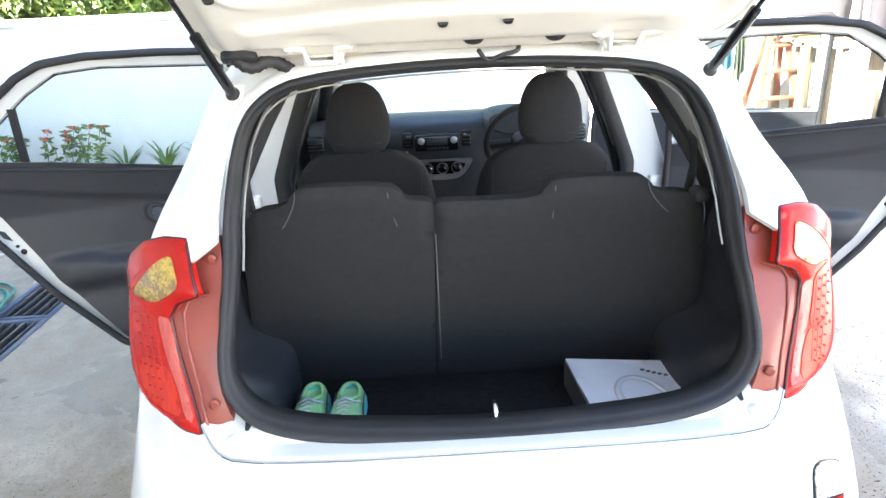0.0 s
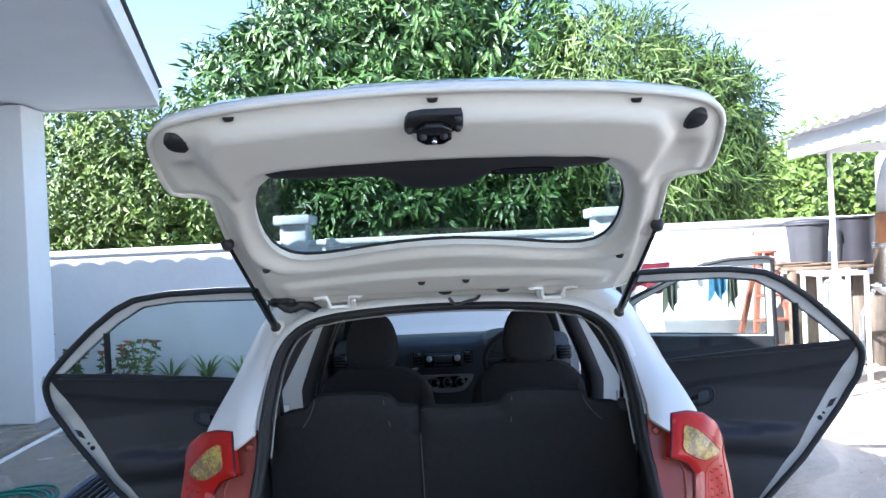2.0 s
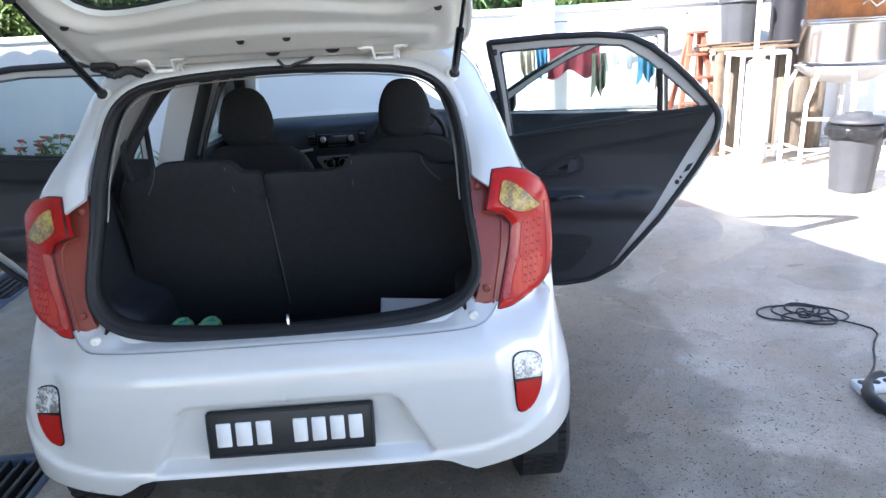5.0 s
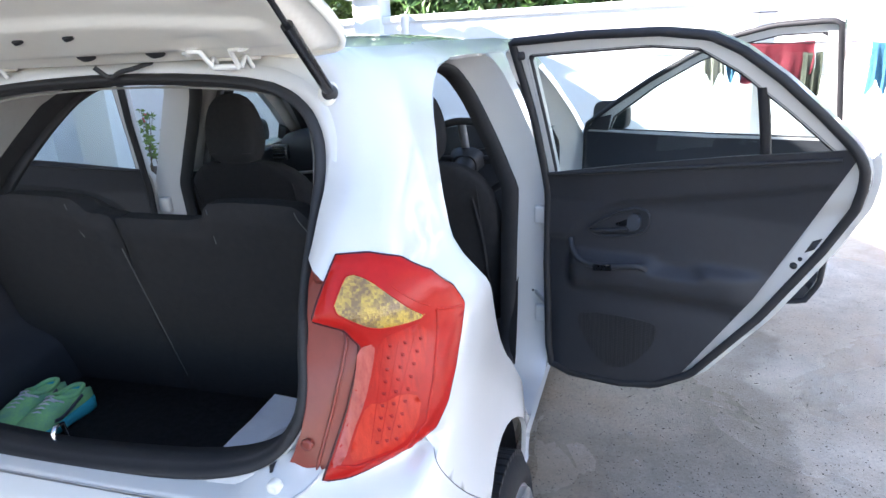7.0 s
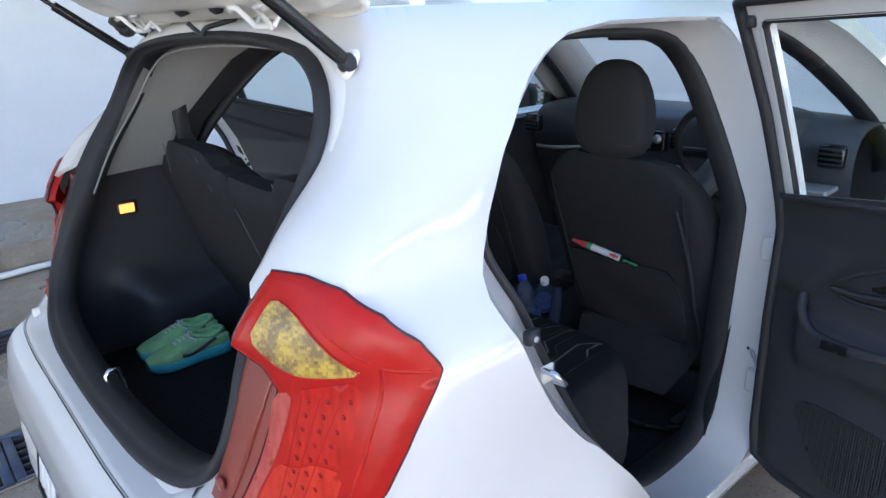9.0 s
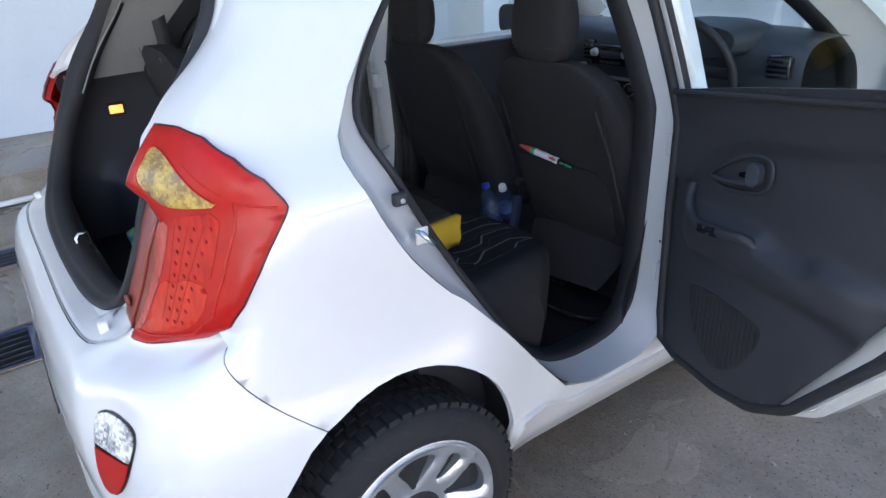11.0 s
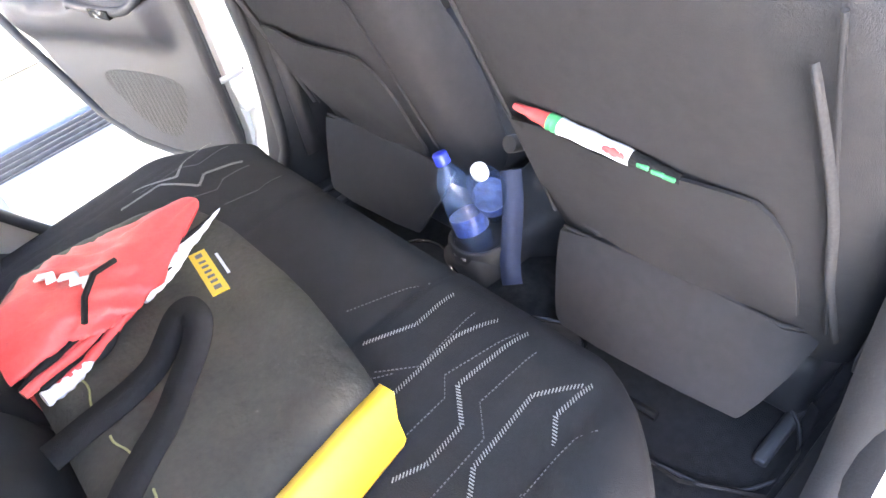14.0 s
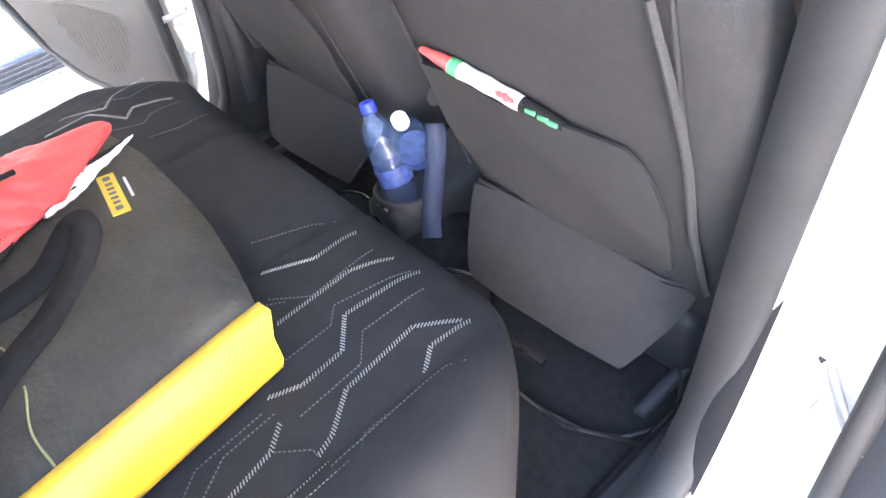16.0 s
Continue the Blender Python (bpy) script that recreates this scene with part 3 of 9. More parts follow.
def roof():
    top = solo("roof", bmesh.new(), M["shingle"], "grey shingle hipped roof with white fascia", "roof", kind="structure")
    bm = bmesh.new()
    poly = [RC, RE, (-14.0, RE[1]), (-14.0, RC[1])]
    bm.faces.new([bm.verts.new((x, y, ROOF_Z)) for x, y in poly[::-1]])
    up = [bm.verts.new((x, y, ROOF_Z + 0.05)) for x, y in poly]
    bm.faces.new(up)
    part("soffit", bm, M["soffit"], top, smooth=False)
    # roof planes rise from the eaves
    bm = bmesh.new()
    r1, r2 = (-7.0, 0.5, ROOF_Z + 2.0), (-7.0, RE[1], ROOF_Z + 2.0)
    e = [(RC[0] + 0.05, RC[1] + 0.05, ROOF_Z + 0.18), (RE[0] + 0.05, RE[1], ROOF_Z + 0.18), (-14, RE[1], ROOF_Z + 0.18), (-14, RC[1] + 0.05, ROOF_Z + 0.18)]
    bm.faces.new([bm.verts.new(p) for p in (e[0], r1, r2, e[1])])
    bm.faces.new([bm.verts.new(p) for p in (e[0], e[3], (-10, 0.5, ROOF_Z + 2), r1)])
    part("roof_plane", bm, M["shingle"], top, smooth=False)
    # fascia boards
    d = (Vector(RE) - Vector(RC)).normalized()
    n = Vector((-d.y, d.x))
    for p, q in ((RC, RE), ((-14.0, RC[1]), RC)):
        dd = (Vector(q) - Vector(p)).normalized()
        nn = Vector((-dd.y, dd.x))
        bm = bmesh.new()
        c = [Vector(p), Vector(q), Vector(q) + nn * 0.03, Vector(p) + nn * 0.03]
        lo = [bm.verts.new((v.x, v.y, ROOF_Z - 0.02)) for v in c]
        hi = [bm.verts.new((v.x, v.y, ROOF_Z + 0.17)) for v in c]
        bm.faces.new(lo[::-1]); bm.faces.new(hi)
        for i in range(4):
            bm.faces.new((lo[i], lo[(i + 1) % 4], hi[(i + 1) % 4], hi[i]))
        bmesh.ops.recalc_face_normals(bm, faces=bm.faces)
        part("fascia", bm, M["soffit"], top, "white painted fascia board", smooth=False)
    # half-round end tiles along the north eave
    for k in range(36):
        x = RC[0] - 0.12 - 0.3 * k
        rows = []
        for j in range(7):
            a = math.pi * j / 6
            rows.append([(x + 0.15 * math.cos(a), RC[1] + 0.06, ROOF_Z + 0.17 + 0.07 * math.sin(a)), (x + 0.15 * math.cos(a), RC[1] - 0.5, ROOF_Z + 0.45 + 0.07 * math.sin(a))])
        part("eave_tile", grid(rows), M["shingle"], top)
    return top


roof()


# ---- the car ----
# x to its right, y ahead, rear bumper at y = 0
YC, NEXP = 0.75, 5.6
W_TAB = [(0.12, 0.70), (0.20, 0.75), (0.30, 0.785), (0.45, 0.786), (0.6, 0.788), (0.8, 0.796), (0.9, 0.801), (0.945, 0.8025), (0.962, 0.799), (0.985, 0.789), (1.1, 0.748),
         (1.25, 0.688), (1.36, 0.635), (1.40, 0.605), (1.43, 0.565), (1.46, 0.49)]
YR_TAB = [(0.20, 0.08), (0.28, 0.035), (0.33, 0.020), (0.40, 0.008), (0.50, 0.0), (0.58, 0.003), (0.64, 0.014), (0.68, 0.034), (0.70, 0.056), (0.711, 0.086), (0.72, 0.115),
          (0.78, 0.152), (1.05, 0.297), (1.36, 0.463), (1.43, 0.505), (1.46, 0.56)]
# unit plan of a rear corner by arc length, from the side (0) to the middle of the rear
_a = np.linspace(0, math.pi / 2, 4001)
_cx, _cy = np.cos(_a) ** (2 / NEXP), np.sin(_a) ** (2 / NEXP)
_q = np.r_[0, np.cumsum(np.hypot(np.diff(_cx * 0.8), np.diff(_cy * 0.48)))]


def eased(tab, w):
    """A table of (place, value) as a function, its corners eased over w."""
    zs = np.arange(tab[0][0] - 0.2, tab[-1][0] + 0.2, 0.002)
    v = np.interp(zs, [t[0] for t in tab], [t[1] for t in tab])
    k = np.ones(max(1, int(w / 0.002))) / max(1, int(w / 0.002))
    pad = len(k)
    for _ in range(2):
        v = np.convolve(np.r_[np.full(pad, v[0]), v, np.full(pad, v[-1])], k, "same")[pad:-pad]
    return lambda z: float(np.interp(z, zs, v))


w_at = eased(W_TAB, 0.014)
flare_at = eased([(0.2, 0.042), (0.3, 0.048), (0.42, 0.050), (0.52, 0.040), (0.62, 0.015), (0.70, 0.003), (0.76, 0.0)], 0.05)


def half_width(z, y=1.0):
    w = w_at(z)
    if y > 2.55:
        w *= max(0.02, 1 - ((y - 2.55) / 1.06) ** 3.2) ** (1 / 3.2) if y < 3.6 else 0.02
    return w - tuck(y, z)


def tuck(y, z):
    """The rear pillars lean in above the belt line."""
    a = max(0.0, min(1.0, (0.98 - y) / 0.40))
    b = max(0.0, min(1.0, (z - 0.955) / 0.12))
    return 0.038 * a * a * (3 - 2 * a) * b * b * (3 - 2 * b)


rear_y = eased(YR_TAB, 0.022)


side_y = eased([(0.20, 0.08), (0.28, 0.035), (0.36, 0.010), (0.44, 0.004), (0.52, 0.008), (0.60, 0.026), (0.66, 0.058), (0.72, 0.104), (0.78, 0.148), (0.85, 0.189), (1.05, 0.297), (1.36, 0.463), (1.43, 0.505), (1.46, 0.56)], 0.05)


def flare(z, y):
    """The rear wings stand out a little low down, round the wheels."""
    k = max(0.0, min(1.0, (1.02 - y) / 0.30))
    return flare_at(z) * k * k * (3 - 2 * k)


def shell0(q, z):
    if q <= 0:
        y = YC - q
        return Vector((half_width(z, y) + flare(z, y), y, z))
    cx, cy = np.interp(q, _q, _cx), np.interp(q, _q, _cy)
    s = min(1.0, max(0.0, (cx - 0.69) / 0.13))
    s = s * s * (3 - 2 * s)
    y = YC - (YC - (rear_y(z) * (1 - s) + side_y(z) * s)) * cy
    k = min(1.0, max(0.0, (cx - 0.80) / 0.17))
    return Vector(((half_width(z) + flare(z, YC)) * cx - tuck(y, z) * k * k * (3 - 2 * k), y, z))


def shell(q, z, d=0.0):
    """A point of the car's right outer skin, d inside it. q: arc from the side towards the rear, or minus metres ahead of YC."""
    p = shell0(q, z)
    if d:
        e = 0.012
        n = (shell0(q + e, z) - shell0(q - e, z)).cross(shell0(q, z + e) - shell0(q, z - e)).normalized()
        p = p - n * d if n.x - n.y > 0 else p + n * d
    return p


def shell_h(q, z, d=0.0):
    """As shell(), but set off level with the ground."""
    p = shell0(q, z)
    t = shell0(q + 0.012, z) - shell0(q - 0.012, z)
    n = Vector((-t.y, t.x, 0)).normalized()
    if n.x - n.y < 0:
        n = -n
    return p - n * d


def R(x, z):
    """Shell coordinate of a point on the rear, by its distance from the middle."""
    return (float(np.interp(-x / half_width(z), -_cx, _q)), z)


def Sd(y, z):
    """Shell coordinate of a point on the side, by its place along the car."""
    if y >= YC:
        return (YC - y, z)
    return (float(np.interp((YC - y) / (YC - side_y(z)), _cy, _q)), z)


car = thing("car", "small white five-door hatchback, tailgate and doors open", "car", (0, 1.8, gz(1.8)))


def pair(name, make, mat, parent=None, label="", smooth=True):
    """The same part on the right and the left of the car."""
    bm = make()
    b2 = both(bm)
    return part(name, bm, mat, parent or car, label, smooth), part(name, b2, mat, parent or car, label, smooth)


def whole(name, make, mat, label=""):
    """Both halves of a part, joined down the middle."""
    bm = make()
    merge(bm, both(bm))
    bmesh.ops.remove_doubles(bm, verts=[v for v in bm.verts if abs(v.co.x) < 0.003], dist=0.004)
    bmesh.ops.delete(bm, geom=[f for f in bm.faces if all(abs(v.co.x) < 0.003 for v in f.verts)], context="FACES")
    return part(name, bm, mat, car, label)


# outlines in shell coordinates
SEAL = [(0.0, 1.408), (0.216, 1.402), (0.380, 1.386), (0.452, 1.358), (0.500, 1.311), (0.526, 1.243), (0.537, 1.123), (0.536, 1.022), (0.546, 0.923),
        (0.554, 0.858), (0.546, 0.802), (0.510, 0.752), (0.453, 0.724), (0.353, 0.707), (0.176, 0.699), (0.0, 0.695)]
# the lamp's outline, by distance from the middle and height
LAMP = [(0.600, 1.097), (0.65, 1.096), (0.70, 1.083), (0.745, 1.050), (0.773, 1.010), (0.786, 0.966), (0.785, 0.915), (0.782, 0.865), (0.774, 0.81), (0.757, 0.768), (0.716, 0.740),
        (0.63, 0.724), (0.592, 0.724), (0.606, 0.773), (0.624, 0.834), (0.638, 0.895), (0.645, 0.945), (0.622, 0.977), (0.574, 0.998), (0.586, 1.045)]
ARCH = [(0.575 + 0.305 * math.cos(t), 0.245 + 0.33 * math.sin(t)) for t in np.linspace(math.pi * 0.86, 0.0, 18)]
APO = [(0.97, 0.425), (0.86, 0.557), (0.72, 0.700), (0.63, 0.805), (0.575, 0.897), (0.535, 0.985), (0.528, 1.018), (0.536, 1.05), (0.58, 1.125), (0.645, 1.21), (0.715, 1.288), (0.80, 1.355), (0.87, 1.383)]

_s0, _s1 = Sd(0.240, 0.785), Sd(0.405, 0.525)
SEAM = [(_s0[0] + (_s1[0] - _s0[0]) * k / 24, _s0[1] + (_s1[1] - _s0[1]) * k / 24) for k in range(25)]


def quarter():
    poly = [R(0.30, 1.428), R(0.380, 1.397), R(0.457, 1.366), R(0.506, 1.315), R(0.532, 1.243), R(0.543, 1.123), R(0.541, 1.085)]
    poly += [R(0.58, 1.06), R(0.63, 1.03), R(0.68, 0.99), Sd(0.350, 0.95), Sd(0.335, 0.90), Sd(0.305, 0.85), Sd(0.27, 0.81)] + SEAM

    poly += [Sd(y, z) for y, z in ARCH if y > 0.42]
    poly += [Sd(0.88, 0.19), Sd(0.90, 0.30), *[Sd(y, z) for y, z in APO], Sd(0.95, 1.40), Sd(0.95, 1.435), Sd(0.62, 1.435)]
    return panel(poly, [], 0.02, wing_surf, 0.012)


def rear_frame():
    """White flange round the tailgate's opening, beside and above the seal."""
    poly = [R(0.0, 1.44), R(0.0, 1.408)] + [R(x, z) for x, z in SEAL[1:7]]
    poly += [R(0.541, 1.085), R(0.543, 1.123), R(0.532, 1.243), R(0.506, 1.315), R(0.457, 1.366), R(0.380, 1.397), R(0.30, 1.428), Sd(0.62, 1.435), Sd(0.62, 1.44)]
    return panel(poly, [], 0.03, lambda q, z, d=0: shell(q, z, d + 0.004), 0.01)


whole("tailgate_flange", rear_frame, M["paint_in"])


def ease(k):
    k = max(0.0, min(1.0, k))
    return k * k * (3 - 2 * k)


def RX(x, z):
    """As R(), on the flared skin low down."""
    return (float(np.interp(-x / (half_width(z) + flare(z, YC)), -_cx, _q)), z)


LIP_X, LIP_Z = (0.0, 0.386, 0.527, 0.633, 0.708, 0.739, 0.754), (0.366, 0.367, 0.379, 0.407, 0.452, 0.481, 0.52)
# the small lamp's outline, by distance from the middle and height
REFL_XZ = [(0.613, 0.612), (0.630, 0.623), (0.672, 0.615), (0.697, 0.600), (0.704, 0.575), (0.701, 0.54), (0.692, 0.50), (0.668, 0.462), (0.637, 0.450), (0.619, 0.464), (0.614, 0.555)]


def bumper_surf(q, z, d=0.0):
    p = shell(q, z, d)
    # recess for the plate
    hw = 0.292 + (0.558 - z) / 0.185 * 0.092 - 0.03 * max(0.0, (z - 0.53) / 0.03) ** 2
    e = ease((hw - p.x) / 0.015) * ease((0.562 - z) / 0.016) * ease((z - 0.362) / 0.012)
    p.y += 0.04 * e
    # lower lip, standing out under a crease that sweeps up round the sides
    lo = float(np.interp(p.x, LIP_X, LIP_Z)) - z
    p += Vector((0.25 * max(0.0, p.x - 0.55), -1, 0)).normalized() * 0.013 * ease(lo / 0.022) * (1 - 0.6 * ease((p.x - 0.70) / 0.08))
    # shallow dish round the lamp
    k = near(REFL_XZ, p.x, z) if not within(REFL_XZ, p.x, z) else 0.0
    p.y += 0.007 * (1 - ease(k / 0.035))
    return under_lamp(p, z, d)


# the bumper's upper edge, from the middle to the lamp
SILL = [(0.10, 0.699), (0.27, 0.699), (0.391, 0.700), (0.47, 0.701), (0.515, 0.703), (0.545, 0.708), (0.566, 0.716), (0.580, 0.728), (0.588, 0.740)]


def bumper():
    poly = [R(0.0, 0.699), R(0.0, 0.342), R(0.37, 0.343), RX(0.43, 0.332), RX(0.468, 0.306), RX(0.50, 0.289), RX(0.60, 0.308), RX(0.70, 0.337), Sd(0.2, 0.365), Sd(0.30, 0.413)]
    poly += [Sd(0.335, 0.455), Sd(0.37, 0.497), *[(q + 0.0012, z - 0.0012) for q, z in SEAM[::-1]], R(0.70, 0.77)]
    poly += [R(0.66, 0.745), R(0.63, 0.740), *[R(x, z) for x, z in SILL[::-1]]]
    return panel(poly, [], 0.012, bumper_surf, 0.01)


def opening_y(z, x=0.0):
    """The opening's slope, its sill bowed back at the corners."""
    return 0.12 + 0.535 * (z - 0.72) + 0.018 * min(1.0, (x / 0.5) ** 2) * max(0.0, min(1.0, (0.92 - z) / 0.16)) + 0.022 * math.exp(-((z - 1.25) / 0.10) ** 2) * min(1.0, max(0.0, (abs(x) - 0.36) / 0.1))


LAMP_R = [tuple(p) for p in resample(LAMP, 0.02)]
u_out = eased([(0.73, 0.13), (0.742, 0.16), (0.768, 0.200), (0.81, 0.217), (0.865, 0.224), (0.915, 0.227), (0.968, 0.228), (1.1, 0.228)], 0.02)

lamp_turn = eased([(0.74, 0.036), (0.81, 0.049), (0.865, 0.066), (0.915, 0.088), (0.966, 0.120), (1.05, 0.105), (1.1, 0.095)], 0.04)
lamp_base = eased([(0.70, 0.120), (0.773, 0.153), (0.834, 0.170), (0.95, 0.193), (1.0, 0.192), (1.05, 0.214), (1.12, 0.262)], 0.05)


def lamp_y(x, z):
    """The lens: swept forward from the opening's slope, then turning over a ridge to the car's side."""
    u = max(0.0, x - 0.56)
    return lamp_base(z) + 0.45 * u + lamp_turn(z) * min(1.15, u / u_out(z)) ** 4.5


def within(loop, x, z):
    c = False
    for (x0, z0), (x1, z1) in zip(loop, loop[1:] + loop[:1]):
        if (z0 > z) != (z1 > z) and x < x0 + (x1 - x0) * (z - z0) / (z1 - z0):
            c = not c
    return c


def lamp_surf(x, z, d=0.0):
    e = 0.004
    n = Vector(((lamp_y(x + e, z) - lamp_y(x - e, z)) / (2 * e), -1, (lamp_y(x, z + e) - lamp_y(x, z - e)) / (2 * e))).normalized()
    k = 0.006 * (1 - min(1.0, near(LAMP_R, x, z) / 0.010)) ** 2
    return Vector((x, lamp_y(x, z), z)) + n * (0.006 - d - k)


def under_lamp(p, z, d):
    """Sets the skin back where it would cover the lamp."""
    zc = max(z, 0.724)
    if p.x > 0.54 and 0.66 < z < 1.12:
        gap = lamp_y(min(p.x, 0.786), zc) + 0.006 + d - p.y
        if gap > 0:
            k = 0.0 if within(LAMP_R, p.x, z) else near(LAMP_R, p.x, z)
            p.y += gap * math.exp(-(k / 0.035) ** 2)
    return p


def wing_surf(q, z, d=0.0):
    """The quarter panel's skin, drawn out to meet the lamp's edge."""
    p = shell(q, z, d)
    if q > 0 and 0.7 < z < 1.32 and p.y < 0.6:
        gap = lamp_y(min(p.x, 0.786), z) + 0.005 + d - p.y
        if gap < 0:
            k = 0.0 if within(LAMP_R, p.x, z) else near(LAMP_R, p.x, z)
            w = max(0.0, min(1.0, (0.44 + 0.4 * max(0.0, z - 0.97) - p.y) / 0.07)) * max(0.0, min(1.0, (z - 0.80) / 0.08))
            p.y += gap * math.exp(-(k / 0.085) ** 2) * w * w * (3 - 2 * w)
    return under_lamp(p, z, d)


whole("rear_bumper", bumper, M["paint"])
pair("bumper_underside", lambda: grid([[shell(R(x, z)[0], z, d) for d in (0.0, 0.08, 0.2)] for x, z in ((0.001, 0.352), (0.36, 0.352), (0.455, 0.318), (0.5, 0.302), (0.6, 0.318), (0.7, 0.345))]), M["black"])
pair("rear_quarter_panel", quarter, M["paint"])
AMBER = [(0.604, 1.012), (0.614, 1.045), (0.622, 1.068), (0.655, 1.056), (0.69, 1.027), (0.718, 0.997), (0.740, 0.975), (0.70, 0.972), (0.668, 0.973), (0.635, 0.991)]
LSTRIP = [(0.672, 0.952), (0.70, 0.962), (0.737, 0.968), (0.738, 0.90), (0.735, 0.846), (0.705, 0.858), (0.680, 0.846), (0.657, 0.85), (0.668, 0.91)]
LOWSTRIP = [(0.655, 0.845), (0.680, 0.840), (0.705, 0.853), (0.735, 0.840), (0.730, 0.79), (0.705, 0.762), (0.66, 0.752), (0.628, 0.750), (0.638, 0.80)]
EDGE = [(0.640, 0.940), (0.667, 0.950), (0.664, 0.91), (0.651, 0.845), (0.634, 0.80), (0.622, 0.748), (0.601, 0.742), (0.614, 0.79), (0.628, 0.84), (0.637, 0.895)]


def tail_lamp():
    lamps = pair("tail_lamp", lambda: panel(LAMP_R, [], 0.010, lamp_surf, 0.022), M["red"], label="red wrap-round tail lamp")
    up = lambda h: (lambda q, z, d=0: lamp_surf(q, z, d - h))
    for side, lamp in enumerate(lamps):
        def add(name, bm, mat, label="", smooth=True):
            part(name, both(bm) if side else bm, mat, lamp, label, smooth)
        add("indicator_lens", panel(rounded(AMBER, 1), [], 0.010, up(0.0014), 0.003), M["amber"], "clear and amber indicator window")
        add("window_rim", tube([lamp_surf(q, z, -0.0012) for q, z in loop_n(rounded(AMBER, 1), 60)], 0.0014, 6, closed=True), M["red_pale"])
        add("brake_lens", panel(rounded(LSTRIP, 1), [], 0.010, up(0.0012), 0.003), M["red_pale"], "bright red ribbed brake light")
        add("reverse_lens", panel(rounded(LOWSTRIP, 1), [], 0.010, up(0.0012), 0.003), M["red_low"], "lower red lens, tinted orange for the reflected ground")
        add("lens_edge", panel(rounded(EDGE, 1), [], 0.010, up(0.0010), 0.003), M["red_pink"], "pale pink bevel along the lens")
        # the pale ridge round the inner lenses, and the one to the side's tip
        for pts, r in (([(0.750, 0.982), (0.752, 0.93), (0.750, 0.86), (0.742, 0.79), (0.712, 0.755), (0.64, 0.741), (0.602, 0.747)], 0.0036), ([(0.750, 0.982), (0.768, 0.972), (0.780, 0.966)], 0.003), ([(0.69, 1.040), (0.742, 0.992)], 0.0022)):
            add("lens_ridge", tube([lamp_surf(*tuple(v), 0.0015) for v in resample(pts, 0.012, closed=False)], r, 8), M["red_pale"])
        # rows of small diodes behind the brake lens, each under a thin tick
        for k in range(3):
            for j in range(9):
                z = 0.940 - 0.0205 * j
                x = 0.688 + 0.021 * k - (0.10 + 0.04 * k) * (0.95 - z)
                c = lamp_surf(x, z, -0.0010)
                add("diode", box(c - Vector((0.0045, 0.0010, 0.0026)), c + Vector((0.0045, 0.0010, 0.0026)), 0, 1), M["red_deep"])
        for k in range(3):
            x = 0.680 + 0.021 * k
            bar = [lamp_surf(x - (0.10 + 0.04 * k) * (0.95 - z), z, -0.0009) for z in np.linspace(0.945, 0.775, 12)]
            add("lens_groove", tube(bar, 0.0008, 5), M["red"])
        ring = [lamp_surf(q, z, 0.004) for q, z in loop_n(LAMP_R, 120)]
        add("lens_rim", tube(ring, 0.0042, 6, closed=True), M["red_dark"], "dark edge of the lens")
    return lamps


tail_lamp()

BACK = [R(0.541, 1.085), R(0.585, 1.10), R(0.615, 1.09), R(0.605, 1.04), R(0.59, 0.998), R(0.63, 0.975), R(0.668, 0.95), R(0.668, 0.90), R(0.662, 0.85), R(0.650, 0.79),
        R(0.635, 0.729), R(0.575, 0.731), R(0.52, 0.738), R(0.532, 0.762), R(0.545, 0.80), R(0.551, 0.858), R(0.543, 0.923), R(0.533, 1.022)]


mount_y = eased([(0.70, 0.150), (0.782, 0.168), (0.90, 0.214), (1.05, 0.281), (1.12, 0.318)], 0.03)


def mount_surf(q, z, d=0.0):
    p = shell0(q, z)
    y = mount_y(z) + 0.10 * max(0.0, p.x - 0.56)
    if p.x > 0.575:
        y = max(y, lamp_y(p.x, z) + 0.010)
    return Vector((p.x, y - 0.004 + d, z))


mounts = pair("lamp_mount", lambda: panel(BACK, [], 0.02, mount_surf, 0.04), M["red_in"], label="dull red lamp base with screws")
for side, mt in enumerate(mounts):
    ledge = [mount_surf(*R(x, z), -0.001) for x, z in resample([(0.563, 0.985), (0.606, 0.972), (0.617, 0.95), (0.612, 0.90), (0.600, 0.84), (0.586, 0.78), (0.576, 0.735)], 0.012, closed=False)]
    part("ledge", both(tube(ledge, 0.0035, 6)) if side else tube(ledge, 0.0035, 6), M["red_in"], mt)
    for x, z in ((0.557, 1.050), (0.560, 0.782)):
        p = mount_surf(*R(x, z))
        bm = lathe([(0.004, -0.008), (0.011, -0.008), (0.011, -0.002), (0.0075, -0.001), (0.0075, -0.005), (0.002, -0.005)], 14, "y", p)
        part("screw", both(bm) if side else bm, M["red_in"], mt)
for x in (0.516, -0.516):
    part("bump_stop", lathe([(0.003, -0.004), (0.005, -0.006), (0.011, -0.006), (0.013, -0.002), (0.013, 0.01)], 14, "y", (x, 0.110, 0.724)), M["paint_in"], car, "round white rubber stop")

# tailgate opening: seal, sill trim, striker
def seal_loop():
    return [(x, z) for x, z in SEAL] + [(-x, z) for x, z in SEAL[-2:0:-1]]


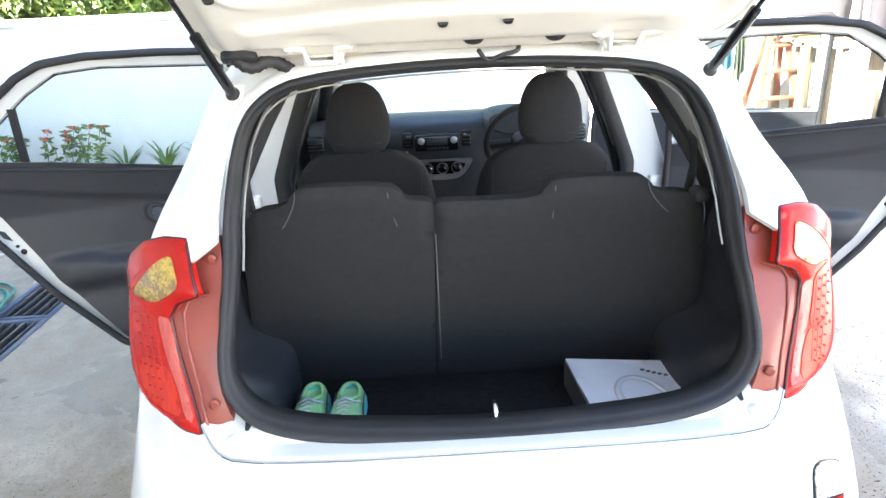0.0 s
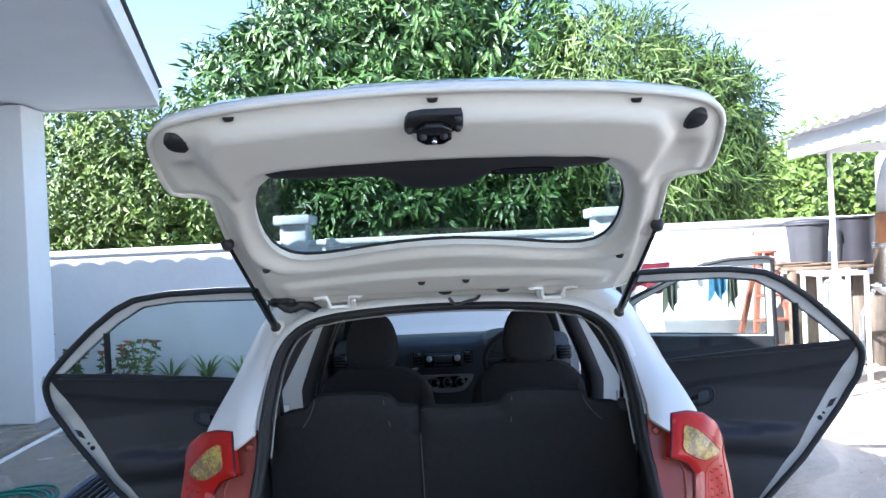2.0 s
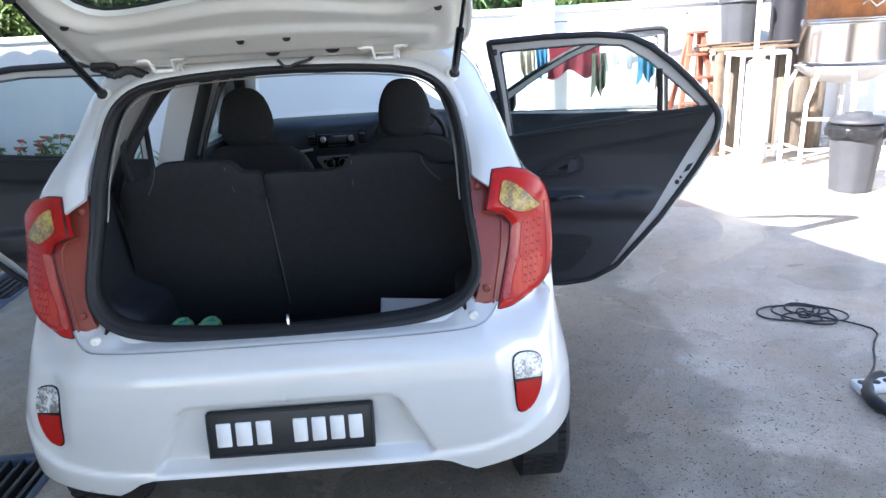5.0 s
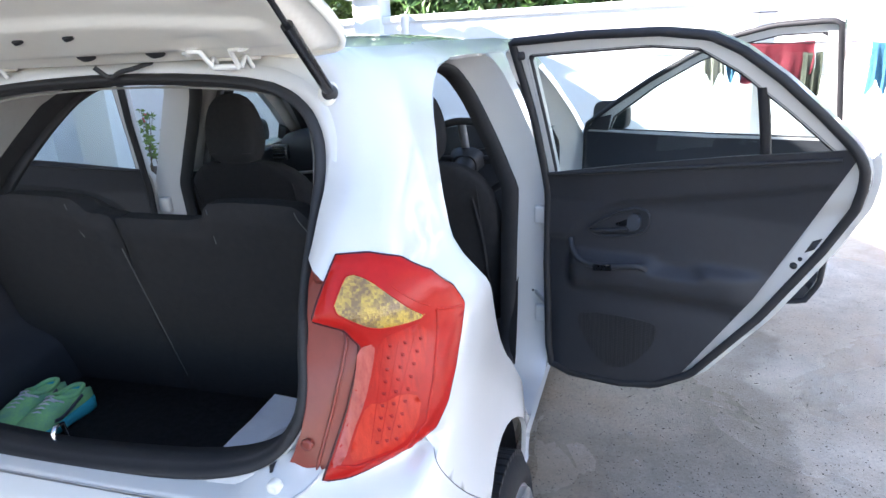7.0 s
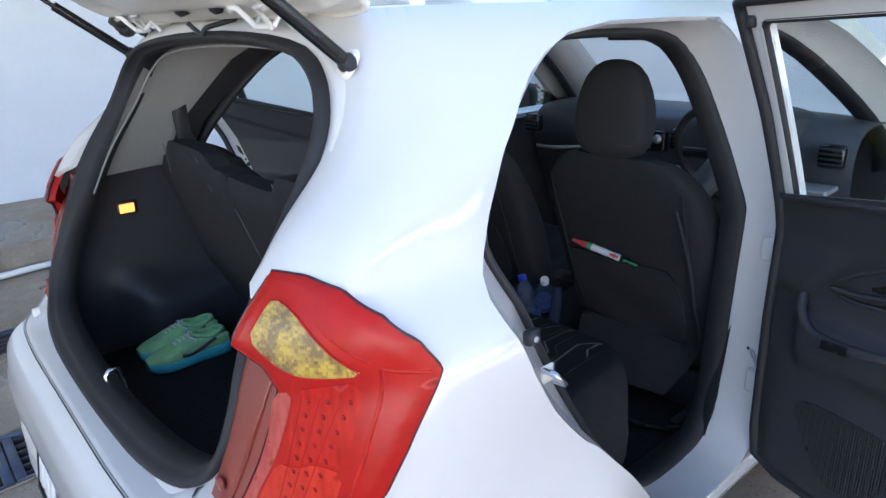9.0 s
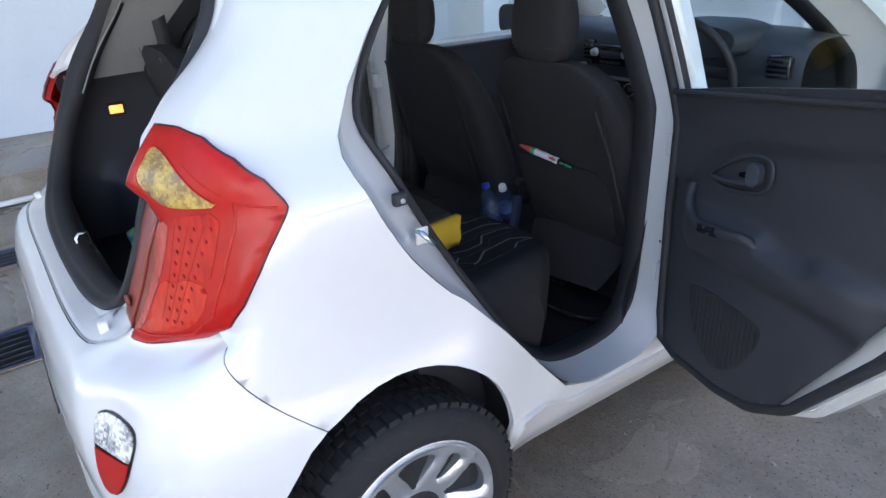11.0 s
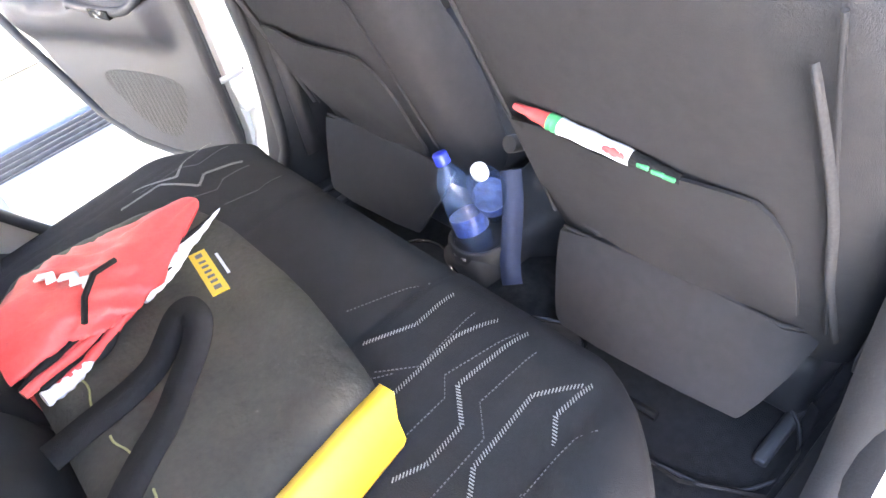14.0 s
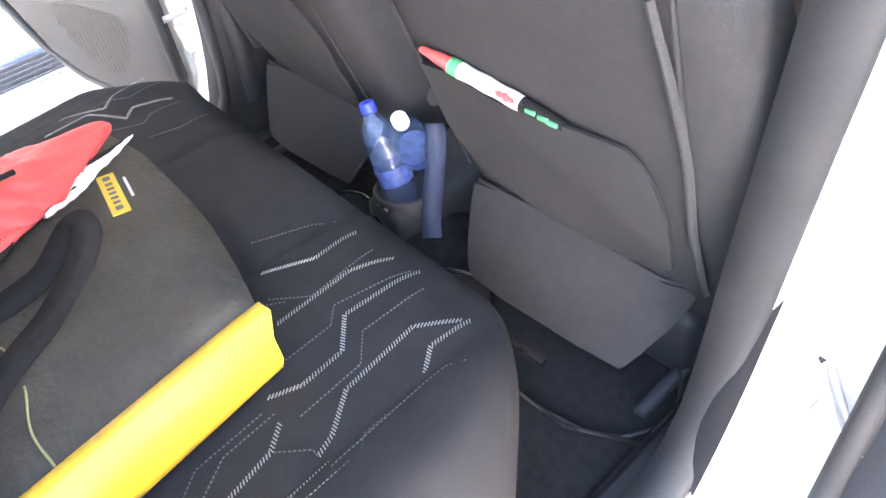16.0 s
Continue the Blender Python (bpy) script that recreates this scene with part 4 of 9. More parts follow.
sl = loop_n(rounded(seal_loop(), 1), 150)
cen = np.array([0, 1.05])
rows = []
for i in range(len(sl)):
    x, z = sl[i]
    t = sl[(i + 1) % len(sl)] - sl[i - 1]
    n = np.array([-t[1], t[0]])
    n /= np.linalg.norm(n)
    if n @ (cen - sl[i]) < 0:
        n = -n
    row = []
    for a, b in ((0.0, 0.012), (0.001, -0.020), (0.005, -0.030), (0.012, -0.031), (0.017, -0.022), (0.018, -0.004), (0.022, -0.002), (0.025, 0.004), (0.026, 0.02), (0.022, 0.05), (0.0, 0.05)):
        xx, zz = x + n[0] * a, z + n[1] * a
        k = max(0.0, min(1.0, (z - 0.90) / 0.14))
        row.append((xx, opening_y(zz, xx) + (b if b > -0.01 else b * (0.5 + 0.5 * k)), zz))
    rows.append(row)
rp = []
for i in range(len(sl)):
    x, z = sl[i]
    t = sl[(i + 1) % len(sl)] - sl[i - 1]
    n = np.array([-t[1], t[0]]) / np.linalg.norm(t)
    if n @ (cen - sl[i]) > 0:
        n = -n
    k = 0.05 if z < 0.75 and abs(x) < 0.47 else 0.003 if z < 1.08 else 0.022
    rp.append([(x + n[0] * a, opening_y(z + n[1] * a, x) + b, z + n[1] * a) for a, b in ((-0.012, 0.004), (0.002, -0.010 if k > 0.01 else 0.004), (k, -0.010 if k > 0.01 else 0.004), (k + 0.004, 0.03))])
part("opening_flange", grid(rp, closed_u=True), M["paint"], car, "white flange that carries the seal")
part("opening_seal", grid(rows, closed_u=True, closed_v=True), M["rubber"], car, "black rubber seal round the tailgate opening")


lip = []
for i in range(len(sl)):
    x, z = sl[i]
    t = sl[(i + 1) % len(sl)] - sl[i - 1]
    n = np.array([-t[1], t[0]]) / np.linalg.norm(t)
    if n @ (cen - sl[i]) < 0:
        n = -n
    if z > 1.0:
        lip.append((x + n[0] * 0.032, opening_y(z, x) + 0.030, z + n[1] * 0.032))
k0 = max(range(len(lip)), key=lambda i: math.dist(lip[i], lip[i - 1]))
lip = lip[k0:] + lip[:k0]
part("trim_lip", tube(lip, 0.0028, 6), M["pillar"], car, "pale edge of the inner lining")


def sill_trim():
    rows = []
    for x in np.linspace(-0.50, 0.50, 41):
        k = max(0, abs(x) - 0.30) ** 2 * 1.1
        zt = 0.694 + k
        rows.append([(x, 0.135, 0.69 + k), (x, 0.146, zt + 0.006), (x, 0.165, zt + 0.007), (x, 0.182, zt - 0.004), (x, 0.196, zt - 0.04), (x, 0.205, 0.56)])
    return grid(rows)


part("load_sill_trim", sill_trim(), M["black"], car, "grained black plastic load sill")
bm = tube([(0.0, 0.150, 0.695), (0.0, 0.145, 0.735), (0.0, 0.153, 0.744), (0.0, 0.170, 0.744), (0.0, 0.178, 0.690)], 0.005, 8)
part("tailgate_striker", bm, M["chrome"], car, "chrome striker loop")
for x in (-0.048, 0.048):
    part("sill_screw", lathe([(0.003, 0.002), (0.009, 0.002), (0.009, -0.004)], 10, "z", (x, 0.166, 0.706)), M["chrome"], car)

# bumper fittings
def lamp_low(q, z, d=0.0):
    p = shell(q, z, d)
    return p + Vector((0, 0.003, 0))


refs = pair("bumper_lamp", lambda: panel([RX(x, z) for x, z in rounded(REFL_XZ, 1)], [], 0.010, lamp_low, 0.012), M["gloss"], label="small two-tone bumper lamp")
mid = np.mean(REFL_XZ, axis=0)
inner = [tuple(mid + (np.array(p) - mid) * (1 - 0.0035 / np.linalg.norm(np.array(p) - mid))) for p in rounded(REFL_XZ, 1)]
cut_z = lambda x: 0.553 - 0.16 * (x - 0.614)
UPP = [p for p in loop_n(inner, 90) if p[1] > cut_z(p[0]) + 0.0008]
LOW = [p for p in loop_n(inner, 90) if p[1] < cut_z(p[0]) - 0.0008]
for side, r in enumerate(refs):
    for nm, poly, mat in (("reverse_lens", UPP, M["clear"]), ("reflector_lens", LOW, M["red"])):
        k = max(range(len(poly)), key=lambda i: math.dist(poly[i], poly[i - 1]))
        poly = [RX(*p) for p in poly[k:] + poly[:k]] if isinstance(poly, list) else poly
        bm = panel(poly, [], 0.010, lambda q, z, d=0: lamp_low(q, z, d - 0.003), 0.006)
        part(nm, both(bm) if side else bm, mat, r, "clear prismatic lens" if mat is M["clear"] else "red reflector")

# the body's sill above the bumper, with the moulding between them
def sill_shelf():
    rows = []
    for x, z in resample([(0.0, 0.699)] + SILL, 0.02, closed=False):
        p = shell0(*R(x, z))
        k = ease((x - 0.42) / 0.10)
        top = 0.712 + 0.035 * k
        y1 = opening_y(top, x) + 0.006
        rows.append([(p.x, p.y + 0.012, z - 0.006), (p.x, p.y + 0.004, z + 0.0005), (p.x - 0.004 * k, p.y + 0.007, z + 0.004), (p.x - 0.010 * k, p.y + 0.016, z + 0.0065 + 0.002 * k), (p.x - 0.03 * k, 0.5 * (p.y + 0.016 + y1), 0.5 * (z + top) + 0.002), (p.x - 0.05 * k, y1, top), (p.x - 0.05 * k, y1 + 0.03, top + 0.004)])
    return grid(rows)


whole("sill_shelf", sill_shelf, M["paint"], "white sill with a rounded moulding above the bumper")
# thin silver bar added as the highlight on the rounded edge
pair("sill_moulding", lambda: tube([shell0(*R(x, z)) + Vector((0, 0.004, 0.0015)) for x, z in resample([(0.001, 0.699)] + SILL, 0.02, closed=False)], 0.0022, 6), M["silver"], label="silver line for the highlight along the sill's edge")
# the number plate, its characters as plain bars
plate = part("number_plate", box((-0.226, -0.006, 0.405), (0.226, 0.012, 0.532), 0.008, 2), M["plate"], car, "black number plate with pale bars in a frame")
for v in plate.data.vertices:
    v.co.y += (v.co.z - 0.47) * 0.18 + 0.016
fr = [(-0.222, 0.409), (0.222, 0.409), (0.222, 0.528), (-0.222, 0.528)]
bm = tube([(x, -0.004 + (z - 0.47) * 0.18 + 0.013, z) for x, z in resample(fr, 0.05)], 0.004, 6, closed=True)
part("plate_frame", bm, M["plate"], plate)
xs = -0.2
for w in (0.052, 0.055, 0.052, 0.0, 0.05, 0.05, 0.05, 0.05):
    if w == 0.0:
        xs += 0.048
        continue
    bm = box((xs, -0.011, 0.436), (xs + w - 0.012, -0.005, 0.502), 0.003, 1)
    for v in bm.verts:
        v.co.y += (v.co.z - 0.47) * 0.18 + 0.016
    part("bar", bm, M["plate_ch"], plate, "pale raised bar")
    xs += w

# ---- body: jambs, sills, pillars, roof, front ----
SEAL_D = [(0.62, 1.03), (0.612, 1.085), (0.65, 1.155), (0.72, 1.24), (0.80, 1.325), (0.87, 1.36), (0.95, 1.37), (1.22, 1.368), (1.33, 1.35), (1.375, 1.30), (1.395, 1.20),
          (1.41, 1.0), (1.418, 0.8), (1.42, 0.55), (1.395, 0.42), (1.31, 0.345), (1.19, 0.335), (1.09, 0.36), (1.005, 0.42), (0.93, 0.524), (0.765, 0.77), (0.68, 0.92)]
OUT_D = [(0.535, 0.985), (0.528, 1.018), (0.536, 1.05), (0.58, 1.125), (0.645, 1.21), (0.715, 1.288), (0.80, 1.355), (0.87, 1.383), (1.0, 1.398), (1.25, 1.398), (1.40, 1.39), (1.44, 1.33), (1.462, 1.20),
         (1.475, 1.0), (1.48, 0.8), (1.48, 0.50), (1.465, 0.36), (1.37, 0.275), (1.20, 0.265), (1.07, 0.315), (0.97, 0.425), (0.86, 0.557), (0.72, 0.700), (0.63, 0.805), (0.575, 0.897)]


SEAL_D = [(0.44 + (y - 0.44) * 1.07, 1.30 - (1.30 - z) * 1.07) for y, z in SEAL_D]


def align(loop, n):
    p = loop_n(rounded(loop, 1), n)
    k = int(np.argmin(p[:, 0]))
    return np.roll(p, -k, axis=0)


def inner_x(z):
    return half_width(z) - 0.128 - 0.01 * max(0, min(1, (z - 1.0) / 0.4))


def jamb(out_loop, in_loop, n=110):
    a, b = align(out_loop, n), align(in_loop, n)
    rows = []
    for (y0, z0), (y1, z1) in zip(a, b):
        x0, x1 = (shell0(*Sd(y0, z0)).x if y0 < 0.9 else half_width(z0, y0)), inner_x(z1)
        p0, p1 = np.array([x0, y0, z0]), np.array([x1, y1, z1])
        q = np.array([x0 - 0.012, y0, z0])
        m1 = np.array([x0 - 0.03, *(p0[1:] * 0.8 + p1[1:] * 0.2)])
        m2 = np.array([x1 + 0.012, *(p0[1:] * 0.45 + p1[1:] * 0.55)])
        rows.append([Vector(v) for v in (p0, q, m1, m2, p1, p1 + np.array([-0.03, 0, 0]))])
    return grid(rows, closed_u=True)


pair("rear_door_jamb", lambda: jamb(OUT_D, SEAL_D), M["paint"], label="white painted door jamb")


def door_seal(loop, n=110):
    b = align(loop, n)
    c = b.mean(0)
    pts = [Vector((inner_x(z) + 0.004, y, z)) for y, z in b]
    rows = []
    for i, (y, z) in enumerate(b):
        t = b[(i + 1) % n] - b[i - 1]
        nn = np.array([-t[1], t[0]])
        nn /= np.linalg.norm(nn)
        if nn @ (c - b[i]) < 0:
            nn = -nn
        row = []
        for a, h in ((-0.008, 0.0), (-0.006, 0.010), (0.0, 0.013), (0.007, 0.009), (0.011, 0.0), (0.014, -0.045), (0.0, -0.045)):
            row.append((inner_x(z) + h, y + nn[0] * a, z + nn[1] * a))
        rows.append(row)
    return grid(rows, closed_u=True, closed_v=True)


pair("door_seal", lambda: door_seal(SEAL_D), M["rubber"], label="black rubber door seal")

OUT_F = [(1.545, 1.0), (1.55, 1.2), (1.57, 1.33), (1.62, 1.385), (1.75, 1.398), (1.92, 1.385), (2.08, 1.33), (2.30, 1.21), (2.52, 1.06), (2.62, 0.95), (2.66, 0.8), (2.64, 0.5), (2.58, 0.33),
         (2.45, 0.27), (1.75, 0.27), (1.60, 0.30), (1.55, 0.42), (1.545, 0.7)]
SEAL_F = [(1.60, 1.0), (1.605, 1.18), (1.62, 1.30), (1.67, 1.352), (1.76, 1.365), (1.90, 1.352), (2.05, 1.30), (2.27, 1.17), (2.46, 1.03), (2.55, 0.93), (2.585, 0.8), (2.57, 0.53), (2.50, 0.40),
          (2.40, 0.345), (1.80, 0.345), (1.66, 0.37), (1.61, 0.46), (1.60, 0.7)]
pair("front_door_jamb", lambda: jamb(OUT_F, SEAL_F), M["paint"], label="white painted door jamb")
pair("door_seal", lambda: door_seal(SEAL_F), M["rubber"], label="black rubber door seal")


def sill_panel():
    poly = [(0.90, 0.30), (0.88, 0.19), (0.95, 0.15), (2.62, 0.15), (2.655, 0.22), (2.64, 0.32), (2.58, 0.325), (2.45, 0.265), (1.75, 0.265), (1.60, 0.295), (1.55, 0.40), (1.51, 0.45), (1.475, 0.40),
            (1.465, 0.355), (1.37, 0.27), (1.20, 0.26), (1.07, 0.31), (0.965, 0.43)]
    return panel([(YC - y, z) for y, z in poly], [], 0.03, shell, 0.012, flip=False)


pair("sill_panel", sill_panel, M["paint"])
SKIRT = [(0.905, 0.285), (0.885, 0.175), (0.93, 0.125), (2.62, 0.125), (2.65, 0.20), (2.62, 0.215), (1.10, 0.245), (1.00, 0.29)]
pair("sill_skirt", lambda: panel([(YC - y, z) for y, z in SKIRT], [], 0.03, lambda q, z, d=0: shell_h(q, z, d - 0.016), 0.02), M["paint"], label="white moulded sill skirt")


def b_pillar():
    poly = [(1.478, 0.40), (1.51, 0.44), (1.548, 0.40), (1.543, 0.7), (1.543, 1.0), (1.548, 1.2), (1.568, 1.33), (1.62, 1.388), (1.60, 1.40), (1.42, 1.40), (1.40, 1.392), (1.442, 1.33), (1.464, 1.20),
            (1.477, 1.0), (1.482, 0.8), (1.482, 0.5)]
    return panel([(YC - y, z) for y, z in poly], [], 0.03, shell, 0.012)


pair("centre_pillar", b_pillar, M["paint"])


def roof_rail():
    poly = [(0.86, 1.383), (1.0, 1.399), (1.25, 1.399), (1.40, 1.395), (1.62, 1.39), (1.75, 1.40), (1.92, 1.388), (2.08, 1.333), (2.30, 1.213), (2.52, 1.063), (2.60, 0.98), (2.72, 0.99), (2.64, 1.07),
            (2.38, 1.245), (2.14, 1.385), (1.98, 1.432), (1.80, 1.44), (0.90, 1.44), (0.90, 1.41)]
    return panel([(YC - y, z) for y, z in poly], [], 0.03, shell, 0.012)


pair("roof_rail", roof_rail, M["paint"])


def wing():
    poly = [(2.645, 0.33), (2.655, 0.22)]
    poly += [(2.965 + 0.305 * math.cos(t), 0.245 + 0.335 * math.sin(t)) for t in np.linspace(math.pi, 0.3, 18)]
    poly += [(3.30, 0.30), (3.44, 0.30), (3.50, 0.55), (3.42, 0.80), (3.15, 0.91), (2.72, 0.99), (2.62, 0.95), (2.66, 0.8)]
    return panel([(YC - y, z) for y, z in poly], [], 0.04, shell, 0.012)


pair("front_wing", wing, M["paint"])


def roof_skin():
    rows = []
    for y in np.linspace(0.50, 2.02, 24):
        zt = 1.475 - 0.05 * ((y - 1.35) / 0.8) ** 2 if y < 1.35 else 1.475 - 0.03 * ((y - 1.35) / 0.67) ** 2
        if y < 0.62:
            zt = min(zt, 1.44 + (y - 0.5) * 0.12)
        hw = 0.56 if y > 0.7 else 0.44 + 0.12 * (y - 0.5) / 0.2
        rows.append([(hw * s, y, zt - 0.045 * abs(s) ** 3.0) for s in np.linspace(-1, 1, 25)])
    bm = grid(rows)
    return bm


part("roof_skin", roof_skin(), M["paint"], car)
rows = [[(0.52 * s, y, z) for s in np.linspace(-1, 1, 13)] for y, z in ((0.53, 1.395), (0.7, 1.41), (1.2, 1.42), (1.7, 1.415), (1.98, 1.395))]
part("headliner", grid(rows), M["head"], car, "pale grey fabric headliner")


def bonnet():
    rows = []
    for y in np.linspace(2.70, 3.52, 16):
        t = (y - 2.70) / 0.82
        zt = 0.985 - 0.13 * t - 0.10 * t ** 4
        rows.append([(half_width(0.9, min(3.45, y)) * 0.985 * s, y, zt - 0.05 * abs(s) ** 4) for s in np.linspace(-1, 1, 21)])
    return grid(rows)


part("bonnet", bonnet(), M["paint"], car)


def nose():
    rows = []
    for z in np.linspace(0.2, 0.80, 12):
        r = []
        for s in np.linspace(-1, 1, 31):
            x = 0.74 * s
            r.append((x, 3.58 - 0.28 * abs(s) ** 4.5 - 0.05 * ((z - 0.45) / 0.35) ** 2, z))
        rows.append(r)
    return grid(rows)


part("front_bumper", nose(), M["paint"], car)

# windscreen and its frame
WS = [[(s * (0.53 + 0.10 * t), 2.0 + 0.78 * t - 0.05 * s * s * (1 - t * 0.2) - 0.0, 1.425 - 0.435 * t - 0.012 * s * s) for s in np.linspace(-1, 1, 17)] for t in np.linspace(0, 1, 10)]
ws = part("windscreen", grid(WS), M["glass"], car, "clear windscreen")
ws.visible_shadow = False
part("windscreen_band", grid([[(p[0], p[1] - 0.004, p[2] - 0.004) for p in r] for r in WS[:2]]), M["gloss"], car)

# rear wheels, front wheels
def wheel_face():
    """Five twin spokes: a dished disc with wide and narrow rounded openings."""
    def polar(c, pts):
        return [(r * math.cos(c + radians(a)), r * math.sin(c + radians(a))) for a, r in pts]
    holes = []
    for k in range(5):
        c = 2 * math.pi * k / 5 + 0.3
        holes.append(rounded(polar(c, [(-5, 0.088), (5, 0.088), (9, 0.115), (16, 0.155), (16, 0.172), (10, 0.179), (0, 0.181), (-10, 0.179), (-16, 0.172), (-16, 0.155), (-9, 0.115)]), 1))
        holes.append(rounded(polar(c + math.pi / 5, [(-3.5, 0.100), (3.5, 0.100), (6, 0.14), (6.5, 0.168), (3, 0.176), (-3, 0.176), (-6.5, 0.168), (-6, 0.14)]), 1))
    rim_ = [(0.196 * math.cos(t), 0.196 * math.sin(t)) for t in np.linspace(0, 2 * math.pi, 61)[:-1]]

    def face(u, v, d=0.0):
        r = math.hypot(u, v)
        k = min(min(near(h, u, v) for h in holes), 0.02)
        x = -0.010 - 0.020 * math.cos(min(1.0, r / 0.19) * math.pi) - 0.010 * (1 - min(1, k / 0.012)) ** 1.5
        x -= 0.012 * math.exp(-(r / 0.06) ** 2)
        return Vector((x - d, u, v))
    return panel(rim_, holes, 0.012, face, 0.03)


def build_wheel(y, side):
    w = part("wheel", lathe([(r, -h) for r, h in [(0.197, 0.022), (0.205, 0.0), (0.225, -0.004), (0.252, 0.003), (0.268, 0.016), (0.277, 0.038), (0.279, 0.09), (0.277, 0.142), (0.262, 0.17), (0.197, 0.17)]], 64, "x"),
             M["tyre"], car, "black tyre on a five-spoke alloy wheel")
    # tread blocks
    bm = bmesh.new()
    for k in range(56):
        a = 2 * math.pi * k / 56
        for h0, h1, off in ((0.022, 0.058, 0), (0.064, 0.088, 0.04), (0.094, 0.118, 0), (0.124, 0.160, 0.04)):
            m = Matrix.Rotation(a + off, 4, "X")
            box((-h1, -0.011, 0.270), (-h0, 0.011, 0.2835), 0, 1, bm, m)
    t = part("tread", bm, M["tyre"], w, smooth=False)
    rim = part("rim", lathe([(r, -h) for r, h in [(0.192, 0.16), (0.192, 0.03), (0.200, 0.012), (0.206, 0.004), (0.203, 0.0), (0.192, 0.006), (0.182, 0.03), (0.176, 0.06), (0.176, 0.15)]], 64, "x"), M["alloy"], w, "silver alloy rim")
    sp = part("spokes", wheel_face(), M["alloy"], w, "silver twin-spoke wheel face")
    hub = part("hub", lathe([(0.003, 0.0), (0.024, -0.001), (0.030, -0.006), (0.046, -0.012), (0.05, -0.04)], 24, "x"), M["silver"], w)
    disc = part("brake_drum", lathe([(0.01, -0.07), (0.13, -0.07), (0.135, -0.08), (0.135, -0.12)], 32, "x"), M["iron"], w)
    z = gz(y) + 0.283
    for o in (w,):
        o.matrix_basis = Matrix.Translation(((0.838 if y < 1 else 0.79) * side, y, z)) @ (Matrix.Identity(4) if side > 0 else Matrix.Rotation(math.pi, 4, "Z"))
    return w


for y in (0.58, 2.965):
    for side in (1, -1):
        build_wheel(y, side)


def liner(y0):
    rows = []
    for t in np.linspace(-0.25, math.pi + 0.25, 24):
        rows.append([(x, y0 + 0.325 * math.cos(t), 0.245 + 0.35 * math.sin(t)) for x in (0.78, 0.6, 0.50)])
    return grid(rows)


for y in (0.575, 2.965):
    pair("wheel_arch_liner", lambda: liner(y), M["black"])
# underbody
bm = box((-0.5, 0.5, 0.14), (0.5, 3.3, 0.22), 0.02, 2)
part("underbody", bm, M["black"], car)


# ---- the car's inside ----
def loft_box(sections, n=28, expo=4.0):
    """A cushion: rounded sections of (centre, half across, half deep, across, deep) joined and closed."""
    rows = []
    for c, a, b, ua, ub in sections:
        c, ua, ub = Vector(c), Vector(ua), Vector(ub)
        row = []
        for k in range(n):
            t = 2 * math.pi * k / n
            cs, sn = math.cos(t), math.sin(t)
            row.append(c + ua * (a * math.copysign(abs(cs) ** (2 / expo), cs)) + ub * (b * math.copysign(abs(sn) ** (2 / expo), sn)))
        rows.append(row)
    return grid(rows, closed_v=True, caps=True)


def stitch_line(pts, bm, r=0.00055, dash=0.0026, gap=0.0024):
    """A row of thread stitches."""
    p = np.array(pts, float)
    d = np.r_[0, np.cumsum(np.linalg.norm(np.diff(p, axis=0), axis=1))]
    s = 0.0
    while s + dash < d[-1]:
        a = Vector([np.interp(s, d, p[:, k]) for k in range(3)])
        b = Vector([np.interp(s + dash, d, p[:, k]) for k in range(3)])
        u = (b - a).normalized()
        x = u.orthogonal().normalized() * r
        y = u.cross(x).normalized() * r
        v = [bm.verts.new(q) for q in (a + x, a + y, a - x, a - y, b + x, b + y, b - x, b - y)]
        for i in range(4):
            j = (i + 1) % 4
            bm.faces.new((v[i], v[j], v[4 + j], v[4 + i]))
        s += dash + gap
    return bm


# floor pan and boot
part("floor_carpet", box((-0.66, 0.80, 0.20), (0.66, 2.6, 0.235), 0.01, 1), M["carpet"], car, "black carpeted cabin floor")
part("floor_tunnel", loft_box([((0, y, 0.24), 0.13, 0.06, (1, 0, 0), (0, 0, 1)) for y in (0.9, 1.4, 1.9, 2.5)], 20, 3), M["carpet"], car)
part("boot_floor", box((-0.56, 0.20, 0.50), (0.56, 0.69, 0.532), 0.004, 1), M["carpet"], car, "black carpeted boot floor")


def boot_side():
    """Moulded black side of the boot, with the wheel housing."""
    rows = []
    for z in np.linspace(0.50, 1.04, 26):
        row = []
        for y in np.linspace(0.15, 0.70 - 0.345 * (z - 0.55), 30):
            x = 0.605 - 0.02 * (z - 0.5)
            # wheel housing bulge low and forward
            g = 1 / (1 + math.exp(-(y - 0.36) / 0.02)) / (1 + math.exp((z - 0.73 - 0.03 * math.sin(9 * y)) / 0.015))
            x -= 0.11 * g
            yy = max(y, opening_y(z) + 0.03)
            x -= 0.05 * math.exp(-max(0, yy - opening_y(z) - 0.03) / 0.05) * 1.2
            row.append((x, yy, z))
        rows.append(row)
    return grid(rows)


pair("boot_side_trim", boot_side, M["trim"], label="moulded black boot side lining")
pair("seat_side_trim", lambda: grid([[(0.600 + 0.03 * k, 0.695 - 0.345 * (z - 0.55) + 0.11 * k, z) for k in np.linspace(0, 1, 5)] for z in np.linspace(0.40, 1.06, 12)]), M["rubber"], label="black lining beside the backrest")


